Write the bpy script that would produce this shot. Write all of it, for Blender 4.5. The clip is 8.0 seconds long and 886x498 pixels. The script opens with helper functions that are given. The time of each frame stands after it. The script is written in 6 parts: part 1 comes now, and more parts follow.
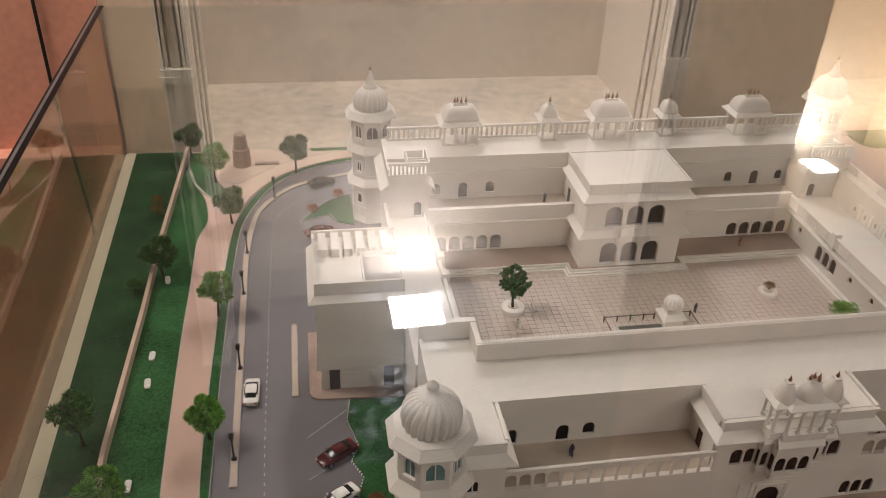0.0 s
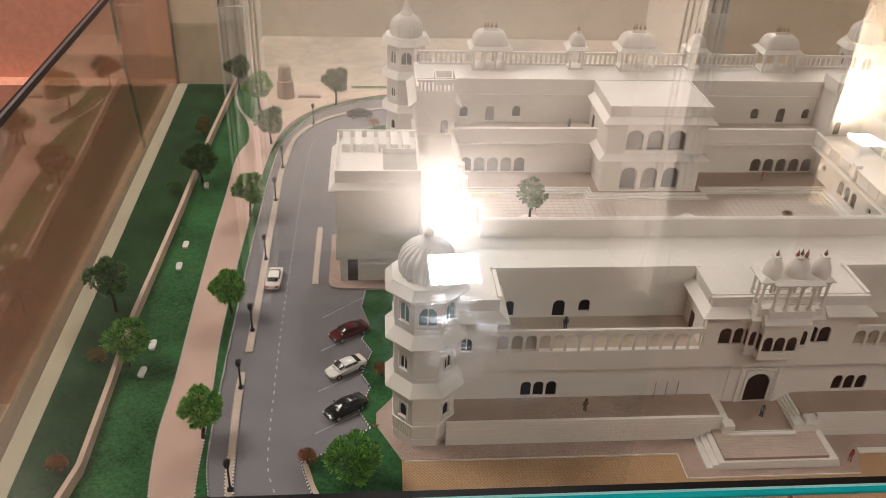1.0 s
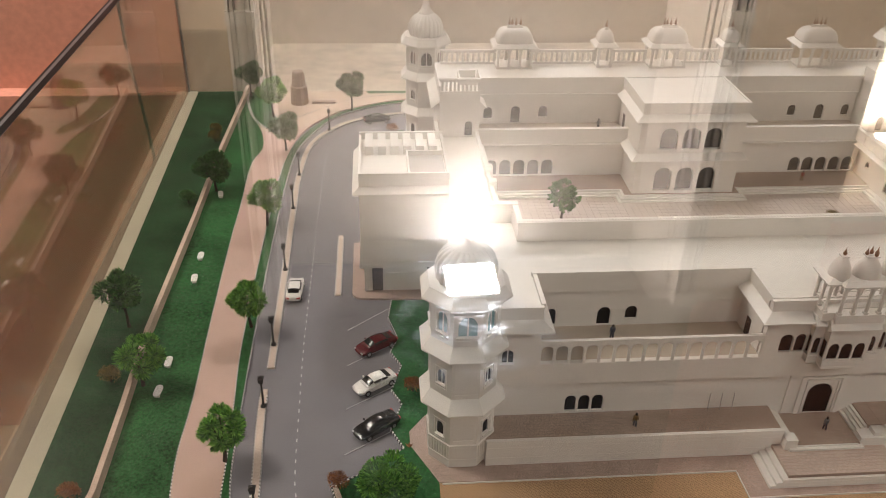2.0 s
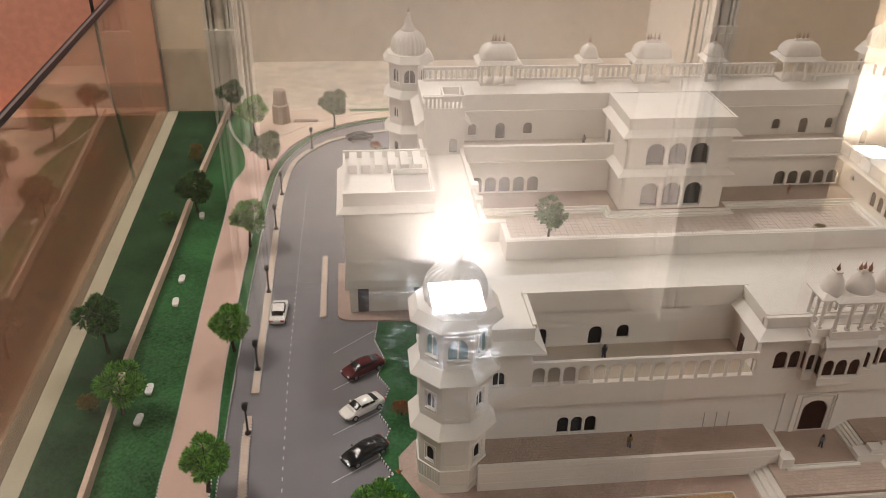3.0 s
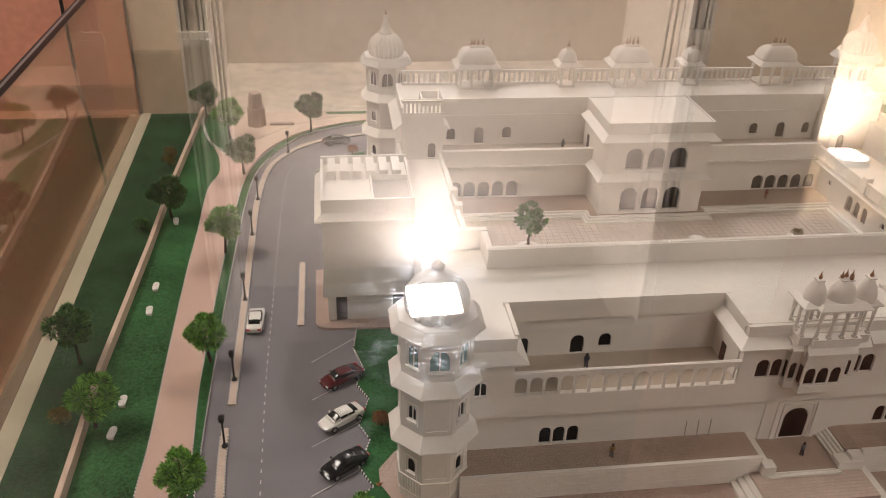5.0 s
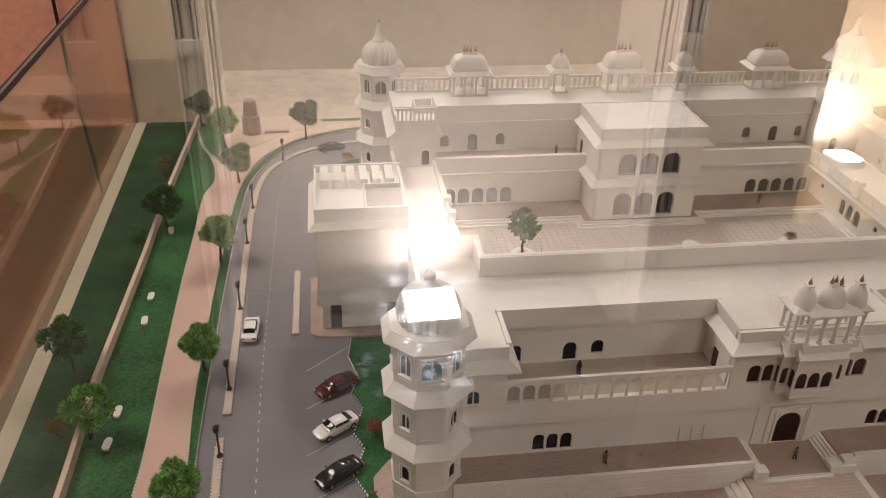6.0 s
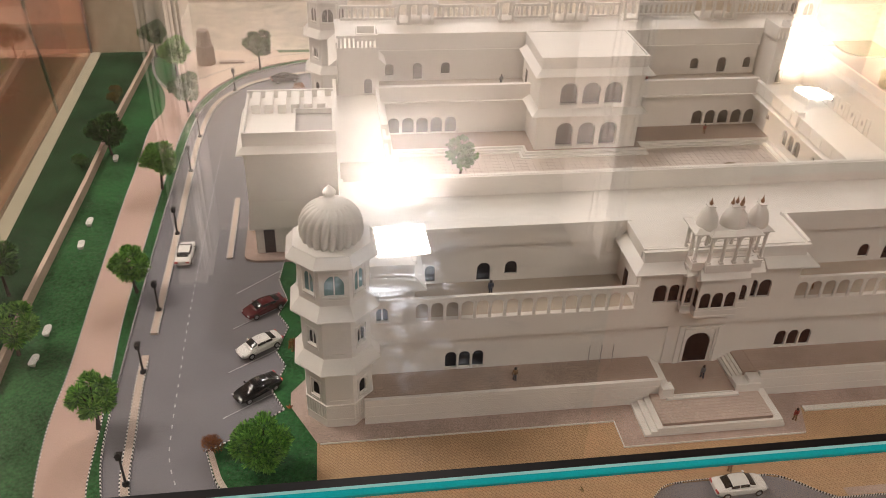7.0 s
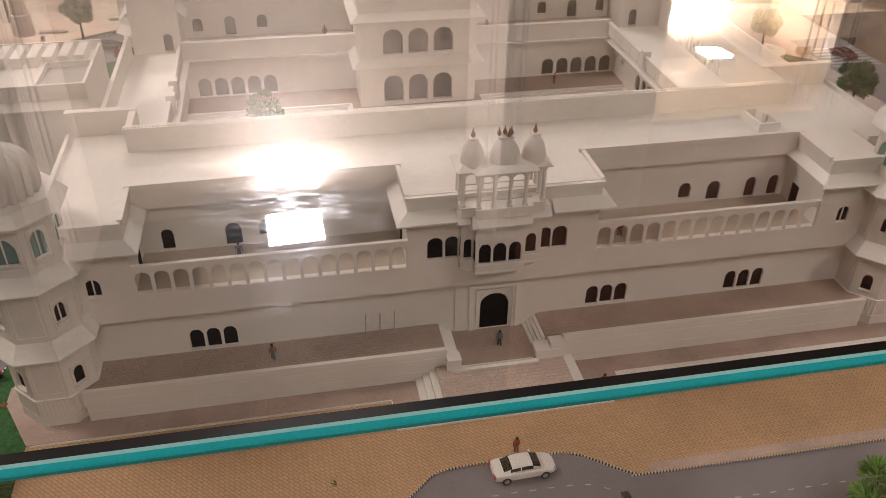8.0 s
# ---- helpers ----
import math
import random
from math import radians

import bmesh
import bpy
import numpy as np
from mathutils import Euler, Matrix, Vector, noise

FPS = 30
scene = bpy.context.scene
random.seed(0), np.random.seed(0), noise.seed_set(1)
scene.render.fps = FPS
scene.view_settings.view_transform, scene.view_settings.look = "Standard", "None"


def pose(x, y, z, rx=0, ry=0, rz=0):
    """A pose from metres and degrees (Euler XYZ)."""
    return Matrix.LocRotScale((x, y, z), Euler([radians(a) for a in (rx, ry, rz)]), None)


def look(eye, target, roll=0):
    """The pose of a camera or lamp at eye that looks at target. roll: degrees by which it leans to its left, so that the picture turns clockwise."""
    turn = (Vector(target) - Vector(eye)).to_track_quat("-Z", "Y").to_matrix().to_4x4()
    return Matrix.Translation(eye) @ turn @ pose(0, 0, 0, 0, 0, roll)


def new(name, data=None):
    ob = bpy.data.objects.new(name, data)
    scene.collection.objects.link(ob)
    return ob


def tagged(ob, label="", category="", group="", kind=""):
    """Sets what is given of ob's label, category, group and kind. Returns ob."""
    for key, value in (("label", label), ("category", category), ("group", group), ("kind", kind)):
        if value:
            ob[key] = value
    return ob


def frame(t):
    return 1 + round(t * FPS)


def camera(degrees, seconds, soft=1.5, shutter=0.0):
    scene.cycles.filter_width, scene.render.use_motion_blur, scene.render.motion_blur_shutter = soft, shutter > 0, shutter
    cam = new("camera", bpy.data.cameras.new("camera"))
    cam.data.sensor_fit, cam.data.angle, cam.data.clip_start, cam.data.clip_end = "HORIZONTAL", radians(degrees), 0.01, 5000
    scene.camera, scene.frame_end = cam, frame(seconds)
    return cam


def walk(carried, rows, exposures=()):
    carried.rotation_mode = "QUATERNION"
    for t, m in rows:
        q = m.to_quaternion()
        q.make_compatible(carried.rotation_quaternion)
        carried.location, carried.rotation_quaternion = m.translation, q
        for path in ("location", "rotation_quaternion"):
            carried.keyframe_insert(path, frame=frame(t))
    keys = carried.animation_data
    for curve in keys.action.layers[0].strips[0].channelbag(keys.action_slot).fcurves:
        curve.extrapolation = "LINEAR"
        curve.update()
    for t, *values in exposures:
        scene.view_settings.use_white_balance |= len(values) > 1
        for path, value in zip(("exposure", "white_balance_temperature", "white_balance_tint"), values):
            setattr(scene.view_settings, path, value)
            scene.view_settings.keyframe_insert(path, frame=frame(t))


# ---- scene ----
cam = camera(55.8, 8.0, soft=0.85)
METRES, EYE, TILT, LEAN, TURN = 0.6, 1.55, -41.0, -3.7, 0.0
PATH = [
    (0, (-0.175, -0.481, 1.443), (0.128, 1.18, 0.371), 2.4),
    (0.5, (-0.151, -0.539, 1.395), (0.086, 1.135, 0.326), 2.6),
    (1, (-0.137, -0.587, 1.364), (0.03, 1.099, 0.3), 2.6),
    (1.5, (-0.156, -0.565, 1.341), (-0.013, 1.127, 0.283), 1.7),
    (3, (-0.161, -0.529, 1.325), (0.033, 1.189, 0.321), 1.3),
    (3.5, (-0.171, -0.525, 1.327), (0.048, 1.188, 0.319), 2.1),
    (4, (-0.159, -0.521, 1.322), (0.071, 1.191, 0.314), 1.8),
    (4.5, (-0.165, -0.516, 1.325), (0.085, 1.193, 0.319), 2.3),
    (6, (-0.158, -0.517, 1.333), (0.096, 1.198, 0.334), 1.6),
    (6.5, (-0.145, -0.532, 1.341), (0.105, 1.17, 0.321), 1.7),
    (7, (-0.088, -0.546, 1.323), (0.162, 1.099, 0.212), 2.0),
    (7.5, (0.002, -0.538, 1.297), (0.277, 1.075, 0.146), 2.0),
    (8, (0.088, -0.5, 1.24), (0.417, 1.125, 0.122), 0.8),
]
walk(cam, [(t, look(eye, target, roll)) for t, eye, target, roll in PATH],
     exposures=[(0, 2.16, 6400, 10), (0.5, 2.28, 6400, 10), (1.0, 2.42, 6350, 9), (1.5, 2.5, 6350, 8), (3.0, 2.42, 6350, 9), (3.5, 2.38, 6450, 10), (4.5, 2.38, 6550, 12), (6.5, 2.3, 6530, 12), (7.0, 2.54, 6470, 11), (7.5, 2.52, 6500, 11), (8.0, 2.34, 6600, 16)])


# ---- light and exposure ----
world = bpy.data.worlds.new("world")
scene.world = world
world.use_nodes = True
world.node_tree.nodes["Background"].inputs[0].default_value = (1.0, 0.86, 0.72, 1)
world.node_tree.nodes["Background"].inputs[1].default_value = 0.006
LAMP_POWER = 42.0      # radiance of the flood lamps' faces
FILL_POWER = 2.05      # radiance of the fill panels added out of view

# The model is at 1:100, so that a centimetre stands for a metre; all lengths below are
# centimetres, with x along the palace front, y away from the visitor and z over the model's ground.
S, TABLE = 0.01, 0.80


# ---- materials ----
def material(name, colour, rough=0.6, metal=0.0, vary=0.08, scale=60.0, fine=900.0, bump=0.15, spread=0.0, gloss=0.5, tint=None, depth=0.0004):
    """A surface with stains at one scale, grain at a finer one, and relief."""
    m = bpy.data.materials.new(name)
    m.use_nodes = True
    n, l = m.node_tree.nodes, m.node_tree.links
    b = n["Principled BSDF"]
    b.inputs["Roughness"].default_value, b.inputs["Metallic"].default_value = rough, metal
    b.inputs["Specular IOR Level"].default_value = gloss
    co = n.new("ShaderNodeTexCoord")
    big, small = n.new("ShaderNodeTexNoise"), n.new("ShaderNodeTexNoise")
    big.inputs["Scale"].default_value, small.inputs["Scale"].default_value = scale, fine
    big.inputs["Detail"].default_value, small.inputs["Detail"].default_value = 5, 3
    for t in (big, small):
        l.new(co.outputs["Object"], t.inputs["Vector"])
    mix = n.new("ShaderNodeMath")
    mix.operation = "MULTIPLY_ADD"
    l.new(small.outputs[0], mix.inputs[0])
    mix.inputs[1].default_value = 0.5
    half = n.new("ShaderNodeMath")
    half.operation = "MULTIPLY"
    l.new(big.outputs[0], half.inputs[0])
    half.inputs[1].default_value = 0.5
    l.new(half.outputs[0], mix.inputs[2])
    ramp = n.new("ShaderNodeValToRGB")
    low = tint or tuple(c * (1 - 2.2 * vary) for c in colour)
    high = tuple(min(1, c * (1 + vary)) for c in colour)
    ramp.color_ramp.elements[0].position, ramp.color_ramp.elements[1].position = 0.34, 0.62
    ramp.color_ramp.elements[0].color, ramp.color_ramp.elements[1].color = (*low, 1), (*high, 1)
    l.new(mix.outputs[0], ramp.inputs[0])
    out = ramp.outputs[0]
    if spread:
        info, hsv, val = n.new("ShaderNodeObjectInfo"), n.new("ShaderNodeHueSaturation"), n.new("ShaderNodeMapRange")
        l.new(info.outputs["Random"], val.inputs[0])
        val.inputs[3].default_value, val.inputs[4].default_value = 1 - spread, 1 + spread
        l.new(val.outputs[0], hsv.inputs["Value"])
        l.new(out, hsv.inputs["Color"])
        out = hsv.outputs[0]
    l.new(out, b.inputs["Base Color"])
    bm = n.new("ShaderNodeBump")
    bm.inputs["Strength"].default_value, bm.inputs["Distance"].default_value = bump, depth
    l.new(mix.outputs[0], bm.inputs["Height"])
    l.new(bm.outputs[0], b.inputs["Normal"])
    return m


def paving(name, colour, joint, width, height, rough=0.7, offset=0.5, turn=0.0, gap=0.06, vary=0.12):
    """Small setts or tiles, width by height in centimetres, with sunk joints."""
    m = material(name, colour, rough, vary=vary, scale=25, fine=600)
    n, l = m.node_tree.nodes, m.node_tree.links
    b = n["Principled BSDF"]
    co, mp, br = n.new("ShaderNodeTexCoord"), n.new("ShaderNodeMapping"), n.new("ShaderNodeTexBrick")
    l.new(co.outputs["Object"], mp.inputs["Vector"])
    mp.inputs["Rotation"].default_value = (0, 0, radians(turn))
    l.new(mp.outputs[0], br.inputs["Vector"])
    br.offset = offset
    br.inputs["Scale"].default_value = 1.0
    br.inputs["Brick Width"].default_value, br.inputs["Row Height"].default_value = width * S, height * S
    br.inputs["Mortar Size"].default_value = min(width, height) * S * gap
    br.inputs["Mortar Smooth"].default_value = 0.3
    br.inputs["Color1"].default_value, br.inputs["Color2"].default_value = (1.04, 1.04, 1.04, 1), (0.93, 0.93, 0.93, 1)
    br.inputs["Mortar"].default_value = (*[j / c for j, c in zip(joint, colour)], 1)
    old = b.inputs["Base Color"].links[0].from_socket
    mul = n.new("ShaderNodeMix")
    mul.data_type, mul.blend_type = "RGBA", "MULTIPLY"
    mul.inputs[0].default_value = 1.0
    l.new(old, mul.inputs[6])
    l.new(br.outputs[0], mul.inputs[7])
    l.new(mul.outputs[2], b.inputs["Base Color"])
    bump = n.new("ShaderNodeBump")
    bump.inputs["Strength"].default_value, bump.inputs["Distance"].default_value = 0.5, 0.0004
    bump.invert = True
    l.new(br.outputs["Fac"], bump.inputs["Height"])
    l.new(b.inputs["Normal"].links[0].from_socket, bump.inputs["Normal"])
    l.new(bump.outputs[0], b.inputs["Normal"])
    return m


def pane_glass(name, tint, smear=0.15, base=0.065, power=5, dust=0.0, mirror=(0.8, 0.8, 0.8)):
    """Clear float glass: what lies behind shows through, and both faces mirror more towards grazing."""
    m = bpy.data.materials.new(name)
    m.use_nodes = True
    n, l = m.node_tree.nodes, m.node_tree.links
    n.remove(n["Principled BSDF"])
    clear, gloss, mix = n.new("ShaderNodeBsdfTransparent"), n.new("ShaderNodeBsdfGlossy"), n.new("ShaderNodeMixShader")
    clear.inputs[0].default_value = (*tint, 1)
    gloss.inputs["Roughness"].default_value, gloss.inputs[0].default_value = 0.0, (*mirror, 1)
    lw, p, s = n.new("ShaderNodeLayerWeight"), n.new("ShaderNodeMath"), n.new("ShaderNodeMath")
    lw.inputs[0].default_value = 0.5
    p.operation, s.operation = "POWER", "MULTIPLY_ADD"
    p.inputs[1].default_value = power
    l.new(lw.outputs["Facing"], p.inputs[0])
    l.new(p.outputs[0], s.inputs[0])
    s.inputs[1].default_value, s.inputs[2].default_value = 0.94, base
    l.new(s.outputs[0], mix.inputs[0])
    l.new(clear.outputs[0], mix.inputs[1])
    l.new(gloss.outputs[0], mix.inputs[2])
    # wiped smears and dust: streaks that scatter a little light
    haze, add, co, mp, nz, rg = (n.new("ShaderNode" + k) for k in ("BsdfGlossy", "MixShader", "TexCoord", "Mapping", "TexNoise", "MapRange"))
    haze.inputs["Roughness"].default_value, haze.inputs[0].default_value = 0.22, (0.82, 0.92, 1.0, 1)
    mp.inputs["Rotation"].default_value, mp.inputs["Scale"].default_value = (0, 0, radians(-35)), (50, 170, 9)
    l.new(co.outputs["Object"], mp.inputs["Vector"])
    l.new(mp.outputs[0], nz.inputs["Vector"])
    nz.inputs["Scale"].default_value, nz.inputs["Detail"].default_value, nz.inputs["Distortion"].default_value = 1.0, 8, 1.7
    l.new(nz.outputs[0], rg.inputs[0])
    rg.inputs[1].default_value, rg.inputs[2].default_value, rg.inputs[3].default_value, rg.inputs[4].default_value = 0.54, 0.76, 0.0, smear
    patch, soft, times = n.new("ShaderNodeTexNoise"), n.new("ShaderNodeMapRange"), n.new("ShaderNodeMath")
    l.new(co.outputs["Object"], patch.inputs["Vector"])
    patch.inputs["Scale"].default_value, patch.inputs["Detail"].default_value = 11, 3
    l.new(patch.outputs[0], soft.inputs[0])
    soft.inputs[1].default_value, soft.inputs[2].default_value = 0.42, 0.62
    times.operation = "MULTIPLY_ADD"
    l.new(rg.outputs[0], times.inputs[0])
    l.new(soft.outputs[0], times.inputs[1])
    times.inputs[2].default_value = 0.0024
    l.new(times.outputs[0], add.inputs[0])
    l.new(mix.outputs[0], add.inputs[1])
    l.new(haze.outputs[0], add.inputs[2])
    film, lay = n.new("ShaderNodeBsdfDiffuse"), n.new("ShaderNodeMixShader")
    film.inputs[0].default_value, lay.inputs[0].default_value = (0.55, 0.45, 0.36, 1), dust
    l.new(add.outputs[0], lay.inputs[1])
    l.new(film.outputs[0], lay.inputs[2])
    l.new(lay.outputs[0], n["Material Output"].inputs[0])
    return m


def foliage(name, colour, ripe=0.465):
    """Leaf blades, each of its own shade."""
    m = material(name, colour, 0.6, vary=0.2, scale=120, spread=0.1, gloss=0.3)
    n, l = m.node_tree.nodes, m.node_tree.links
    b = n["Principled BSDF"]
    geo, rng, hsv = n.new("ShaderNodeNewGeometry"), n.new("ShaderNodeMapRange"), n.new("ShaderNodeHueSaturation")
    l.new(geo.outputs["Random Per Island"], rng.inputs[0])
    rng.inputs[3].default_value, rng.inputs[4].default_value = 0.45, 1.75
    l.new(rng.outputs[0], hsv.inputs["Value"])
    hue = n.new("ShaderNodeMapRange")
    hue.inputs[3].default_value, hue.inputs[4].default_value = 0.5, ripe
    l.new(geo.outputs["Random Per Island"], hue.inputs[0])
    l.new(hue.outputs[0], hsv.inputs["Hue"])
    l.new(b.inputs["Base Color"].links[0].from_socket, hsv.inputs["Color"])
    l.new(hsv.outputs[0], b.inputs["Base Color"])
    return m


def glow(name, colour, strength):
    m = bpy.data.materials.new(name)
    m.use_nodes = True
    n, l = m.node_tree.nodes, m.node_tree.links
    e = n.new("ShaderNodeEmission")
    e.inputs[0].default_value, e.inputs[1].default_value = (*colour, 1), strength
    l.new(e.outputs[0], n["Material Output"].inputs[0])
    return m


WHITE = material("white_model_plaster", (0.78, 0.745, 0.70), 0.55, vary=0.055, scale=14, fine=420, bump=0.15)
TRIM = material("white_trim", (0.80, 0.77, 0.725), 0.5, vary=0.03, scale=30, fine=700, bump=0.05)
ROOF = material("white_roof_board", (0.80, 0.765, 0.715), 0.5, vary=0.055, scale=12, fine=300, bump=0.05)
DARK = material("dark_window", (0.010, 0.007, 0.007), 0.6, gloss=0.1, vary=0.2, scale=40)
TEAL = material("teal_window", (0.14, 0.26, 0.265), 0.2, vary=0.1)
GREY_PANE = material("grey_pane", (0.06, 0.05, 0.052), 0.3, vary=0.1)
PIT = material("grey_roof_recess", (0.42, 0.40, 0.38), 0.7, vary=0.06)
GRASS = material("flocked_grass", (0.032, 0.112, 0.037), 0.95, vary=0.3, scale=16, fine=380, bump=0.8, gloss=0.1, depth=0.0012)
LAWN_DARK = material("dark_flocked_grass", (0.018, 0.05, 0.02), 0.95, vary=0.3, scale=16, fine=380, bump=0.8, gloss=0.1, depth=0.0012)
ASPHALT = material("grey_model_road", (0.185, 0.175, 0.187), 0.75, vary=0.10, scale=14, fine=700, bump=0.2)
PINK = material("pink_sand_path", (0.56, 0.39, 0.325), 0.9, vary=0.06, scale=14, fine=420, bump=0.25)
SAND = material("pale_sand_plaza", (0.58, 0.45, 0.35), 0.85, vary=0.06, scale=20, fine=900)
LILAC = material("pale_lilac_plaza", (0.50, 0.42, 0.40), 0.8, vary=0.06, scale=20, fine=900)
BORDER = material("cream_stone_border", (0.34, 0.30, 0.21), 0.7, vary=0.07, scale=15, fine=500)
FENCE = material("tan_boundary_wall", (0.50, 0.375, 0.29), 0.75, vary=0.08, scale=40)
HERRING = paving("tan_sett_paving", (0.51, 0.325, 0.18), (0.34, 0.205, 0.105), 0.5, 0.24, turn=45, gap=0.13, vary=0.06)
PALE_TILE = paving("pale_pink_tile", (0.56, 0.45, 0.385), (0.44, 0.345, 0.295), 0.5, 0.36, offset=0.5, gap=0.08)
BROWN_TILE = paving("brown_tile", (0.40, 0.305, 0.25), (0.32, 0.24, 0.196), 0.36, 0.31, offset=0.5, gap=0.08)
PAVER = paving("pink_brown_pavers", (0.46, 0.345, 0.295), (0.405, 0.30, 0.257), 0.42, 0.36, offset=0.5, gap=0.08)
TILE = material("court_tile", (0.61, 0.525, 0.465), 0.6, vary=0.05, spread=0.05)
JOINT = material("tile_joint", (0.47, 0.40, 0.355), 0.8)
FLOOR_BOARD = material("terrace_floor", (0.48, 0.41, 0.335), 0.6, vary=0.08, scale=12)
KERB_W = material("kerb_white", (0.75, 0.72, 0.68), 0.6)
KERB_B = material("kerb_black", (0.03, 0.03, 0.03), 0.6)
LINE = material("road_paint", (0.46, 0.45, 0.45), 0.6, vary=0.1)
MEDIAN = material("median_tan", (0.56, 0.45, 0.37), 0.8, vary=0.08, fine=1200)
BARK = material("bark", (0.05, 0.035, 0.022), 0.9, vary=0.2)
LEAF = foliage("bright_leaf", (0.105, 0.34, 0.052))
LEAF_DARK = foliage("dark_leaf", (0.038, 0.13, 0.03))
LEAF_RED = foliage("rust_leaf", (0.25, 0.062, 0.02), 0.525)
LEAF_OLIVE = foliage("olive_leaf", (0.15, 0.12, 0.02))
IRON = material("black_iron", (0.015, 0.014, 0.014), 0.4, metal=0.3)
BRASS = material("copper_finial", (0.30, 0.16, 0.085), 0.4, metal=0.6)
CAR_WHITE = material("car_white", (0.78, 0.76, 0.72), 0.2, vary=0.01)
CAR_BLACK = material("car_black", (0.012, 0.012, 0.013), 0.12, vary=0.05)
CAR_RED = material("car_maroon", (0.10, 0.012, 0.016), 0.2, vary=0.05)
CAR_GREY = material("car_dark_grey", (0.05, 0.05, 0.055), 0.25, vary=0.05)
CAR_GLASS = material("car_glass", (0.012, 0.012, 0.012), 0.08, vary=0.05)
TYRE = material("tyre", (0.012, 0.012, 0.012), 0.8)
RIM = material("rim", (0.45, 0.45, 0.45), 0.3, metal=0.8)
TAIL = material("tail_light", (0.45, 0.02, 0.02), 0.3)
STONE = material("brown_monument_stone", (0.33, 0.24, 0.19), 0.85, vary=0.1)
POOL = material("pool_water", (0.09, 0.10, 0.10), 0.1)
CREAM = material("cream_wall_plaster", (0.68, 0.60, 0.51), 0.5, gloss=0.7, vary=0.07, scale=4, fine=60, bump=0.15, depth=0.002)
for m in (CREAM,):
    m.node_tree.nodes["Principled BSDF"].inputs["Coat Weight"].default_value = 0.5
    m.node_tree.nodes["Principled BSDF"].inputs["Coat Roughness"].default_value = 0.3
LEDGE = material("stained_marble_ledge", (0.70, 0.60, 0.49), 0.5, vary=0.16, scale=5, fine=40, bump=0.1, depth=0.002)
PIER = material("olive_pier_plaster", (0.86, 0.70, 0.53), 0.7, vary=0.07, scale=4, fine=60)
MOULD = material("cream_moulding", (0.76, 0.70, 0.62), 0.5, vary=0.05, scale=10)
TERRA = material("terracotta_wall_paint", (0.76, 0.37, 0.265), 0.75, vary=0.06, scale=3, fine=80, bump=0.12, depth=0.002)
# ceiling brown, also used to darken the unlit upper wall and pier
CEIL = material("dark_ceiling_and_unlit_wall", (0.10, 0.075, 0.055), 0.85, vary=0.1, scale=3)
ROOMWALL = material("room_plaster", (0.42, 0.34, 0.26), 0.8, vary=0.06, scale=3)
FLOOR = material("brown_stone_floor", (0.42, 0.28, 0.185), 0.45, vary=0.15, scale=5, fine=70)
CABINET = material("dark_cabinet", (0.05, 0.03, 0.02), 0.45, vary=0.1, scale=8)
RUBBER = material("black_sealing_strip", (0.005, 0.0045, 0.0045), 0.35, gloss=0.3)
CHROME = material("grey_metal_strip", (0.38, 0.38, 0.38), 0.35, metal=0.8)
TEAL_EDGE = material("teal_glass_edge", (0.008, 0.33, 0.36), 0.12, vary=0.05, scale=5, bump=0.0)
TEAL_LIGHT = material("pale_teal_glass_edge", (0.27, 0.56, 0.55), 0.12, vary=0.03, scale=5, bump=0.0)
GLASS = pane_glass("case_glass", (0.975, 0.985, 0.975))
SIDE_GLASS = pane_glass("side_glass", (0.975, 0.92, 0.85), base=0.10, power=3.5, dust=0.015, mirror=(0.84, 0.75, 0.66))
LAMP_FACE = glow("flood_lamp_face", (1.0, 0.91, 0.90), LAMP_POWER)
LAMP_FACE_2 = glow("second_flood_lamp_face", (1.0, 0.88, 0.74), LAMP_POWER * 1.25)
# faces of the added fill panels, one stronger for the west wall
FILL_FACE = glow("fill_panel_face", (1.0, 0.875, 0.785), FILL_POWER)
BRIGHT_FILL_FACE = glow("bright_fill_panel_face", (1.0, 0.875, 0.785), FILL_POWER * 2.4)
LAMP_BODY = material("lamp_housing", (0.55, 0.53, 0.5), 0.4, vary=0.05)
CABLE = material("black_cable", (0.01, 0.01, 0.01), 0.5)

# ---- building helpers ----
ORIGIN = {}


def thing(name, x, y, z, label, category, group=""):
    ob = new(name)
    ob.location = (x * S, y * S, TABLE + z * S)
    ob.empty_display_size = 0.01
    ORIGIN[ob.name] = (x, y, z)
    return tagged(ob, label, category, group)


def finish(name, bm, mat, origin, smooth=False):
    bmesh.ops.recalc_face_normals(bm, faces=bm.faces)
    o = Vector(origin)
    for v in bm.verts:
        v.co = (v.co - o) * S
    me = bpy.data.meshes.new(name)
    bm.to_mesh(me)
    bm.free()
    if smooth:
        for p in me.polygons:
            p.use_smooth = True
    for m in (mat if isinstance(mat, (list, tuple)) else [mat]):
        me.materials.append(m)
    return new(name, me)


def part(name, bm, mat, parent, label="", smooth=False):
    """One mesh object under a thing or a part; bm is in centimetres of the plan."""
    o = ORIGIN[parent.name]
    ob = finish(name, bm, mat, o, smooth)
    ob.parent = parent
    ORIGIN[ob.name] = o
    return tagged(ob, label)


def setting(name, bm, mat, label, category, kind="structure", smooth=False):
    ob = finish(name, bm, mat, (0, 0, 0), smooth)
    ob.location = (0, 0, TABLE)
    ORIGIN[ob.name] = (0, 0, 0)
    return tagged(ob, label, category, kind=kind)


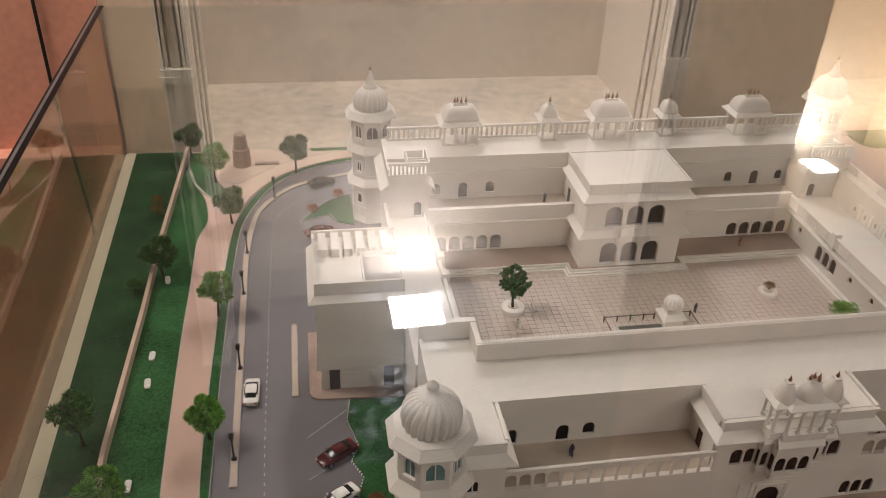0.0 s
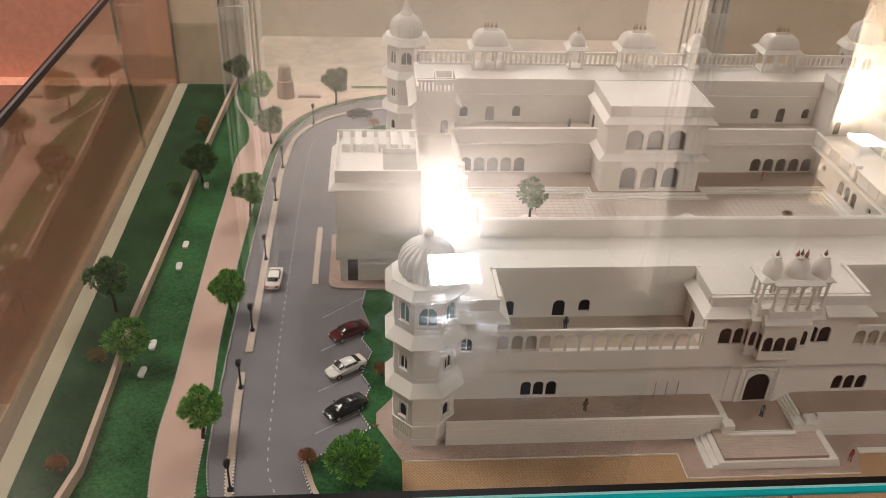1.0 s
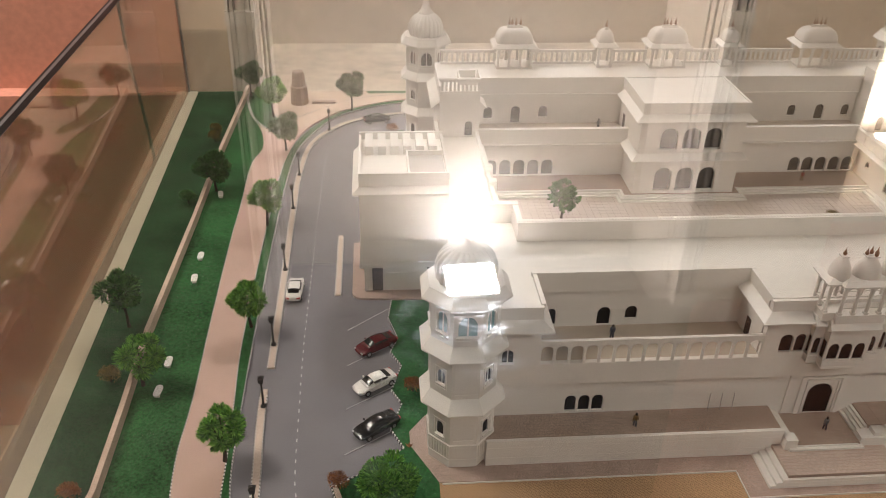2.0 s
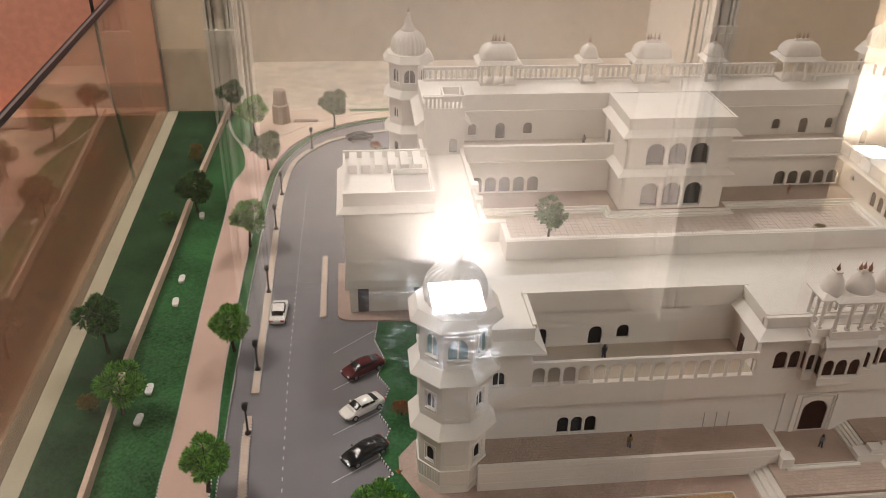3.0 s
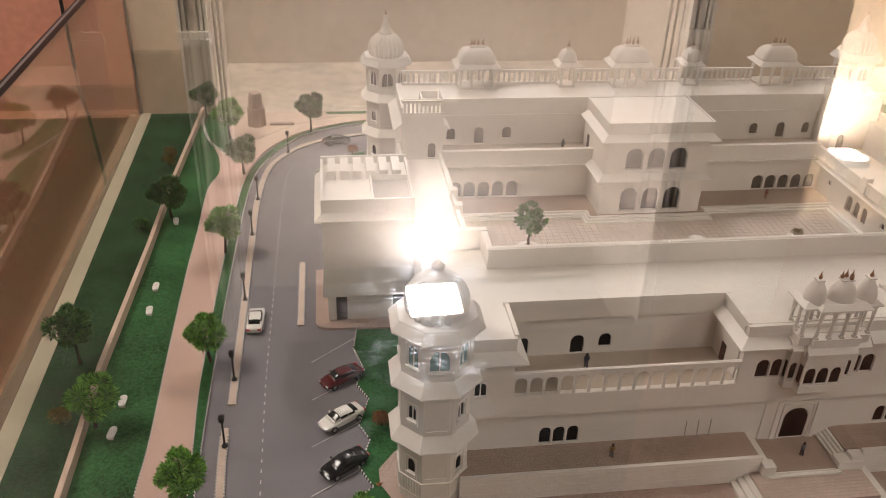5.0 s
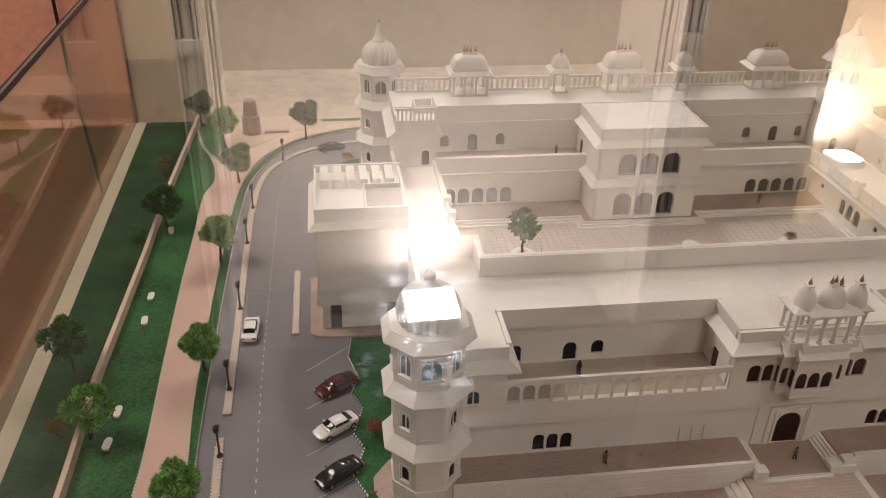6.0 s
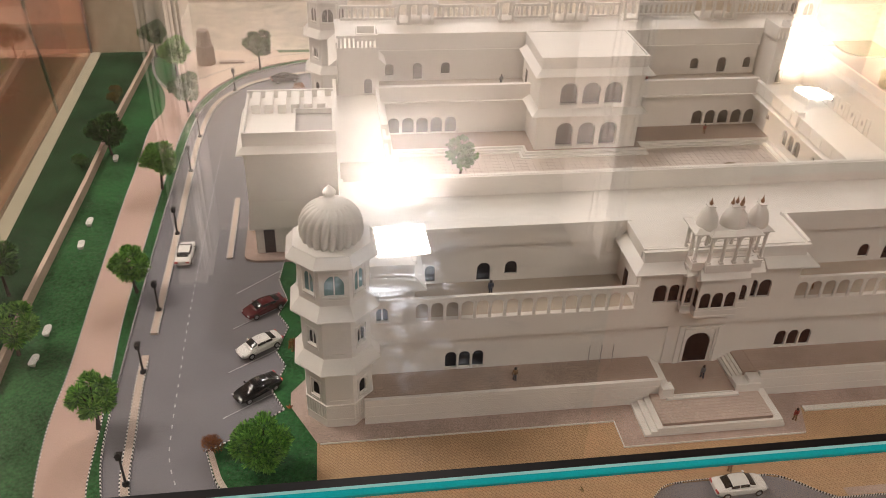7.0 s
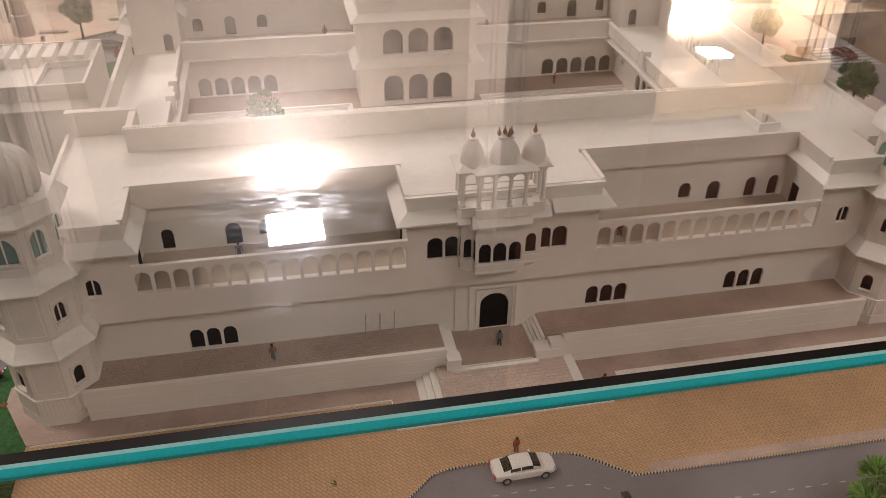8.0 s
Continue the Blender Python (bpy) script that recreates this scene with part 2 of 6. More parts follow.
def solid(bm, lower, upper):
    """A closed body between two rings of corners."""
    a = [bm.verts.new(p) for p in lower]
    b = [bm.verts.new(p) for p in upper]
    k = len(a)
    bm.faces.new(a[::-1])
    bm.faces.new(b)
    for i in range(k):
        bm.faces.new((a[i], a[(i + 1) % k], b[(i + 1) % k], b[i]))


def box(bm, x0, x1, y0, y1, z0, z1):
    ring = [(x0, y0), (x1, y0), (x1, y1), (x0, y1)]
    solid(bm, [(*p, z0) for p in ring], [(*p, z1) for p in ring])


def slab(bm, ring, z0, z1):
    solid(bm, [(*p, z0) for p in ring], [(*p, z1) for p in ring])


def boxes(*rows):
    bm = bmesh.new()
    for r in rows:
        box(bm, *r)
    return bm


def lathe(bm, cx, cy, profile, k=16, ribs=0, depth=0.0, square=0.0):
    """A turned body from (radius, height) rows; ribs flutes it."""
    rings = []
    for r, z in profile:
        ring = []
        for i in range(k):
            a = 2 * math.pi * (i + 0.5) / k
            q = r * (1 - depth + depth * abs(math.cos(a * ribs / 2))) if ribs else r
            ring.append(bm.verts.new((cx + q * math.cos(a), cy + q * math.sin(a), z)))
        rings.append(ring)
    for a, b in zip(rings, rings[1:]):
        for i in range(k):
            bm.faces.new((a[i], a[(i + 1) % k], b[(i + 1) % k], b[i]))
    bm.faces.new(rings[0][::-1])
    bm.faces.new(rings[-1])


def rod(bm, p, q, r, k=6):
    p, q = Vector(p), Vector(q)
    d = (q - p).normalized()
    u = d.orthogonal().normalized()
    v = d.cross(u)
    ring = [(u * math.cos(2 * math.pi * i / k) + v * math.sin(2 * math.pi * i / k)) for i in range(k)]
    solid(bm, [p + c * r for c in ring], [q + c * r for c in ring])


def arch_outline(uc, w, zb, zt, rise=0.45, steps=8, cusps=0):
    """Corners of an arched opening, from its lower left over the top to its lower right."""
    h = w * rise
    pts = [(uc - w / 2, zb)]
    for i in range(steps + 1):
        a = math.pi * (1 - i / steps)
        lift = 1 - (0.10 * abs(math.sin(cusps * a)) if cusps else 0)
        pts.append((uc + w / 2 * math.cos(a) * (lift if 0 < i < steps else 1), zt - h + h * math.sin(a) * lift))
    return pts + [(uc + w / 2, zb)]


def along(o, way):
    """Maps (u, d, z) on a wall that starts at o and runs the way way; d goes into the wall."""
    (ox, oy), (ux, uy) = o, way
    return lambda u, d, z: (ox + u * ux - d * uy, oy + u * uy + d * ux, z)


def arch_wall(bm, o, way, length, z0, z1, thick, openings, rise=0.45, cusps=0):
    """A wall with arched openings (centre, width, sill, top) that go through it."""
    at = along(o, way)

    def block(u0, u1, a, b):
        if u1 - u0 > 1e-4 and b - a > 1e-4:
            solid(bm, [at(u0, 0, a), at(u1, 0, a), at(u1, thick, a), at(u0, thick, a)], [at(u0, 0, b), at(u1, 0, b), at(u1, thick, b), at(u0, thick, b)])

    u = 0
    for uc, w, zb, zt in sorted(openings):
        block(u, uc - w / 2, z0, z1)
        block(uc - w / 2, uc + w / 2, z0, zb)
        top = arch_outline(uc, w, zb, zt, rise, 8, cusps)[1:-1]
        for (ua, za), (ub, zb2) in zip(top, top[1:]):
            solid(bm, [at(ua, 0, za), at(ub, 0, zb2), at(ub, thick, zb2), at(ua, thick, za)], [at(ua, 0, z1), at(ub, 0, z1), at(ub, thick, z1), at(ua, thick, z1)])
        u = uc + w / 2
    block(u, length, z0, z1)


def window(parent, o, way, uc, w, zb, zt, mat=None, deep=0.22, rise=0.45, bars=False, sill=False, name="window", cusps=0):
    """A pane set back in its opening, with an edge frame and, where it has them, glazing bars and a sill."""
    at = along(o, way)
    bm = bmesh.new()
    ring = arch_outline(uc, w, zb, zt, rise, 8, cusps)
    solid(bm, [at(u, deep, z) for u, z in ring], [at(u, deep + 0.08, z) for u, z in ring])
    pane = part(name, bm, mat or DARK, parent)
    if bars:
        bm = bmesh.new()
        solid(bm, [at(uc - 0.05, deep - 0.06, zb), at(uc + 0.05, deep - 0.06, zb), at(uc + 0.05, deep - 0.005, zb), at(uc - 0.05, deep - 0.005, zb)],
              [at(uc - 0.05, deep - 0.06, zt), at(uc + 0.05, deep - 0.06, zt), at(uc + 0.05, deep - 0.005, zt), at(uc - 0.05, deep - 0.005, zt)])
        part("glazing_bar", bm, TRIM, pane)
    if sill:
        bm = bmesh.new()
        solid(bm, [at(uc - w * 0.6, -0.16, zb - 0.14), at(uc + w * 0.6, -0.16, zb - 0.14), at(uc + w * 0.6, 0.2, zb - 0.14), at(uc - w * 0.6, 0.2, zb - 0.14)],
              [at(uc - w * 0.6, -0.16, zb - 0.02), at(uc + w * 0.6, -0.16, zb - 0.02), at(uc + w * 0.6, 0.2, zb - 0.02), at(uc - w * 0.6, 0.2, zb - 0.02)])
        part("window_sill", bm, TRIM, pane)
    return pane


def eave(bm, o, way, u0, u1, out, z_wall, z_edge, thick=0.14, m0=0.0, m1=0.0):
    """A sloping eave board along a wall; m0 and m1 lengthen its outer edge for mitred corners."""
    at = along(o, way)
    solid(bm, [at(u0, 0, z_wall - thick), at(u1, 0, z_wall - thick), at(u1 + m1, -out, z_edge - thick), at(u0 - m0, -out, z_edge - thick)],
          [at(u0, 0, z_wall), at(u1, 0, z_wall), at(u1 + m1, -out, z_edge), at(u0 - m0, -out, z_edge)])


def ring8(cx, cy, apothem, z, turn=0.0):
    r = apothem / math.cos(math.pi / 8)
    return [(cx + r * math.cos(math.pi / 8 + math.pi / 4 * i + turn), cy + r * math.sin(math.pi / 8 + math.pi / 4 * i + turn), z) for i in range(8)]


def ribbon(left, right, z0, z1):
    """A strip between two lines of equally many points."""
    bm = bmesh.new()
    for i in range(len(left) - 1):
        ring = [left[i], right[i], right[i + 1], left[i + 1]]
        slab(bm, ring, z0, z1)
    bmesh.ops.remove_doubles(bm, verts=bm.verts, dist=1e-5)
    return bm


def smooth_line(points, step=0.5):
    """Evenly spaced points on a curve through the given ones."""
    p = [Vector((*q, 0)) for q in points]
    p = [2 * p[0] - p[1]] + p + [2 * p[-1] - p[-2]]
    dense = []
    for i in range(1, len(p) - 2):
        for j in range(24):
            t = j / 24
            a, b, c, d = p[i - 1], p[i], p[i + 1], p[i + 2]
            dense.append(0.5 * (2 * b + (c - a) * t + (2 * a - 5 * b + 4 * c - d) * t * t + (3 * b - a - 3 * c + d) * t ** 3))
    dense.append(p[-2])
    out, left = [dense[0]], step
    for a, b in zip(dense, dense[1:]):
        d = (b - a).length
        while d >= left > 0:
            a = a + (b - a) * (left / d)
            out.append(a)
            d = (b - a).length
            left = step
        left -= d
    return [(v.x, v.y) for v in out]


def shift_line(line, by):
    """The line moved to its left by by."""
    out = []
    for i, (x, y) in enumerate(line):
        (ax, ay), (bx, by2) = line[max(0, i - 1)], line[min(len(line) - 1, i + 1)]
        dx, dy = bx - ax, by2 - ay
        d = math.hypot(dx, dy) or 1
        out.append((x - dy / d * by, y + dx / d * by))
    return out


def checker_kerb(name, line, width=0.11, piece=0.2, top=0.26, parent=None, label="black and white kerb stones along a road"):
    """A kerb of alternating black and white stones along a line."""
    bm = bmesh.new()
    pts = smooth_line(line, piece)
    a, b = shift_line(pts, width / 2), shift_line(pts, -width / 2)
    for i in range(len(pts) - 1):
        n0 = len(bm.faces)
        slab(bm, [a[i], b[i], b[i + 1], a[i + 1]], -0.1, top)
        bm.faces.ensure_lookup_table()
        for f in bm.faces[n0:]:
            f.material_index = i % 2
    ob = setting(name, bm, [KERB_W, KERB_B], label, "kerb", "stuff")
    return ob

# ---- the room ----
NICHE_BACK, WALL_Y, LINTEL = 136.0, 96.0, 104.0
setting("floor", boxes((-260, 300, -350, 150, -84, -80)), FLOOR, "brown polished stone floor of the room", "floor")
setting("ceiling", boxes((-260, 300, -350, 150, 190, 194)), CEIL, "dark room ceiling", "ceiling")
setting("wall_south", boxes((-260, 300, -354, -350, -80, 190)), ROOMWALL, "plain plaster room wall", "wall")
setting("wall_west", boxes((-264, -260, -350, 150, -80, 190)), ROOMWALL, "plain plaster room wall", "wall")
setting("wall_east", boxes((300, 304, -350, 150, -80, 190)), ROOMWALL, "plain plaster room wall", "wall")
# dark colour stands in for the shade above the lit terracotta
setting("wall_north_upper", boxes((-260, -50.5, WALL_Y + 1, 150, 48, 190)), CEIL, "upper wall coloured dark where little light reaches", "wall")
setting("wall_north_terracotta", boxes((-260, -50.5, WALL_Y, 150, -80, 48)), TERRA, "terracotta painted plaster wall", "wall")
setting("wall_base", boxes((-260, -50.6, WALL_Y - 4, WALL_Y, -80, -2.6)), TERRA, "terracotta wall base with a worn top edge", "skirting")
# same pier as below, its unlit upper part given a dark colour
setting("wall_pier_west_upper", boxes((-50.5, -42, WALL_Y + 0.6, 150, 42, LINTEL + 1.5)), CEIL, "upper part of a wall pier coloured dark as unlit", "wall")
setting("wall_pier_west", boxes((-50.5, -42, WALL_Y + 0.4, 150, -80, 42)), PIER, "cream plaster wall pier beside the niche", "wall")
setting("wall_pier_east", boxes((54.6, 82, WALL_Y + 0.4, 150, -80, LINTEL)), PIER, "olive plaster wall pier between two niches", "wall")
setting("wall_pier_far_east", boxes((124, 300, WALL_Y + 0.4, 150, -80, LINTEL)), PIER, "olive plaster wall pier", "wall")
setting("wall_niche_back", boxes((-42, 54.6, NICHE_BACK, 150, -80, LINTEL)), CREAM, "cream plaster back wall of a wall niche", "wall")
setting("wall_niche_west", boxes((-42, -39, WALL_Y + 3, NICHE_BACK, -80, LINTEL)), CREAM, "cream plaster side of a wall niche", "wall")
setting("wall_niche_east", boxes((52, 54.6, WALL_Y + 3, NICHE_BACK, -80, LINTEL)), CREAM, "cream plaster side of a wall niche", "wall")
setting("niche_ledge", boxes((-39, 52, 90, NICHE_BACK, -12, -7.1)), LEDGE, "stained cream marble ledge of a wall niche", "ledge")
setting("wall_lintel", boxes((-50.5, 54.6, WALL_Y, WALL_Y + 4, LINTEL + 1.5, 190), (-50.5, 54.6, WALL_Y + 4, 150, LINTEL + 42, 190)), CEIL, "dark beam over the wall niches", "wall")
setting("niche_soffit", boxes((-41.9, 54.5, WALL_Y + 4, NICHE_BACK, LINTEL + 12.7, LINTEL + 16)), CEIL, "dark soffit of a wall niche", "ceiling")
setting("wall_upper_terracotta", boxes((54.6, 300, WALL_Y, 150, LINTEL, 190), (82, 124, WALL_Y, 150, 84, LINTEL)), TERRA, "terracotta painted wall above the second niche", "wall")
setting("wall_niche_head", boxes((-42, 54.6, NICHE_BACK, 150, LINTEL, LINTEL + 42), (-42, -39, WALL_Y + 4, NICHE_BACK, LINTEL, LINTEL + 38), (52, 54.6, WALL_Y + 4, NICHE_BACK, LINTEL, LINTEL + 38)), CREAM, "cream plaster head of a wall niche", "wall")
setting("wall_second_niche_back", boxes((82, 124, 129.0, 150, -80, LINTEL)), CREAM, "brightly lit cream plaster niche wall", "wall")
setting("second_niche_ledge", boxes((82, 124, 90, NICHE_BACK, -12, -7.1)), LEDGE, "stained cream marble ledge of a wall niche", "ledge")
setting("second_niche_soffit", boxes((82, 124, WALL_Y, NICHE_BACK, 80, 84)), CREAM, "cream plaster soffit of a wall niche", "ceiling")


def pilaster(x0, x1, top, inward):
    """A moulded pilaster beside a niche: shaft with fillets on a plain pedestal."""
    t = thing("pilaster", (x0 + x1) / 2, WALL_Y, -9, "cream moulded plaster pilaster on a plain pedestal beside a niche", "pilaster", "niche pilasters")
    w = x1 - x0
    part("pedestal", boxes((x0, x1, WALL_Y - 0.6, WALL_Y + 3, -9, 9)), CREAM, t)
    part("base_moulding", boxes((x0 - 0.3, x1 + 0.3, WALL_Y - 1.0, WALL_Y + 3, 9, 10.2), (x0 - 0.1, x1 + 0.1, WALL_Y - 0.8, WALL_Y + 3, 10.2, 11.4)), MOULD, t)
    bm = bmesh.new()
    lathe(bm, (x0 + x1) / 2, WALL_Y + 0.9, [(w * 0.17, 11.4), (w * 0.17, top)], 20)
    part("shaft", bm, MOULD, t, smooth=True)
    for a, b, y in ((0.0, 0.1, 0.0), (0.16, 0.26, 0.5), (0.74, 0.84, 0.5), (0.9, 1.0, 0.0)):
        part("fillet", boxes((x0 + w * a, x0 + w * b, WALL_Y + y, WALL_Y + 2.95, 11.4, top)), MOULD, t)
    part("backing", boxes((x0 - 0.1, x1 + 0.1, WALL_Y + 1.7, WALL_Y + 3, 11.4, top)), CREAM, t)
    edge = x1 if inward > 0 else x0
    for out, back, r in ((-0.2, 3.6, 0.42), (0.55, 5.6, 0.3), (1.1, 7.4, 0.3)):
        bm = bmesh.new()
        lathe(bm, edge + inward * out, WALL_Y + back, [(r, -9), (r, top)], 12)
        part("colonnette", bm, MOULD, t, smooth=True)
    part("capital", boxes((x0 - 0.4, x1 + 0.4, WALL_Y - 1.2, WALL_Y + 3, top, top + 2)), MOULD, t)


pilaster(-42.0, -37.0, 102, 1)
pilaster(50.0, 54.6, 102, -1)
pilaster(119.0, 124.0, 102, -1)


def flood_lamp(x, y, z, w, d, tilt, face, arm_to, turn=0.0):
    """A square flood lamp on an arm, facing down towards the case."""
    t = thing("flood_lamp", x, y, z, "lit square flood lamp on an arm in a niche", "lamp", "niche flood lamps")
    m = Matrix.Translation((x, y, z)) @ Euler((radians(tilt), 0, radians(turn))).to_matrix().to_4x4()

    def tilted(bm):
        bmesh.ops.transform(bm, matrix=m, verts=bm.verts)
        return bm

    part("housing", tilted(boxes((-w / 2 - 0.5, w / 2 + 0.5, -d / 2 - 0.5, d / 2 + 0.5, 0.15, 2.4))), LAMP_BODY, t)
    part("face", tilted(boxes((-w / 2, w / 2, -d / 2, d / 2, 0, 0.12))), face, t, "glowing lamp face")
    bm = bmesh.new()
    rod(bm, (x, y - d / 4, z + 2), arm_to, 0.55, 8)
    part("arm", bm, LAMP_BODY, t)
    return t


flood_lamp(7.5, 123.2, 114.2, 13.0, 10.4, -10, LAMP_FACE, (7.5, 121.0, 117.5), 3)
flood_lamp(105.4, 118.3, 74.6, 5.4, 8.0, 8, LAMP_FACE_2, (105.4, 120.0, 80.0), -4)
# unseen panels added as room fill; the strongest brightens the terracotta wall
for px, py, pz, h, face in ((0, -190, 190, 35, FILL_FACE), (120, -85, 125, 27, FILL_FACE), (-145, 58, 190, 36, BRIGHT_FILL_FACE)):
    t = thing("fill_panel", px, py, pz, "square fill light panel added out of view", "lamp", "ceiling panels")
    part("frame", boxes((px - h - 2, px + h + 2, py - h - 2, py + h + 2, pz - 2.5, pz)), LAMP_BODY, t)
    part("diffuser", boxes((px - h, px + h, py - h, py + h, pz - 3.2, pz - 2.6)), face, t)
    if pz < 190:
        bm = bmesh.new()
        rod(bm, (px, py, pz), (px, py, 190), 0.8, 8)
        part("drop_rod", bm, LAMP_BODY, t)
bm = bmesh.new()
line = [(-59.9, WALL_Y - 0.6, 45), (-60.1, WALL_Y - 0.6, 22), (-60.1, WALL_Y - 0.6, 8), (-59.2, WALL_Y - 2.5, 1.0), (-58.0, 91.4, -2.0), (-57.6, 91.4, -8.0), (-57.2, 91.4, -14.0), (-57.6, 91.2, -30.0), (-57.6, 91.2, -79.8)]
for a, b in zip(line, line[1:]):
    rod(bm, a, b, 0.3, 8)
tagged(finish("wall_cable", bm, CABLE, (0, 0, -TABLE / S)), "thin black cable hanging down the terracotta wall to the floor", "cable")

# ---- the glass case ----
FRONT, BACK, LID, EAST = -31.67, 87.0, 25.0, 93.0


def west(y):
    """Where the case's west pane runs."""
    return -45.2 - 0.019 * (y - FRONT)


stand = thing("case_stand", 23, 28, -80, "dark wooden stand under the model's glass case", "stand")
part("body", boxes((-50, 95, FRONT - 1.5, BACK + 0.4, -80, -3)), CABINET, stand)
case = thing("glass_case", 23, 28, 0, "large glass case with black sealed edges over a palace model", "display case")


def sheet(name, ring, z0, z1):
    bm = bmesh.new()
    slab(bm, ring, z0, z1)
    ob = part(name, bm, SIDE_GLASS if name == "west_pane" else GLASS, case)
    ob.visible_shadow = False
    return ob


T, LID_T = 0.55, 0.3
sheet("lid", [(west(FRONT) - 1.15, FRONT), (EAST, FRONT), (EAST, BACK), (west(BACK) - 1.15, BACK)], LID - LID_T, LID)
sheet("west_pane", [(west(FRONT) - 1.12, FRONT + T), (west(FRONT) - 0.6, FRONT + T), (west(BACK) - 0.6, BACK - T), (west(BACK) - 1.12, BACK - T)], -2.9, LID - LID_T - 0.02)
sheet("front_pane", [(west(FRONT) - 1.1, FRONT), (EAST, FRONT), (EAST, FRONT + T - 0.02), (west(FRONT) - 1.1, FRONT + T - 0.02)], -2.9, LID - LID_T - 0.02)
sheet("back_pane", [(west(BACK) - 1.1, BACK - T + 0.02), (EAST, BACK - T + 0.02), (EAST, BACK), (west(BACK) - 1.1, BACK)], -2.9, LID - LID_T - 0.02)
sheet("east_pane", [(EAST - T, FRONT + T), (EAST, FRONT + T), (EAST, BACK - T), (EAST - T, BACK - T)], -2.9, LID - LID_T - 0.02)
part("front_seal", boxes((west(FRONT), EAST, FRONT + 0.41, FRONT + 0.84, LID + 0.01, LID + 0.05)), RUBBER, case, "black sealing strip")
part("front_edge", boxes((west(FRONT), EAST, FRONT - 0.06, FRONT - 0.005, LID - 0.14, LID + 0.005), (west(FRONT), EAST, FRONT - 0.005, FRONT + 0.265, LID + 0.003, LID + 0.02)), TEAL_EDGE, case, "teal polished glass edge")
bm = bmesh.new()
solid(bm, [(west(FRONT), FRONT + 0.27, LID + 0.003), (EAST, FRONT + 0.27, LID + 0.003), (EAST, FRONT + 0.405, LID + 0.003), (west(FRONT), FRONT + 0.405, LID + 0.003)],
      [(west(FRONT), FRONT + 0.27, LID + 0.022), (EAST, FRONT + 0.27, LID + 0.022), (EAST, FRONT + 0.405, LID + 0.05), (west(FRONT), FRONT + 0.405, LID + 0.05)])
part("front_bevel", bm, TEAL_LIGHT, case, "pale bevel of the glass edge")
for nm, a, b, z0, z1, mt in (("west_seal", -0.66, 0.0, 0.01, 0.06, RUBBER), ("west_edge", -1.0, -0.67, 0.01, 0.07, CHROME), ("west_trim", -1.28, -1.16, -0.6, 0.05, RUBBER), ("west_lip", -1.155, -1.01, 0.01, 0.05, RUBBER)):
    bm = bmesh.new()
    slab(bm, [(west(FRONT) + a, FRONT), (west(FRONT) + b, FRONT), (west(BACK) + b, BACK), (west(BACK) + a, BACK)], LID + z0, LID + z1)
    part(nm, bm, mt, case)
part("corner_seal", boxes((west(BACK) - 0.58, west(BACK) - 0.3, BACK - 0.5 - T, BACK - 0.1 - T, -2.9, LID - LID_T - 0.03)), CHROME, case)

# ---- the model's ground ----
base = [(west(FRONT) - 0.57, FRONT + T), (EAST - T - 0.05, FRONT + T), (EAST - T - 0.05, BACK - T), (west(BACK) - 0.57, BACK - T)]
bm = bmesh.new()
slab(bm, base, -3, 0)
setting("road", bm, ASPHALT, "grey painted road surface of the model", "road")
bm = bmesh.new()
slab(bm, [(west(FRONT) - 0.56, FRONT + 0.6), (west(FRONT) + 1.3, FRONT + 0.6), (west(BACK) + 1.12, BACK - 0.6), (west(BACK) - 0.56, BACK - 0.6)], -0.4, 0.24)
setting("border_strip", bm, BORDER, "cream stone strip along the edge of the model", "border")

path_west = smooth_line([(-31.5, -14), (-32.8, -8.3), (-33.5, -1.1), (-33.4, 6.3), (-33.7, 20), (-33.9, 35), (-33.85, 45), (-33.9, 56.5), (-32.9, 62.2), (-33.6, 68), (-36, 76), (-38.2, 86)], 1.0)
fence_line = [(-41.6, -13), (-39.7, -9.2), (-39.05, -5.6), (-39.2, 5), (-39.5, 16.3), (-38.9, 40), (-38.75, 57), (-38.1, 76.5), (-37.8, 86)]
bm = bmesh.new()
slab(bm, [(west(FRONT) + 0.9, FRONT + 0.7), (-30, FRONT + 0.7), (-31, -18)] + path_west + [(-38.8, BACK - 0.7), (west(BACK) + 0.8, BACK - 0.7)], -0.4, 0.16)
setting("lawn_west", bm, GRASS, "deep green flocked lawn of the model", "lawn")
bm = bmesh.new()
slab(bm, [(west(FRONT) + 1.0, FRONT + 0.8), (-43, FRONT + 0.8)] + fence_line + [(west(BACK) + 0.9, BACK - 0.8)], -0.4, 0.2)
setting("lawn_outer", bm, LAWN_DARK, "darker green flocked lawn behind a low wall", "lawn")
path_east = smooth_line([(-27.5, -14), (-28.9, -8.5), (-29.2, -1.5), (-29.5, 5), (-29.95, 15), (-29.9, 37), (-29.35, 56.3), (-27.7, 67), (-24.3, 73.7), (-19.6, 78.2), (-11.8, 81.6), (0, 83), (12, 83.3)], 1.0)
kerb_line = [(-26.3, -14), (-27.8, -8.5), (-28.6, -3.3), (-28.8, 6.7), (-28.85, 18), (-28.8, 33), (-28.4, 52.6), (-27.3, 63), (-23.5, 72.4), (-19.1, 77), (-11.5, 80.3), (0, 81.8), (12, 82)]
bm = bmesh.new()
slab(bm, [p for p in path_west if p[1] < 66] + [(-33.6, 68.5), (-36.0, 76), (-38.1, 86), (92, 86)] + [(92, 83.3)] + path_east[::-1], -0.4, 0.2)
setting("footpath", bm, PINK, "pink sand footpath winding beside a lawn", "path")
bm = bmesh.new()
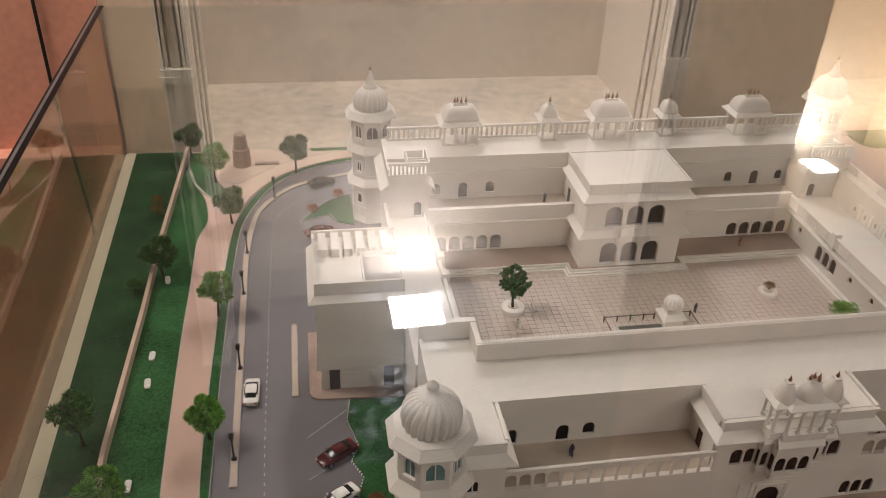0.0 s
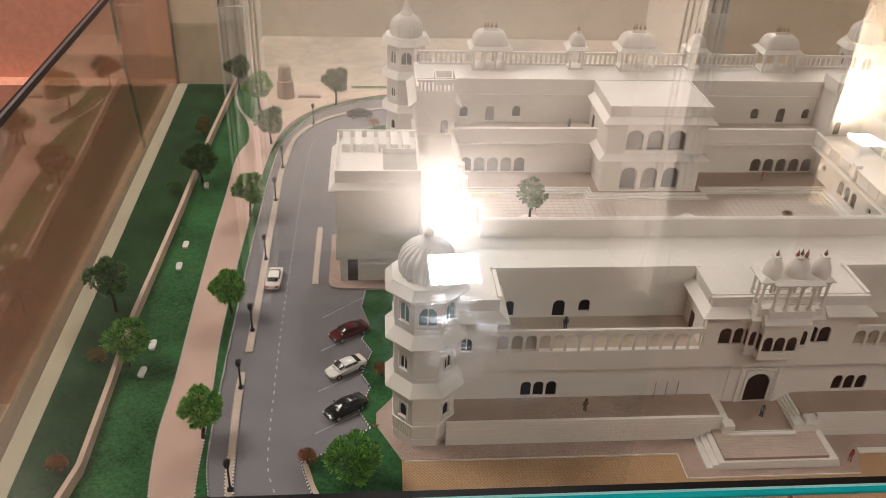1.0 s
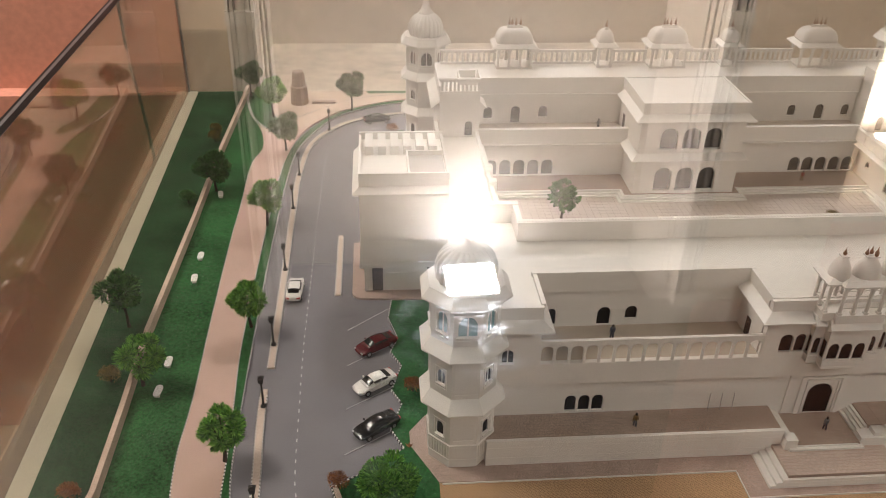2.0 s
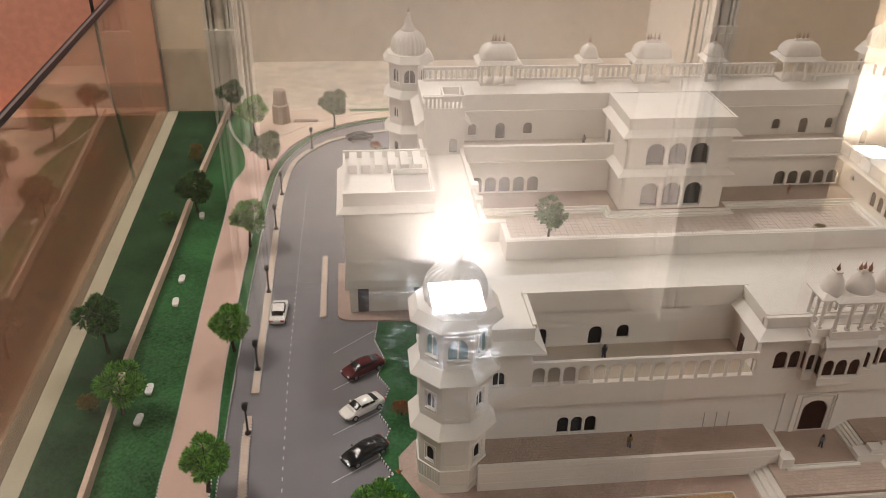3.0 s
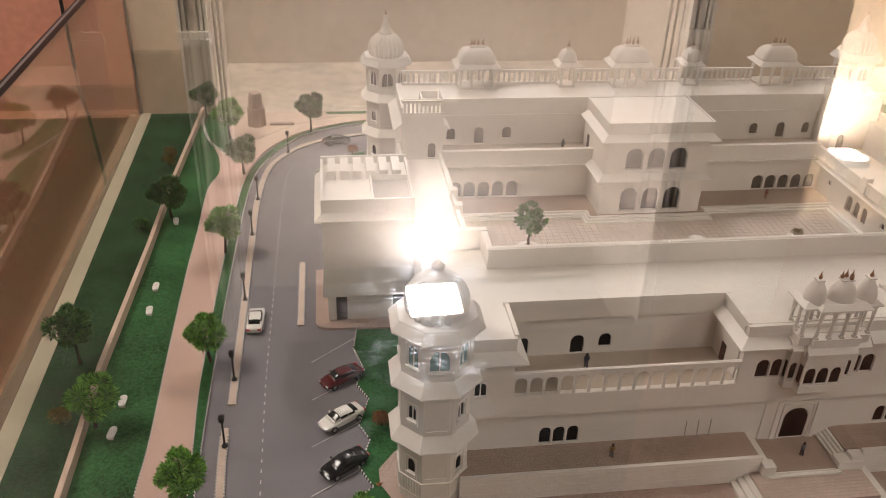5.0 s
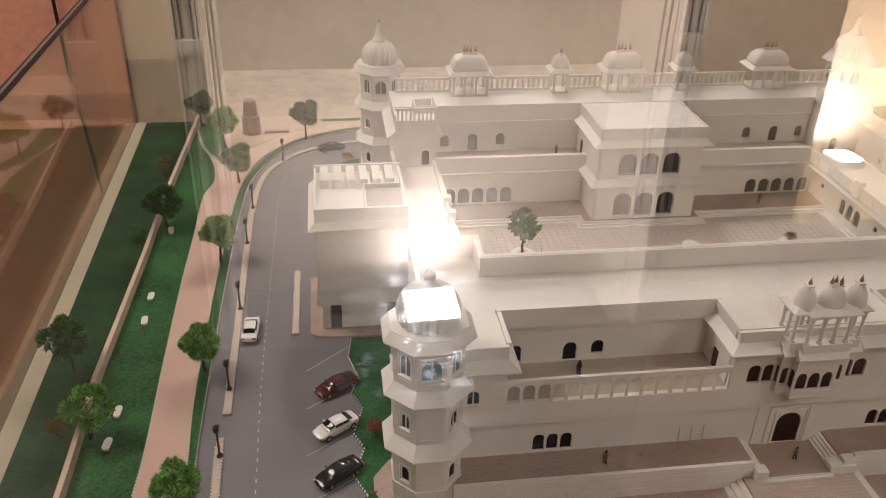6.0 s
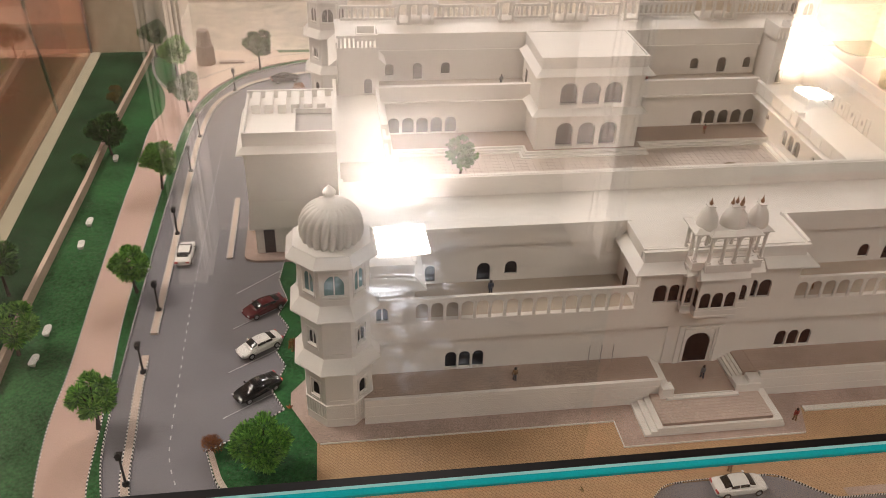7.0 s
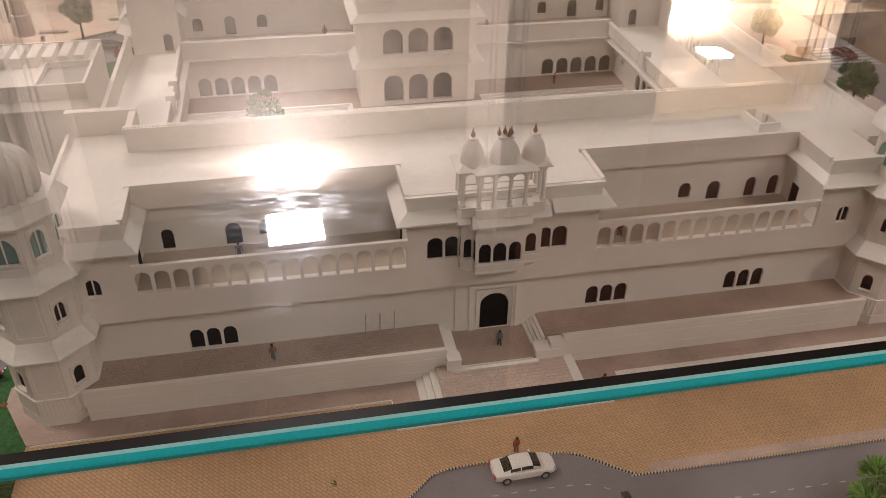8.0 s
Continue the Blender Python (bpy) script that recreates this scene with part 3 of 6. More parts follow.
slab(bm, [(-33.6, 68.6), (-36.0, 76), (-38.0, 85.9), (91.9, 85.9), (91.9, 83.5), (12, 83.5), (0, 83.2), (-11.8, 81.9), (-19.7, 78.5), (-24.5, 74), (-27, 70)], -0.4, 0.22)
setting("plaza_north", bm, SAND, "pale sand plaza behind the palace", "plaza")
k2 = smooth_line(kerb_line, 1.0)
setting("verge", ribbon(shift_line(k2, 0.0), shift_line(k2, 1.05), -0.4, 0.18), GRASS, "narrow green verge beside the road", "verge")
checker_kerb("kerb", kerb_line)
checker_kerb("kerb", [p for p in path_west if p[1] < 62][::3], top=0.24, piece=0.2)
checker_kerb("kerb", [p for p in path_east if p[1] < 60][::3], top=0.24, piece=0.2)
med_a = [(-26.1, -8.3), (-26.5, -3), (-26.85, 3), (-26.95, 8.0)]
med_b = [(-26.65, 10.6), (-26.7, 20), (-26.75, 27), (-26.9, 43), (-26.85, 53.4), (-25.8, 63.5), (-22.9, 69.3), (-19, 73), (-11.6, 75.8), (0, 77.3), (12, 77.6)]
for line in ([(-24.6, -14)] + med_a, med_b):
    dense = smooth_line(line, 0.8)
    setting("median", ribbon(shift_line(dense, 0.31), shift_line(dense, -0.31), -0.1, 0.2), MEDIAN, "tan road median strip with striped kerbs", "median")
    checker_kerb("kerb", shift_line(dense, 0.35)[::2], top=0.23)
    checker_kerb("kerb", shift_line(dense, -0.35)[::2], top=0.23)
setting("island", boxes((-20.78, -20.22, 22.9, 35.9, -0.1, 0.2)), MEDIAN, "narrow tan road island with striped kerbs", "median")
for x in (-20.82, -20.18):
    checker_kerb("kerb", [(x, 22.9), (x, 29), (x, 35.9)], top=0.23)

# Parking bays, the green beside them and the pavers round the palace.
zig = [(-14.6, 21.6), (-15.05, 18.3), (-14.1, 14.7), (-14.95, 12.5), (-13.9, 10.3), (-14.95, 6.7), (-14.05, 4.7), (-15.15, 1.4), (-14.05, -1.0), (-17.7, -3.75), (-20.15, -5.2)]
curl = [(-20.25, -5.0), (-19.75, -6.7), (-19.1, -8.6), (-18.0, -10.3), (-16.5, -11.5), (-14.9, -12.5), (-13.1, -13.6), (-11.3, -14.8)]
bm = bmesh.new()
slab(bm, zig + smooth_line(curl, 0.6)[1:] + [(-11.25, -5.0), (-8.5, -5), (-8.5, 21.45)], -0.4, 0.15)
setting("lawn_parking", bm, GRASS, "green flocked lawn with a zigzag edge along parking bays", "lawn")
for a, b in zip(zig[:-1], zig[1:]):
    checker_kerb("kerb", [a, ((a[0] + b[0]) / 2, (a[1] + b[1]) / 2), b], top=0.24)
checker_kerb("kerb", curl, top=0.24)
cu = smooth_line(curl, 0.6)
setting("kerb_path", ribbon(shift_line(cu, 0.1), shift_line(cu, 0.55), -0.1, 0.22), MEDIAN, "pale strip along a curved kerb", "kerb")
bm = bmesh.new()
slab(bm, [(-13.5, 1.0), (-13.5, -0.7), (-11.25, -5.15), (14.2, -5.25), (14.2, -8.25), (30.4, -8.25), (31.4, -5.2), (59, -5.2), (61, -1), (61, 3), (-12, 3)], -0.4, 0.2)
setting("paver_apron", bm, PAVER, "pink-brown paved apron round the palace", "pavement")
bm = bmesh.new()
slab(bm, [(-11.3, -14.9), (12.0, -14.9), (13.2, -14.75), (14.6, -13.8), (15.8, -12.75), (17.2, -12.35), (24.6, -12.3), (25.9, -12.65), (27.1, -13.4), (28.3, -14.35), (29.4, -15.0), (30.4, -15.15), (70, -15.3), (70, -5), (-11.3, -5)], -0.4, 0.12)
setting("forecourt", bm, HERRING, "tan herringbone sett paving before the palace", "pavement")
front_edge = [(-11.3, -14.9), (5, -14.9), (12.0, -14.9), (13.2, -14.75), (14.6, -13.8), (15.8, -12.75), (17.2, -12.35), (21, -12.25), (24.6, -12.3), (25.9, -12.65), (27.1, -13.4), (28.3, -14.35), (29.4, -15.0), (30.4, -15.15), (45, -15.25), (70, -15.3)]
checker_kerb("kerb", front_edge, top=0.17, width=0.062, piece=0.115)
for x0, x1, y in ((-11.2, 12.6, -14.75), (30.4, 69.9, -15.05)):
    setting("edging", boxes((x0, x1, y, y + 0.75, -0.1, 0.15)), PAVER, "pink edging strip beside a kerb", "edging")
setting("edging", boxes((31.5, 58.9, -5.85, -5.25, -0.1, 0.26)), TRIM, "white edging strip before the paved apron", "edging")
for x0, x1, y0, y1 in ((-11.0, 14.15, -5.36, -5.29), (14.12, 14.19, -8.26, -5.37), (14.12, 30.3, -8.34, -8.27)):
    setting("edging", boxes((x0, x1, y0, y1, -0.1, 0.27)), TRIM, "thin white edging rod round the paved apron", "edging")
checker_kerb("kerb", [(-32.2, 74.6), (-30.9, 74.6), (-28.9, 73.9), (-26.5, 76.2), (-22.2, 80.3), (-17.3, 82.9), (-10.9, 84.6)], top=0.26, width=0.12)
bm = bmesh.new()
slab(bm, smooth_line([(-37.3, 85.5), (-37.4, 82.5), (-36.0, 76), (-34.4, 72), (-31.9, 68.9), (-30.7, 69.2), (-30.5, 71.4), (-32.0, 74.4), (-32.9, 78.5), (-33.6, 85.5)], 0.8), -0.3, 0.24)
setting("lawn_corner", bm, GRASS, "small green lawn corner on the rear plaza", "lawn")
bm = bmesh.new()
slab(bm, [(-17.0, 84.6), (-10.9, 84.75), (0, 85.2), (0, 85.8), (-17.5, 85.8)], -0.3, 0.24)
setting("lawn_strip", bm, GRASS, "narrow green lawn strip along the rear edge", "lawn")
checker_kerb("kerb", [(-31.2, 68.4), (-32.1, 68.8), (-34.5, 71.9), (-36.1, 75.9), (-37.5, 82.5), (-37.4, 85.6)], top=0.3, width=0.4)
setting("verge_front", boxes((34, 70, -30, -20.5, -0.4, 0.16)), GRASS, "green flocked lawn across the front road", "lawn")
bm = bmesh.new()
slab(bm, [(56, 3), (61, 3), (70, -5), (92, -5), (92, 83), (64, 83), (64, 60), (56, 44)], -0.4, 0.1)
setting("plaza_east", bm, LILAC, "pale lilac paved plaza beside the palace", "plaza")
bm = bmesh.new()
slab(bm, [(76.6, 51.0), (82.3, 48.2), (84.6, 50.6), (80.3, 54.6)], -0.3, 0.18)
setting("lawn_east", bm, GRASS, "small green lawn corner on the plaza", "lawn")
bm = bmesh.new()
slab(bm, [(83.4, 80.0), (85.0, 77.4), (92, 76.4), (92, 85), (84, 85)], -0.3, 0.24)
setting("lawn_north_east", bm, GRASS, "green flocked lawn behind the plaza", "lawn")
checker_kerb("kerb", [(83.8, 85), (83.3, 80.0), (84.9, 77.3), (92, 76.3)], top=0.26)
setting("road_east", boxes((84, 92.2, -5, 60, -0.4, 0.14)), ASPHALT, "grey side road of the model", "road")


def dashes(line, z=0.0, width=0.11, dash=0.42, gap=0.84, name="lane_line"):
    bm = bmesh.new()
    pts = smooth_line(line, dash)
    a, b = shift_line(pts, width / 2), shift_line(pts, -width / 2)
    for i in range(0, len(pts) - 1, 1 + round(gap / dash)):
        slab(bm, [a[i], b[i], b[i + 1], a[i + 1]], z - 0.05, z + 0.03)
    setting(name, bm, LINE, "white dashed lane line", "road marking", "stuff")


dashes([(-20.5, -13), (-22.2, -8.5), (-23.1, -5.5), (-23.35, -2), (-23.5, 4), (-23.7, 15), (-23.65, 31), (-23.6, 44), (-23.1, 61), (-20.6, 66.5), (-16, 70)])
dashes(width=0.07, dash=0.42, line=[(-10, -17.9), (8, -17.8), (14.2, -17.3), (16, -15.7), (18, -15.1), (22, -15.05), (25.6, -15.2), (27.4, -16), (29.5, -17.4), (34, -18), (60, -18.2)])
for (ax, ay), (bx, by) in (((-19.3, 16.5), (-15.0, 20.2)), ((-19.25, 10.7), (-14.2, 14.3)), ((-19.2, 4.4), (-14.2, 7.7)), ((-19.2, -1.4), (-14.6, 1.6))):
    d = math.hypot(bx - ax, by - ay)
    nx, ny = -(by - ay) / d * 0.05, (bx - ax) / d * 0.05
    bm = bmesh.new()
    slab(bm, [(ax + nx, ay + ny), (ax - nx, ay - ny), (bx - nx, by - ny), (bx + nx, by + ny)], -0.05, 0.03)
    setting("parking_line", bm, LINE, "thin white parking bay line", "road marking")
for i in range(7):
    setting("crossing_bar", boxes((84.4, 91.8, 49 + i * 1.1, 49.5 + i * 1.1, 0.05, 0.17)), LINE, "white bar of a zebra crossing", "road marking")

bm = bmesh.new()
slab(bm, [(-19.3, 60.9), (-17.6, 63.8), (-15.5, 66.6), (-13.2, 68.2), (-11.6, 68.9), (-11.4, 59.4), (-13.2, 60.2), (-14.0, 60.7), (-15.0, 62.7), (-17.0, 62.0)], -0.3, 0.15)
setting("lawn_bend", bm, GRASS, "small green lawn with striped kerbs inside the road bend", "lawn")
checker_kerb("kerb", [(-19.3, 60.9), (-17.6, 63.8), (-15.5, 66.6), (-13.2, 68.2), (-11.6, 68.9)], top=0.22)
for a, b in (((-19.3, 60.9), (-17.0, 62.0)), ((-17.0, 62.0), (-15.0, 62.7)), ((-15.0, 62.7), (-14.0, 60.7))):
    checker_kerb("kerb", [a, ((a[0] + b[0]) / 2, (a[1] + b[1]) / 2), b], top=0.22)

fence = thing("boundary_wall", -39.6, 30, 0.2, "low tan boundary wall between two lawns", "wall")
for (ax, ay), (bx, by) in zip(fence_line, fence_line[1:]):
    bm = bmesh.new()
    d = math.hypot(bx - ax, by - ay)
    nx, ny = -(by - ay) / d * 0.24, (bx - ax) / d * 0.24
    slab(bm, [(ax + nx, ay + ny), (ax - nx, ay - ny), (bx - nx, by - ny), (bx + nx, by + ny)], 0.1, 1.35)
    part("wall_panel", bm, FENCE, fence)

# ---- the palace: corner towers ----
def petal_dome(bm, cx, cy, profile, ribs=22, depth=0.12, swirl=0.0, per=6):
    """A dome of rounded petals that twist a little towards the crown."""
    k, top, rings = ribs * per, profile[-1][1], []
    low = profile[0][1]
    for r, z in profile:
        f = (z - low) / (top - low)
        ring = []
        for i in range(k):
            a = 2 * math.pi * i / k
            bulge = abs(math.sin(a * ribs / 2))
            q = r * (1 - depth * (1 - bulge ** 0.7) * (1 - 0.55 * f))
            b = a + swirl * f ** 2.2
            ring.append(bm.verts.new((cx + q * math.cos(b), cy + q * math.sin(b), z)))
        rings.append(ring)
    for a, b in zip(rings, rings[1:]):
        for i in range(k):
            bm.faces.new((a[i], a[(i + 1) % k], b[(i + 1) % k], b[i]))
    bm.faces.new(rings[0][::-1])
    bm.faces.new(rings[-1])


def panel_outline(bm, at, u0, u1, a, b, w=0.07, proud=0.05):
    """A raised rectangular fillet on a wall face."""
    for p, q, r, t in ((u0, u1, a, a + w), (u0, u1, b - w, b), (u0, u0 + w, a + w, b - w), (u1 - w, u1, a + w, b - w)):
        solid(bm, [at(p, -proud, r), at(q, -proud, r), at(q, 0.05, r), at(p, 0.05, r)], [at(p, -proud, t), at(q, -proud, t), at(q, 0.05, t), at(p, 0.05, t)])


def tower(cx, cy, base_z, levels, label, teal=True, spire=False):
    """An octagonal tower of storeys with sloping eaves, crowned by a ribbed dome."""
    t = thing("corner_tower", cx, cy, 0, label, "tower", "corner towers")
    A = 2.72
    bm = bmesh.new()
    solid(bm, ring8(cx, cy, A + 0.05, 0), ring8(cx, cy, A + 0.05, base_z))
    part("plinth", bm, WHITE, t)
    bm = bmesh.new()
    solid(bm, ring8(cx, cy, A + 0.1, 1.0), ring8(cx, cy, A + 0.1, 1.1))
    solid(bm, ring8(cx, cy, A + 0.12, base_z - 0.22), ring8(cx, cy, A + 0.12, base_z - 0.02))
    for i in range(8):
        a = ring8(cx, cy, A + 0.05, 0)
        p, q = Vector(a[i]), Vector(a[(i + 1) % 8])
        for k in range(1, 8):
            c = p.lerp(q, k / 8)
            box(bm, c.x - 0.05, c.x + 0.05, c.y - 0.05, c.y + 0.05, 1.14, base_z - 0.3)
    part("plinth_moulding", bm, TRIM, t)
    z = base_z
    last = len(levels) - 1
    for k, (top, edge, sill, head) in enumerate(levels):
        ring = ring8(cx, cy, A, 0)
        for i in range(8):
            p, q = Vector(ring[i][:2]), Vector(ring[(i + 1) % 8][:2])
            w = (q - p).normalized()
            ln = (q - p).length
            o, way = (p.x, p.y), (w.x, w.y)
            at = along(o, way)
            opened = i % 2 == 0 if k < last else True
            ww = 0.78 if k < last else (1.5 if i % 2 else 1.0)
            bm = bmesh.new()
            arch_wall(bm, o, way, ln, z, top, 0.3, [(ln / 2, ww, sill, head)] if opened else [], 0.5, 3)
            part("wall_panel", bm, WHITE, t)
            if opened:
                window(t, o, way, ln / 2, ww, sill, head, (TEAL if k == last and teal else GREY_PANE if k == last else DARK), 0.14, rise=0.5, bars=k > 0, sill=True, cusps=3)
                bm = bmesh.new()
                panel_outline(bm, at, ln / 2 - ww / 2 - 0.22, ln / 2 + ww / 2 + 0.22, sill - 0.45, head + 0.22)
            else:
                bm = bmesh.new()
                panel_outline(bm, at, 0.22, ln - 0.22, z + 0.4, edge - 0.25)
            part("panel_frame", bm, TRIM, t)
        bm = bmesh.new()
        solid(bm, ring8(cx, cy, A - 0.32, z), ring8(cx, cy, A - 0.32, top - 0.01))
        part("core", bm, WHITE, t)
        bm = bmesh.new()
        lo, hi = ring8(cx, cy, A + 0.78, edge), ring8(cx, cy, A if k < last else A + 0.24, top)
        solid(bm, [(x, y, zz - 0.12) for x, y, zz in lo], lo)
        solid(bm, lo, hi)
        part("eave", bm, TRIM, t)
        z = top
    bm = bmesh.new()
    solid(bm, ring8(cx, cy, A + 0.24, z - 0.02), ring8(cx, cy, A + 0.2, z + 0.1))
    part("dome_base", bm, TRIM, t)
    bm = bmesh.new()
    prof = [(2.3, 0), (2.42, 0.3), (2.46, 0.8), (2.42, 1.3), (2.28, 1.8), (2.0, 2.25), (1.6, 2.62), (1.15, 2.86), (0.8, 2.98)]
    petal_dome(bm, cx, cy, [(r, z + 0.1 + h) for r, h in prof], depth=0.12 if spire else 0.19, swirl=0.0 if spire else 0.25)
    dome = part("dome", bm, WHITE, t, "ribbed white dome", smooth=True)
    bm = bmesh.new()
    if spire:
        lathe(bm, cx, cy, [(0.95, z + 2.95), (1.02, z + 3.15), (0.85, z + 3.35), (0.66, z + 3.6), (0.55, z + 4.0), (0.42, z + 4.5), (0.46, z + 4.6), (0.34, z + 4.8), (0.2, z + 5.3), (0.26, z + 5.4), (0.1, z + 5.5)], 14)
        tip = bmesh.new()
        lathe(tip, cx, cy, [(0.08, z + 5.48), (0.2, z + 5.7), (0.19, z + 5.8), (0.07, z + 5.95), (0.02, z + 6.3)], 10)
        part("tip", tip, BRASS, dome, "copper spire tip", smooth=True)
    else:
        lathe(bm, cx, cy, [(1.3, z + 2.72), (1.28, z + 2.86), (1.02, z + 3.06), (0.68, z + 3.24), (0.48, z + 3.42), (0.4, z + 3.56), (0.38, z + 3.66), (0.47, z + 3.74), (0.5, z + 3.88), (0.46, z + 4.02), (0.3, z + 4.2), (0.1, z + 4.36), (0.02, z + 4.5)], 18)
    part("finial", bm, TRIM, dome, smooth=True)
    return t


SW_LEVELS = [(7.7, 6.6, 3.3, 4.75), (13.0, 12.0, 8.8, 10.2), (17.6, 16.9, 13.95, 15.85)]
tower(-9.2, -0.75, 2.7, SW_LEVELS, "white octagonal corner tower with teal windows and a ribbed dome")
tower(55.6, -0.75, 2.7, SW_LEVELS, "white octagonal corner tower at the far end of the front")
REAR_LEVELS = [(7.4, 6.4, 3.3, 4.75), (12.6, 11.6, 8.5, 9.9), (17.4, 16.6, 13.7, 15.6)]
tower(-8.6, 62.4, 2.7, REAR_LEVELS, "white octagonal rear tower with a ribbed dome", teal=False, spire=True)
tower(62.0, 62.4, 2.7, REAR_LEVELS, "white octagonal rear tower in the lamp's glare", teal=False, spire=True)

# ---- the front range ----
front = thing("front_range", 23.3, 4, 0, "long white two-storey front range with terraces and arcaded parapets", "palace wing")
E_WAY, N_WAY, W_WAY, S_WAY = (1, 0), (0, 1), (-1, 0), (0, -1)
for x0, x1 in ((-7.2, 18.6), (27.7, 53.4)):
    part("plinth", boxes((x0, x1, -3.5, 0.3, 0, 2.55)), WHITE, front)
    part("terrace_floor", boxes((x0, x1, -3.2, -0.002, 2.55, 2.62)), BROWN_TILE, front, "brown tiled terrace")
    part("terrace_parapet", boxes((x0, x1, -3.55, -3.22, 2.55, 2.95)), TRIM, front)
    bm = bmesh.new()
    box(bm, x0, x1, -3.52, -3.5, 0.98, 1.06)
    box(bm, x0, x1, -3.52, -3.5, 2.1, 2.18)
    k = x0 + 0.3
    while k < x1:
        box(bm, k - 0.06, k + 0.06, -3.512, -3.5, 1.08, 2.1)
        k += 0.55
    part("plinth_moulding", bm, WHITE, front)
triples = {-7.2: [(0.52, 1.0), (1.72, 1.0), (2.92, 1.0)], 27.7: [(31.1, 1.02), (32.3, 1.02), (33.5, 1.02), (43.0, 0.98), (44.2, 0.98), (45.4, 0.98)]}
for x0, x1 in ((-7.2, 19.9), (26.7, 53.4)):
    ops = [(c, w) for r in triples.values() for c, w in r if x0 < c < x1]
    bm = bmesh.new()
    arch_wall(bm, (x0, 0), E_WAY, x1 - x0, 2.55, 6.6, 0.6, [(c - x0, w, 2.85, 4.65) for c, w in ops], 0.45, 3)
    part("lower_wall", bm, WHITE, front)
    for c, w in ops:
        window(front, (x0, 0), E_WAY, c - x0, w, 2.85, 4.65, deep=0.2, cusps=3)
for x0, x1, lit in ((-2.8, 16.2, 0), (30.5, 48.75, 1)):
    part("upper_wall", boxes((x0, x1, -0.7, 0.2, 6.55, 8.74)), WHITE, front)
    n = 14 if lit else 15
    pitch = (x1 - x0) / n
    bm = bmesh.new()
    arch_wall(bm, (x0, -0.66), E_WAY, x1 - x0, 8.74, 10.98, 0.14, [((i + 0.5) * pitch, pitch * 0.8, 8.78, 10.58) for i in range(n)])
    part("arcade_parapet", bm, WHITE, front)
    part("parapet_rail", boxes((x0, x1, -0.71, -0.4, 10.98, 11.1)), TRIM, front)
    bm = bmesh.new()
    k = x0
    while k < x1:
        box(bm, k, k + 0.1, -0.63, -0.53, 11.1, 11.17)
        k += 0.19
    part("rail_beading", bm, TRIM, front)
    part("upper_floor", boxes((x0, x1, -0.2, 4.5, 8.5, 8.75)), FLOOR_BOARD, front, "pale tan terrace floor")
    wins = [(-0.9, 0.9, 8.9, 10.7), (3.85, 1.2, 8.8, 10.75), (6.3, 1.1, 9.4, 10.8)] if not lit else [(39.95, 1.05, 9.2, 10.65), (42.5, 1.15, 8.8, 10.6), (45.8, 0.95, 8.8, 10.65), (47.85, 0.95, 8.8, 10.65)]
    bm = bmesh.new()
    arch_wall(bm, (x0, 4.5), E_WAY, x1 - x0, 8.75, 14.4, 0.5, [(c - x0, w, a, b) for c, w, a, b in wins], 0.45, 3)
    part("terrace_back_wall", bm, WHITE, front)
    for c, w, a, b in wins:
        window(front, (x0, 4.5), E_WAY, c - x0, w, a, b, deep=0.2, cusps=3)
    part("terrace_cornice", boxes((x0, x1, 4.05, 4.5, 12.75, 14.4)), WHITE, front)
    part("roof_rim", boxes((x0 - 0.25, x1 + 0.25, 3.9, 4.25, 14.35, 14.82)), TRIM, front)
# end blocks
for x0, x1, sx in ((-8.0, -2.8, 1), (48.75, 53.6, -1)):
    wx = -5.45 if sx > 0 else 51.0
    bm = bmesh.new()
    arch_wall(bm, (x0, -0.7), E_WAY, x1 - x0, 6.55, 14.4, 0.6, [(wx - x0, 0.95, 9.0, 10.35)])
    part("end_wall", bm, WHITE, front)
    window(front, (x0, -0.7), E_WAY, wx - x0, 0.95, 9.0, 10.35, bars=True, sill=True, deep=0.16)
    part("end_block", boxes((x0, x1, -0.1, 9.8, 8.5, 14.35)), WHITE, front)
    bm = bmesh.new()
    eave(bm, (x0, -0.7), E_WAY, 0, x1 - x0, 0.9, 13.4, 12.7, m0=0 if sx > 0 else 0.9, m1=0.9 if sx > 0 else 0)
    if sx > 0:
        eave(bm, (x1, -0.7), N_WAY, 0, 4.7, 0.9, 13.4, 12.7, m0=0.95)
    else:
        eave(bm, (x0, 4.0), S_WAY, 0, 4.7, 0.65, 13.4, 12.8, m1=0.95)
    part("eave", bm, TRIM, front)
    xr = x1 if sx > 0 else x0
    part("roof_rim", boxes((x0, x1, -0.78, -0.45, 14.35, 14.62)), TRIM, front)
    part("roof_rim", boxes((xr - 0.17, xr + 0.17, -0.44, 3.9, 14.35, 14.75)), TRIM, front)
    part("side_door", boxes((xr - 0.05, xr + 0.05, 2.3, 3.2, 8.76, 10.6)), DARK, front, "dark side doorway")
part("roof", boxes((-8.0, 53.6, 4.2, 10.0, 13.9, 14.45), (-7.9, -2.9, -0.5, 4.2, 14.0, 14.44), (48.85, 53.5, -0.5, 4.2, 14.0, 14.44), (-8.0, -3.4, 10.0, 13.2, 13.9, 14.45), (50.7, 56.6, 10.0, 13.4, 13.9, 14.45), (53.6, 56.6, 2.5, 10.0, 13.9, 14.445)), ROOF, front, "flat white roof")
part("roof_rim", boxes((-8.3, -8.0, -0.5, 13.2, 8.5, 14.8)), WHITE, front)
part("roof_rim", boxes((56.6, 56.9, 2.2, 13.4, 0, 14.8), (53.6, 56.6, 2.2, 2.5, 0, 14.8)), WHITE, front)
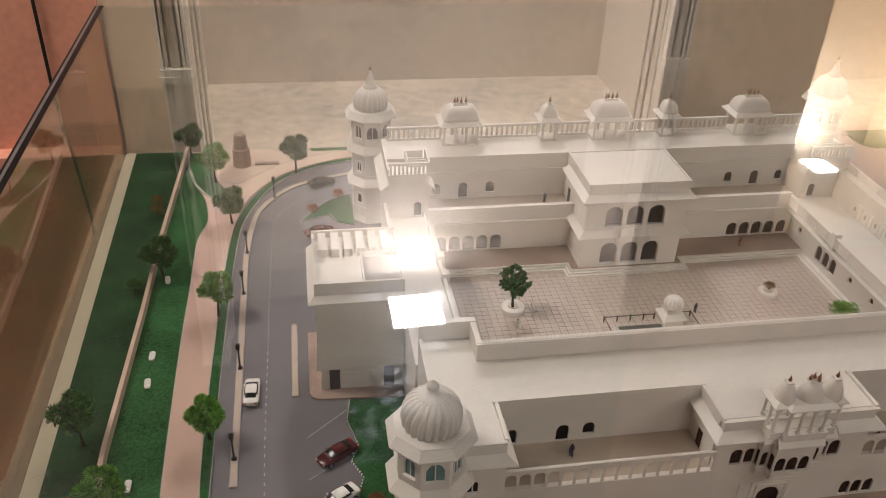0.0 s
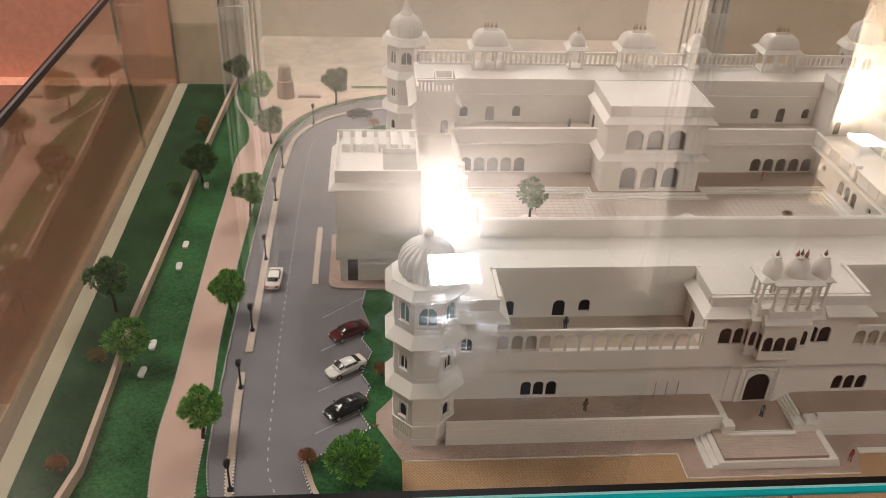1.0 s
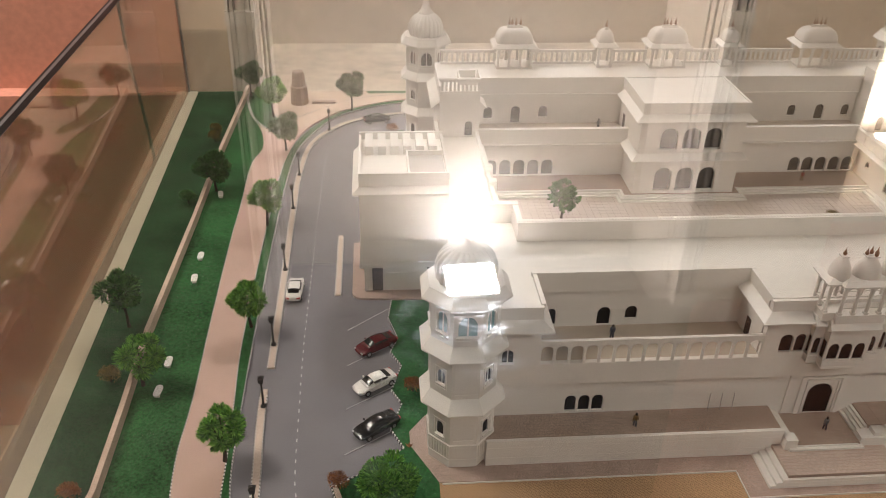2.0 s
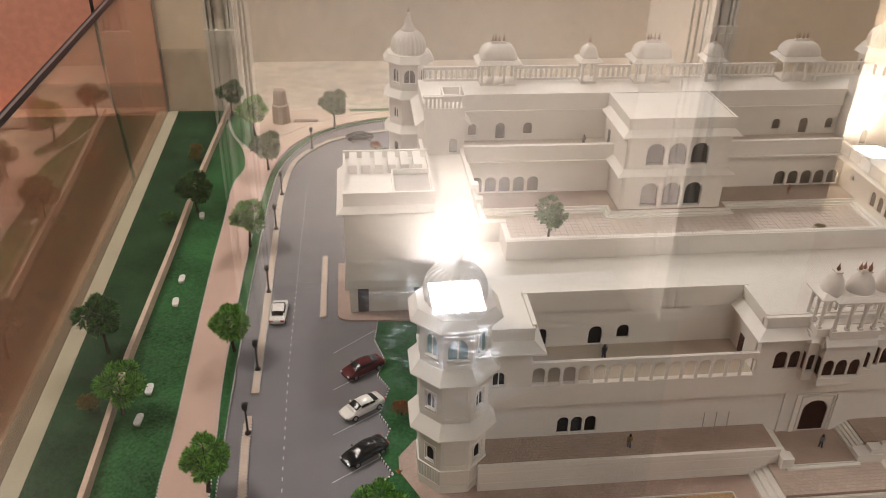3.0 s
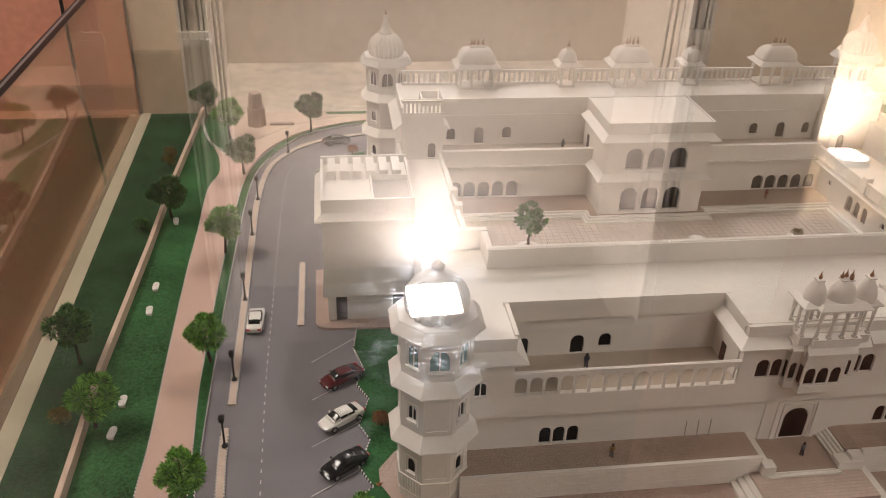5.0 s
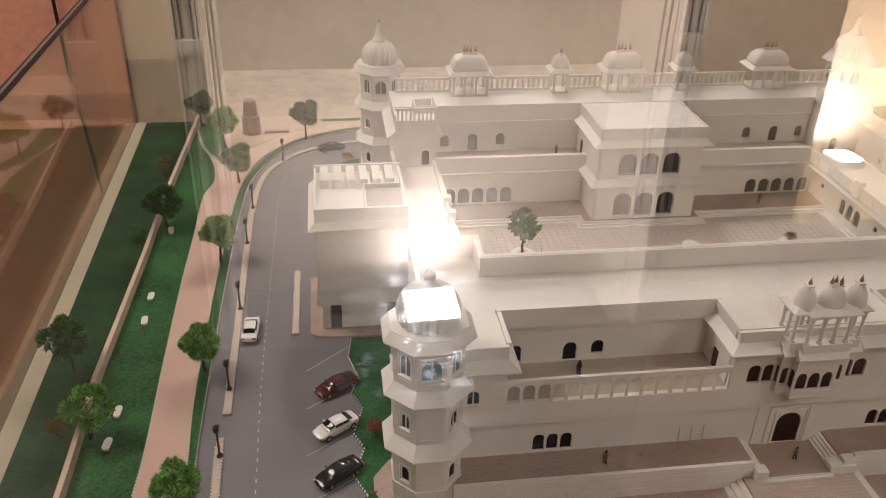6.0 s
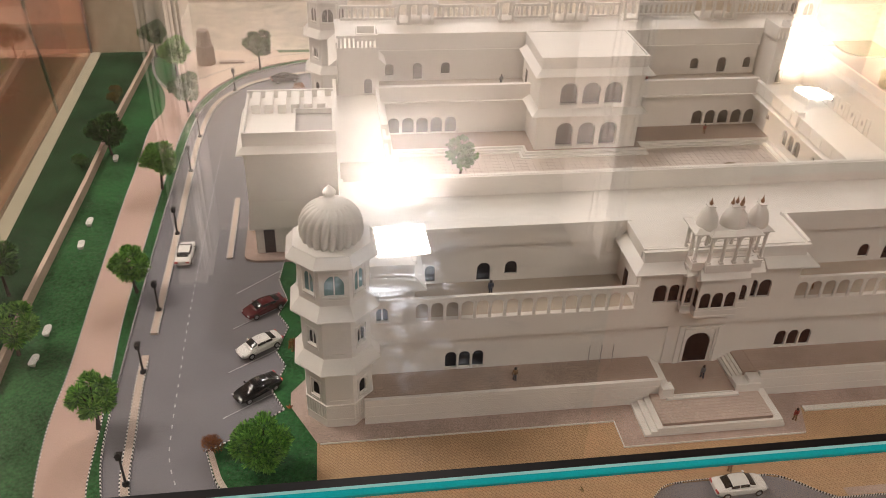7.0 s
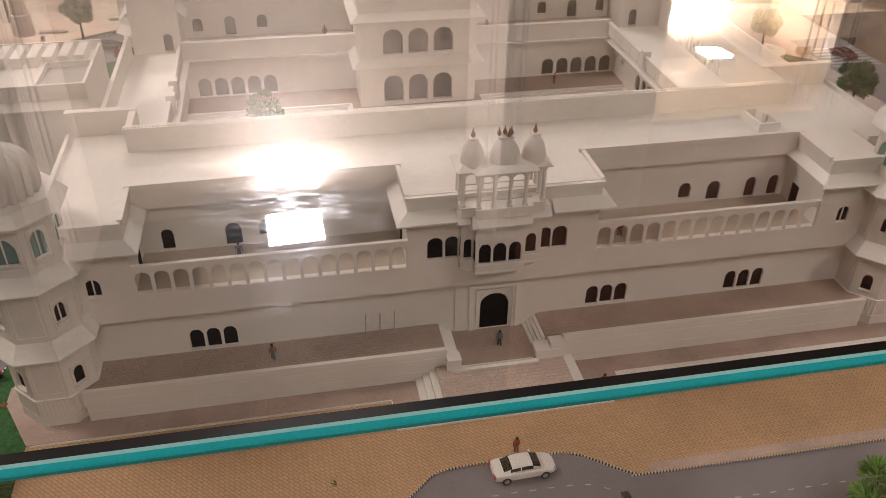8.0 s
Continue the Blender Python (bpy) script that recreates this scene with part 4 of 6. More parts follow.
part("court_wall", boxes((-3.4, 50.7, 9.8, 10.3, 2.0, 16.3)), WHITE, front)
part("court_wall", boxes((-3.4, -2.9, 10.3, 13.4, 2.0, 16.3), (-8.2, -2.9, 13.4, 13.9, 0, 16.3)), WHITE, front)
part("court_wall", boxes((50.2, 50.7, 10.3, 13.4, 2.0, 16.3), (50.2, 56.9, 13.4, 13.9, 0, 16.3)), WHITE, front)
bm = bmesh.new()
box(bm, -3.5, 50.8, 9.72, 10.38, 16.3, 16.41)
box(bm, 50.1, 57.0, 13.32, 13.98, 16.3, 16.41)
box(bm, -8.2, -2.85, 13.32, 13.98, 16.3, 16.41)
k = -3.4
while k < 50.7:
    box(bm, k, k + 0.13, 9.85, 10.1, 16.41, 16.51)
    k += 0.26
part("wall_beading", bm, TRIM, front)
bm = bmesh.new()
for x0, x1, y0, y1 in ((45.6, 47.4, 4.9, 5.1), (47.2, 47.4, 5.1, 6.7), (46.9, 47.2, 6.6, 6.8), (46.8, 47.0, 6.7, 7.8), (45.6, 46.8, 7.7, 7.9), (45.6, 45.8, 5.1, 7.7)):
    box(bm, x0, x1, y0, y1, 14.45, 15.2)
part("roof_hatch", bm, TRIM, front)

# ---- the gatehouse ----
gate = thing("gatehouse", 23.35, 2, 0, "white projecting gatehouse with a dark arched door, bay windows and domes", "gatehouse")
GX0, GX1, GC = 16.2, 30.5, 23.05
bm = bmesh.new()
arch_wall(bm, (19.9, -0.12), E_WAY, 6.8, 1.7, 6.6, 0.7, [(GC - 19.9, 2.3, 1.74, 5.1)])
part("door_wall", bm, WHITE, gate)
window(gate, (19.9, -0.12), E_WAY, GC - 19.9, 2.3, 1.74, 5.1, deep=0.1, name="door", cusps=3)
at = along((0, -0.12), E_WAY)
bm = bmesh.new()
for u0, u1, a, b in ((21.0, 21.4, 1.72, 5.75), (24.7, 25.1, 1.72, 5.75), (21.0, 25.1, 5.75, 5.95), (21.55, 21.65, 1.72, 5.5), (24.45, 24.55, 1.72, 5.5), (21.55, 24.55, 5.5, 5.6)):
    solid(bm, [at(u0, -0.14, a), at(u1, -0.14, a), at(u1, 0.0, a), at(u0, 0.0, a)], [at(u0, -0.14, b), at(u1, -0.14, b), at(u1, 0.0, b), at(u0, 0.0, b)])
part("door_surround", bm, TRIM, gate)
gw = [(18.2, 1.15), (19.42, 0.95), (26.45, 0.9), (27.6, 1.15)]
bm = bmesh.new()
arch_wall(bm, (GX0, -0.7), E_WAY, GX1 - GX0, 6.55, 14.4, 0.55, [(c - GX0, w, 9.25, 11.1) for c, w in gw])
part("upper_wall", bm, WHITE, gate)
for c, w in gw:
    window(gate, (GX0, -0.7), E_WAY, c - GX0, w, 9.25, 11.1, cusps=3)
part("block", boxes((GX0, GX1, 0.1, 4.6, 6.55, 14.38)), WHITE, gate)
bay = boxes((19.95, 25.95, -1.35, -0.7, 11.3, 12.4), (19.95, 25.95, -1.35, -0.7, 8.7, 9.25), (20.85, 24.5, -2.2, -1.35, 11.3, 12.4), (20.85, 24.5, -2.2, -1.35, 8.7, 9.4))
for x0, x1, y0 in ((19.95, 20.1, -1.35), (25.8, 25.95, -1.35), (20.75, 20.9, -1.35), (24.45, 24.6, -1.35), (20.85, 21.02, -2.2), (24.33, 24.5, -2.2)):
    box(bay, x0, x1, y0, y0 + 0.18, 9.25, 11.3)
part("bay", bay, WHITE, gate, "projecting white window bay")
for o, x0, ln, ws in ((-2.2, 21.02, 3.31, [(0.53, 0.9), (1.63, 0.98), (2.75, 0.9)]), (-1.35, 20.1, 0.75, [(0.4, 0.66)]), (-1.35, 24.6, 1.2, [(0.6, 0.8)])):
    bm = bmesh.new()
    arch_wall(bm, (x0, o + 0.03), E_WAY, ln, 9.25, 11.3, 0.1, [(c, w, 9.5, 11.15) for c, w in ws], 0.5, 3)
    part("bay_wall", bm, WHITE, gate)
    for c, w in ws:
        window(gate, (x0, o + 0.03), E_WAY, c, w, 9.5, 11.15, deep=0.12, rise=0.5, cusps=3)
for x0, x1, y0, y1 in ((19.98, 20.04, -1.2, -0.78), (25.86, 25.92, -1.2, -0.78), (20.88, 20.94, -2.05, -1.45), (24.41, 24.47, -2.05, -1.45)):
    part("side_light", boxes((x0, x1, y0, y1, 9.5, 11.1)), DARK, gate)
for x0, x1, y in ((19.9, 26.0, -1.4), (20.8, 24.55, -2.25)):
    part("bay_sill", boxes((x0, x1, y, -0.66, 9.2, 9.32)), TRIM, gate)
bm = bmesh.new()
for (x0, x1, y), z in (((20.0, 25.9, -1.3), 8.7), ((20.95, 24.4, -2.15), 8.7)):
    solid(bm, [(x0 + 0.5, y + 0.55, 7.9), (x1 - 0.5, y + 0.55, 7.9), (x1 - 0.5, -0.66, 7.9), (x0 + 0.5, -0.66, 7.9)], [(x0, y, z), (x1, y, z), (x1, -0.66, z), (x0, -0.66, z)])
    box(bm, x0 - 0.08, x1 + 0.08, y - 0.08, -0.66, z - 0.12, z + 0.04)
part("bay_corbel", bm, TRIM, gate)
bm = bmesh.new()
eave(bm, (GX0, -0.7), E_WAY, 0, 3.6, 0.95, 13.5, 12.9, m0=0.9)
eave(bm, (26.7, -0.7), E_WAY, 0, GX1 - 26.7, 0.95, 13.5, 12.9, m1=0.9)
eave(bm, (19.6, -1.4), E_WAY, 0, 6.8, 0.6, 13.5, 12.85, m0=0.0, m1=0.0)
eave(bm, (20.5, -2.2), E_WAY, 0, 4.3, 0.5, 13.52, 12.85)
eave(bm, (GX0, 4.2), S_WAY, 0, 4.9, 0.9, 13.5, 12.9, m1=0.95)
eave(bm, (GX1, -0.7), N_WAY, 0, 4.9, 0.9, 13.5, 12.9, m0=0.95)
box(bm, 19.6, 26.4, -1.4, -0.6, 12.4, 13.5)
box(bm, 20.5, 24.8, -2.2, -1.3, 12.4, 13.52)
part("eave", bm, TRIM, gate)
part("roof", boxes((GX0 + 0.1, GX1 - 0.1, -0.2, 4.2, 14.2, 14.5)), ROOF, gate, "flat white roof")
part("roof_rim", boxes((GX0 - 0.15, GX1 + 0.15, -0.8, -0.5, 14.35, 14.6), (GX0 - 0.15, GX0 + 0.15, -0.5, 3.9, 14.35, 14.78), (GX1 - 0.15, GX1 + 0.15, -0.5, 3.9, 14.35, 14.78)), TRIM, gate)
part("side_door", boxes((GX0 - 0.06, GX0 + 0.04, 2.05, 2.85, 8.76, 10.6)), DARK, gate, "dark side doorway")
part("side_door", boxes((GX1 - 0.04, GX1 + 0.06, 2.4, 3.2, 8.76, 10.6)), DARK, gate, "dark side doorway")

kiosk = thing("roof_kiosk", 22.6, -1.2, 13.3, "white open roof kiosk with three domes over the gate", "kiosk")
KX0, KX1, KY0, KY1 = 19.75, 25.75, -2.75, 0.15
part("base", boxes((KX0, KX1, KY0 + 0.72, KY1 + 0.1, 13.4, 14.12), (KX0 + 1.0, KX1 - 1.0, KY0 + 0.28, KY0 + 0.72, 13.4, 14.12)), WHITE, kiosk)
part("base_edge", boxes((KX0 - 0.05, KX1 + 0.05, KY0 + 0.67, KY1 + 0.15, 14.12, 14.2), (KX0 + 0.95, KX1 - 0.95, KY0 + 0.23, KY0 + 0.67, 14.12, 14.2)), TRIM, kiosk)
front_y, wing_y, rear_y = KY0 + 0.45, KY0 + 0.92, KY1 - 0.1
posts = [(KX0 + 0.15, wing_y), (KX1 - 0.15, wing_y), (KX0 + 0.15, rear_y), (KX1 - 0.15, rear_y), (KX0 + 1.9, rear_y), (KX1 - 1.9, rear_y)]
posts += [(KX0 + 1.15 + 1.1 * i, front_y) for i in range(4)] + [(KX0 + 0.15, (wing_y + rear_y) / 2), (KX1 - 0.15, (wing_y + rear_y) / 2)]
for x, y in posts:
    bm = boxes((x - 0.17, x + 0.17, y - 0.17, y + 0.17, 14.21, 14.42), (x - 0.16, x + 0.16, y - 0.16, y + 0.16, 16.72, 16.9))
    lathe(bm, x, y, [(0.16, 14.42), (0.145, 15.6), (0.16, 16.72)], 8)
    part("pillar", bm, TRIM, kiosk)
bm = bmesh.new()
arch_wall(bm, (KX0 + 1.15, front_y - 0.09), E_WAY, 3.3, 15.95, 16.9, 0.18, [(0.55 + 1.1 * i, 0.82, 15.95, 16.72) for i in range(3)])
for x in (KX0 + 0.15, KX1 - 1.15):
    arch_wall(bm, (x, wing_y - 0.09), E_WAY, 1.0, 15.95, 16.9, 0.18, [(0.5, 0.74, 15.95, 16.72)])
arch_wall(bm, (KX0 + 0.15, rear_y - 0.09), E_WAY, KX1 - KX0 - 0.3, 15.95, 16.9, 0.18, [(0.9, 1.4, 15.95, 16.72), (2.65, 1.5, 15.95, 16.72), (4.4, 1.4, 15.95, 16.72)])
part("arches", bm, TRIM, kiosk)
part("railing", boxes((KX0 + 1.1, KX1 - 1.1, front_y - 0.04, front_y + 0.04, 14.8, 14.88), (KX0 + 0.15, KX1 - 0.15, rear_y - 0.04, rear_y + 0.04, 14.8, 14.88), (KX0 + 0.11, KX0 + 0.19, wing_y, rear_y, 14.8, 14.88)), TRIM, kiosk)
bm = bmesh.new()
o = [(KX0 - 0.35, KY0 + 0.66), (KX0 + 0.75, KY0 + 0.66), (KX0 + 0.75, KY0 + 0.16), (KX1 - 0.75, KY0 + 0.16), (KX1 - 0.75, KY0 + 0.66), (KX1 + 0.35, KY0 + 0.66), (KX1 + 0.35, KY1 + 0.45), (KX0 - 0.35, KY1 + 0.45)]
i4 = [(KX0 + 0.1, KY0 + 1.05), (KX0 + 1.15, KY0 + 1.05), (KX0 + 1.15, KY0 + 0.55), (KX1 - 1.15, KY0 + 0.55), (KX1 - 1.15, KY0 + 1.05), (KX1 - 0.1, KY0 + 1.05), (KX1 - 0.1, KY1), (KX0 + 0.1, KY1)]
solid(bm, [(*p, 16.88) for p in o], [(*p, 16.97) for p in o])
solid(bm, [(*p, 16.97) for p in o], [(*p, 17.3) for p in i4])
part("eave", bm, TRIM, kiosk)
for x, y, r, deep, z in ((20.65, -1.05, 0.82, 1.05, 17.2), (22.85, -1.15, 1.1, 0.85, 17.2), (24.95, -1.05, 0.82, 1.05, 17.2)):
    bm = bmesh.new()
    lathe(bm, 0, 0, [(r * c, z + h) for c, h in ((1.03, -0.15), (1.03, 0.12), (1.0, 0.45), (0.92, 0.8), (0.78, 1.14), (0.58, 1.45), (0.42, 1.68), (0.36, 1.78))], 28)
    bmesh.ops.transform(bm, matrix=Matrix.Translation((x, y, 0)) @ Matrix.Diagonal((1, deep, 1, 1)), verts=bm.verts)
    d = part("dome", bm, WHITE, kiosk, smooth=True)
    w = 0.3 if r < 1.1 else 0.52
    part("cap", boxes((x - w, x + w, y - 0.34, y + 0.34, z + 1.76, z + 1.88)), TRIM, d)
    for dx, dy in (((0, 0),) if r < 1.1 else ((-0.42, 0.05), (0.02, 0.2), (0.42, 0.05), (0.2, -0.25))):
        bm = bmesh.new()
        lathe(bm, x + dx, y + dy, [(0.08, z + 1.88), (0.15, z + 1.98), (0.17, z + 2.08), (0.09, z + 2.2), (0.06, z + 2.32), (0.015, z + 2.56)], 10)
        part("finial", bm, BRASS, d, "copper finial", smooth=True)

stairs = thing("entrance_steps", 22.6, -5, 0.2, "broad stepped entrance platform with brown tiles before the gate", "steps")
for x0, x1, y0, z0, z1 in ((16.2, 28.75, -7.42, 0.15, 0.47), (16.72, 28.6, -7.41, 0.47, 0.78), (17.24, 28.45, -7.4, 0.78, 1.08)):
    part("step", boxes((x0, x1, y0, -3.56, z0, z1)), TRIM, stairs)
part("platform_face", boxes((17.75, 27.6, -7.16, -7.12, 1.08, 1.36)), BROWN_TILE, stairs, "brown platform front")
part("platform", boxes((17.75, 27.6, -7.12, -3.56, 1.08, 1.37)), PALE_TILE, stairs, "brown tiled platform")
part("upper_platform", boxes((19.6, 25.4, -4.1, 0.3, 1.0, 1.71)), BROWN_TILE, stairs, "brown tiled landing")
part("landing_edge", boxes((19.0, 25.6, -4.5, -4.1, 1.0, 1.56)), TRIM, stairs)
part("landing_lip", boxes((19.5, 25.2, -4.2, -4.1, 1.56, 1.69)), TRIM, stairs)
bm = bmesh.new()
for k in range(4):
    box(bm, 25.4 + 0.26 * k, 25.66 + 0.26 * k, -2.9, -0.12, 1.2, 1.9 + 0.2 * k)
part("side_steps", bm, TRIM, stairs)
part("side_wall", boxes((25.4, 27.7, -4.1, -2.9, 0.2, 2.2), (26.6, 27.7, -3.9, -3.0, 2.2, 2.62)), TRIM, stairs)
bm = bmesh.new()
for k in range(3):
    box(bm, 19.24 - 0.34 * k, 19.6 - 0.34 * k, -3.3, -0.12, 1.2, 1.95 + 0.25 * k)
part("side_steps", bm, TRIM, stairs)
part("side_wall", boxes((18.56, 19.6, -4.3, -3.3, 0.2, 2.45)), TRIM, stairs)
part("backing", boxes((18.5, 21.9, 0.02, 0.5, 0.2, 2.62), (24.2, 27.8, 0.02, 0.5, 0.2, 2.62)), TRIM, stairs)
part("side_landing", boxes((26.45, 27.69, -2.9, -0.02, 1.2, 2.61)), BROWN_TILE, stairs, "brown tiled side landing")

# ---- the courtyard ----
part_floor = setting("court_floor", boxes((-2.9, 50.3, 10.3, 46.4, -0.2, 2.08)), JOINT, "tiled courtyard floor of the palace", "floor")
setting("verandah_floor", boxes((-2.6, 50.2, 42.0, 46.3, 2.0, 2.9)), BROWN_TILE, "brown tiled verandah floor", "floor")
setting("pavilion_floor", boxes((16.2, 31.6, 40.3, 42.0, 2.0, 2.9)), BROWN_TILE, "brown tiled floor round the pavilion", "floor")
for k in range(3):
    for x0, x1 in ((-2.6, 16.2 - 0.3 * (2 - k)), (31.6 + 0.3 * (2 - k), 50.2)):
        setting("verandah_step", boxes((x0, x1, 41.15 + 0.28 * k, 42.0, 2.05, 2.34 + 0.27 * k)), TRIM, "white verandah step", "step")
    setting("verandah_step", boxes((16.2 - 0.3 * (3 - k), 31.6 + 0.3 * (3 - k), 39.45 + 0.28 * k, 41.15 + 0.28 * k, 2.05, 2.345 + 0.27 * k)), TRIM, "white verandah step", "step")

# ---- the north range ----
north = thing("north_range", 24, 50, 0, "white north range with a pillared verandah, gallery and balustraded roof", "palace wing")
NX0, NX1 = -2.6, 50.3
low = [(-0.65 + 1.9 * i, 1.55, 3.0, 5.25) for i in range(5)] + [(41.5 + 1.9 * i, 1.55, 3.0, 5.1) for i in range(5)]
bm = bmesh.new()
arch_wall(bm, (NX0, 46.3), E_WAY, NX1 - NX0, 2.8, 8.6, 0.5, [(c - NX0, w, a, b) for c, w, a, b in low])
part("lower_wall", bm, WHITE, north)
for c, w, a, b in low:
    # west arches get the greyer pane: the lid's reflected veil put into colour
    window(north, (NX0, 46.3), E_WAY, c - NX0, w, a, b, GREY_PANE if c < 20 else DARK, deep=0.35, cusps=3, name="arch_recess")
part("gallery_floor", boxes((NX0, NX1 - 0.1, 45.9, 50.5, 8.4, 8.75)), FLOOR_BOARD, north, "pale gallery floor")
for x0, x1 in ((NX0, 17.2), (30.7, 48.9)):
    part("gallery_parapet", boxes((x0, x1, 45.5, 45.95, 7.9, 9.85)), WHITE, north)
    part("gallery_rail", boxes((x0, x1, 45.4, 46.05, 9.85, 10.0)), TRIM, north)
    part("gallery_eave", boxes((x0, x1, 45.1, 45.5, 7.7, 7.9)), TRIM, north)
ups = [(-0.85, 1.15, 9.5, 11.1), (2.9, 1.25, 8.9, 11.2), (6.65, 1.2, 9.6, 11.2), (41.5, 1.15, 9.5, 11.05), (45.5, 1.25, 8.9, 11.1), (49.2, 1.1, 9.5, 11.05)]
bm = bmesh.new()
arch_wall(bm, (NX0, 50.5), E_WAY, NX1 - NX0, 8.7, 15.25, 0.5, [(c - NX0, w, a, b) for c, w, a, b in ups])
part("upper_wall", bm, WHITE, north)
for c, w, a, b in ups:
    # west windows too carry the veil in a greyer pane colour
    window(north, (NX0, 50.5), E_WAY, c - NX0, w, a, b, GREY_PANE if c < 20 else DARK, deep=0.25)
part("cornice", boxes((NX0, 17.0, 50.0, 50.5, 12.9, 13.1), (NX0, 17.0, 50.2, 50.5, 13.1, 15.2)), TRIM, north)
part("cornice", boxes((30.9, NX1, 50.0, 50.5, 12.9, 13.1), (30.9, NX1, 50.2, 50.5, 13.1, 15.2)), TRIM, north)
part("roof", boxes((-7.7, 56.5, 50.05, 56.3, 14.9, 15.35)), ROOF, north, "flat white roof")
part("back_wall", boxes((-7.7, 56.5, 55.8, 56.3, 0, 14.9)), WHITE, north)
NORTH_KIOSKS = ((2.85, 4.9), (23.95, 5.0), (44.9, 5.1), (15.25, 2.15), (32.65, 2.15))
RAIL_GAPS = tuple(sorted((x, w / 2) for x, w in NORTH_KIOSKS))
for k in range(2):
    z0, z1 = ((15.35, 15.65), (16.95, 17.3))[k]
    for (a, h), (b, g) in zip(((-7.0, 0.0),) + RAIL_GAPS, RAIL_GAPS + ((57.0, 0.0),)):
        part("balustrade_rail", boxes((a + h, b - g, 55.5, 55.9, z0, z1)), TRIM, north)
bm = bmesh.new()
k = -6.8
while k < 57:
    if all(abs(k - c) > h for c, h in RAIL_GAPS):
        box(bm, k - 0.14, k + 0.14, 55.58, 55.82, 15.65, 16.95)
    k += 0.72
part("balusters", bm, TRIM, north)

pav = thing("court_pavilion", 23.95, 45.5, 2.3, "white two-storey pavilion with triple arches facing the courtyard", "pavilion")
PX0, PX1, PY = 17.2, 30.7, 40.6
for z0, z1, zb, zt in ((2.9, 8.4, 3.3, 6.55), (8.4, 15.0, 9.1, 12.0)):
    ops = [(c, 2.25, zb, zt) for c in (21.05, 23.95, 26.85)]
    bm = bmesh.new()
    arch_wall(bm, (PX0, PY), E_WAY, PX1 - PX0, z0, z1, 0.6, [(c - PX0, w, a, b) for c, w, a, b in ops])
    part("front_wall", bm, WHITE, pav)
    for j, (c, w, a, b) in enumerate(ops):
        # first two arches greyed likewise, for the veil over them
        window(pav, (PX0, PY), E_WAY, c - PX0, w, a, b, GREY_PANE if j < 2 else DARK, deep=0.5, cusps=4, name="arch_recess")
    part("side_wall", boxes((PX0, PX0 + 0.5, PY + 0.6, 50.2, z0, z1)), WHITE, pav)
    part("side_wall", boxes((PX1 - 0.5, PX1, PY + 0.6, 50.2, z0, z1)), WHITE, pav)
for zw, ze in ((8.6, 7.9), (13.9, 13.2)):
    bm = bmesh.new()
    eave(bm, (PX0, PY), E_WAY, 0, PX1 - PX0, 0.95, zw, ze, m0=0.9, m1=0.9)
    eave(bm, (PX0, 49.5), S_WAY, 0, 49.5 - PY, 0.9, zw, ze, m1=0.95)
    eave(bm, (PX1, PY), N_WAY, 0, 49.5 - PY, 0.9, zw, ze, m0=0.95)
    part("eave", bm, TRIM, pav)
part("roof", boxes((PX0, PX1, PY, 50.2, 14.85, 15.25)), ROOF, pav, "flat white roof")
part("roof_rim", boxes((PX0 - 0.1, PX1 + 0.1, PY - 0.1, PY + 0.15, 14.9, 15.4), (PX0 - 0.1, PX0 + 0.15, PY + 0.15, 50.2, 14.9, 15.4), (PX1 - 0.15, PX1 + 0.1, PY + 0.15, 50.2, 14.9, 15.4)), TRIM, pav)
part("side_door", boxes((PX0 - 0.05, PX0 + 0.05, 47.6, 48.5, 8.76, 10.9)), DARK, pav, "dark side doorway")
part("back_block", boxes((PX0 + 0.5, PX1 - 0.5, PY + 1.4, 50.2, 2.9, 14.8)), WHITE, pav)

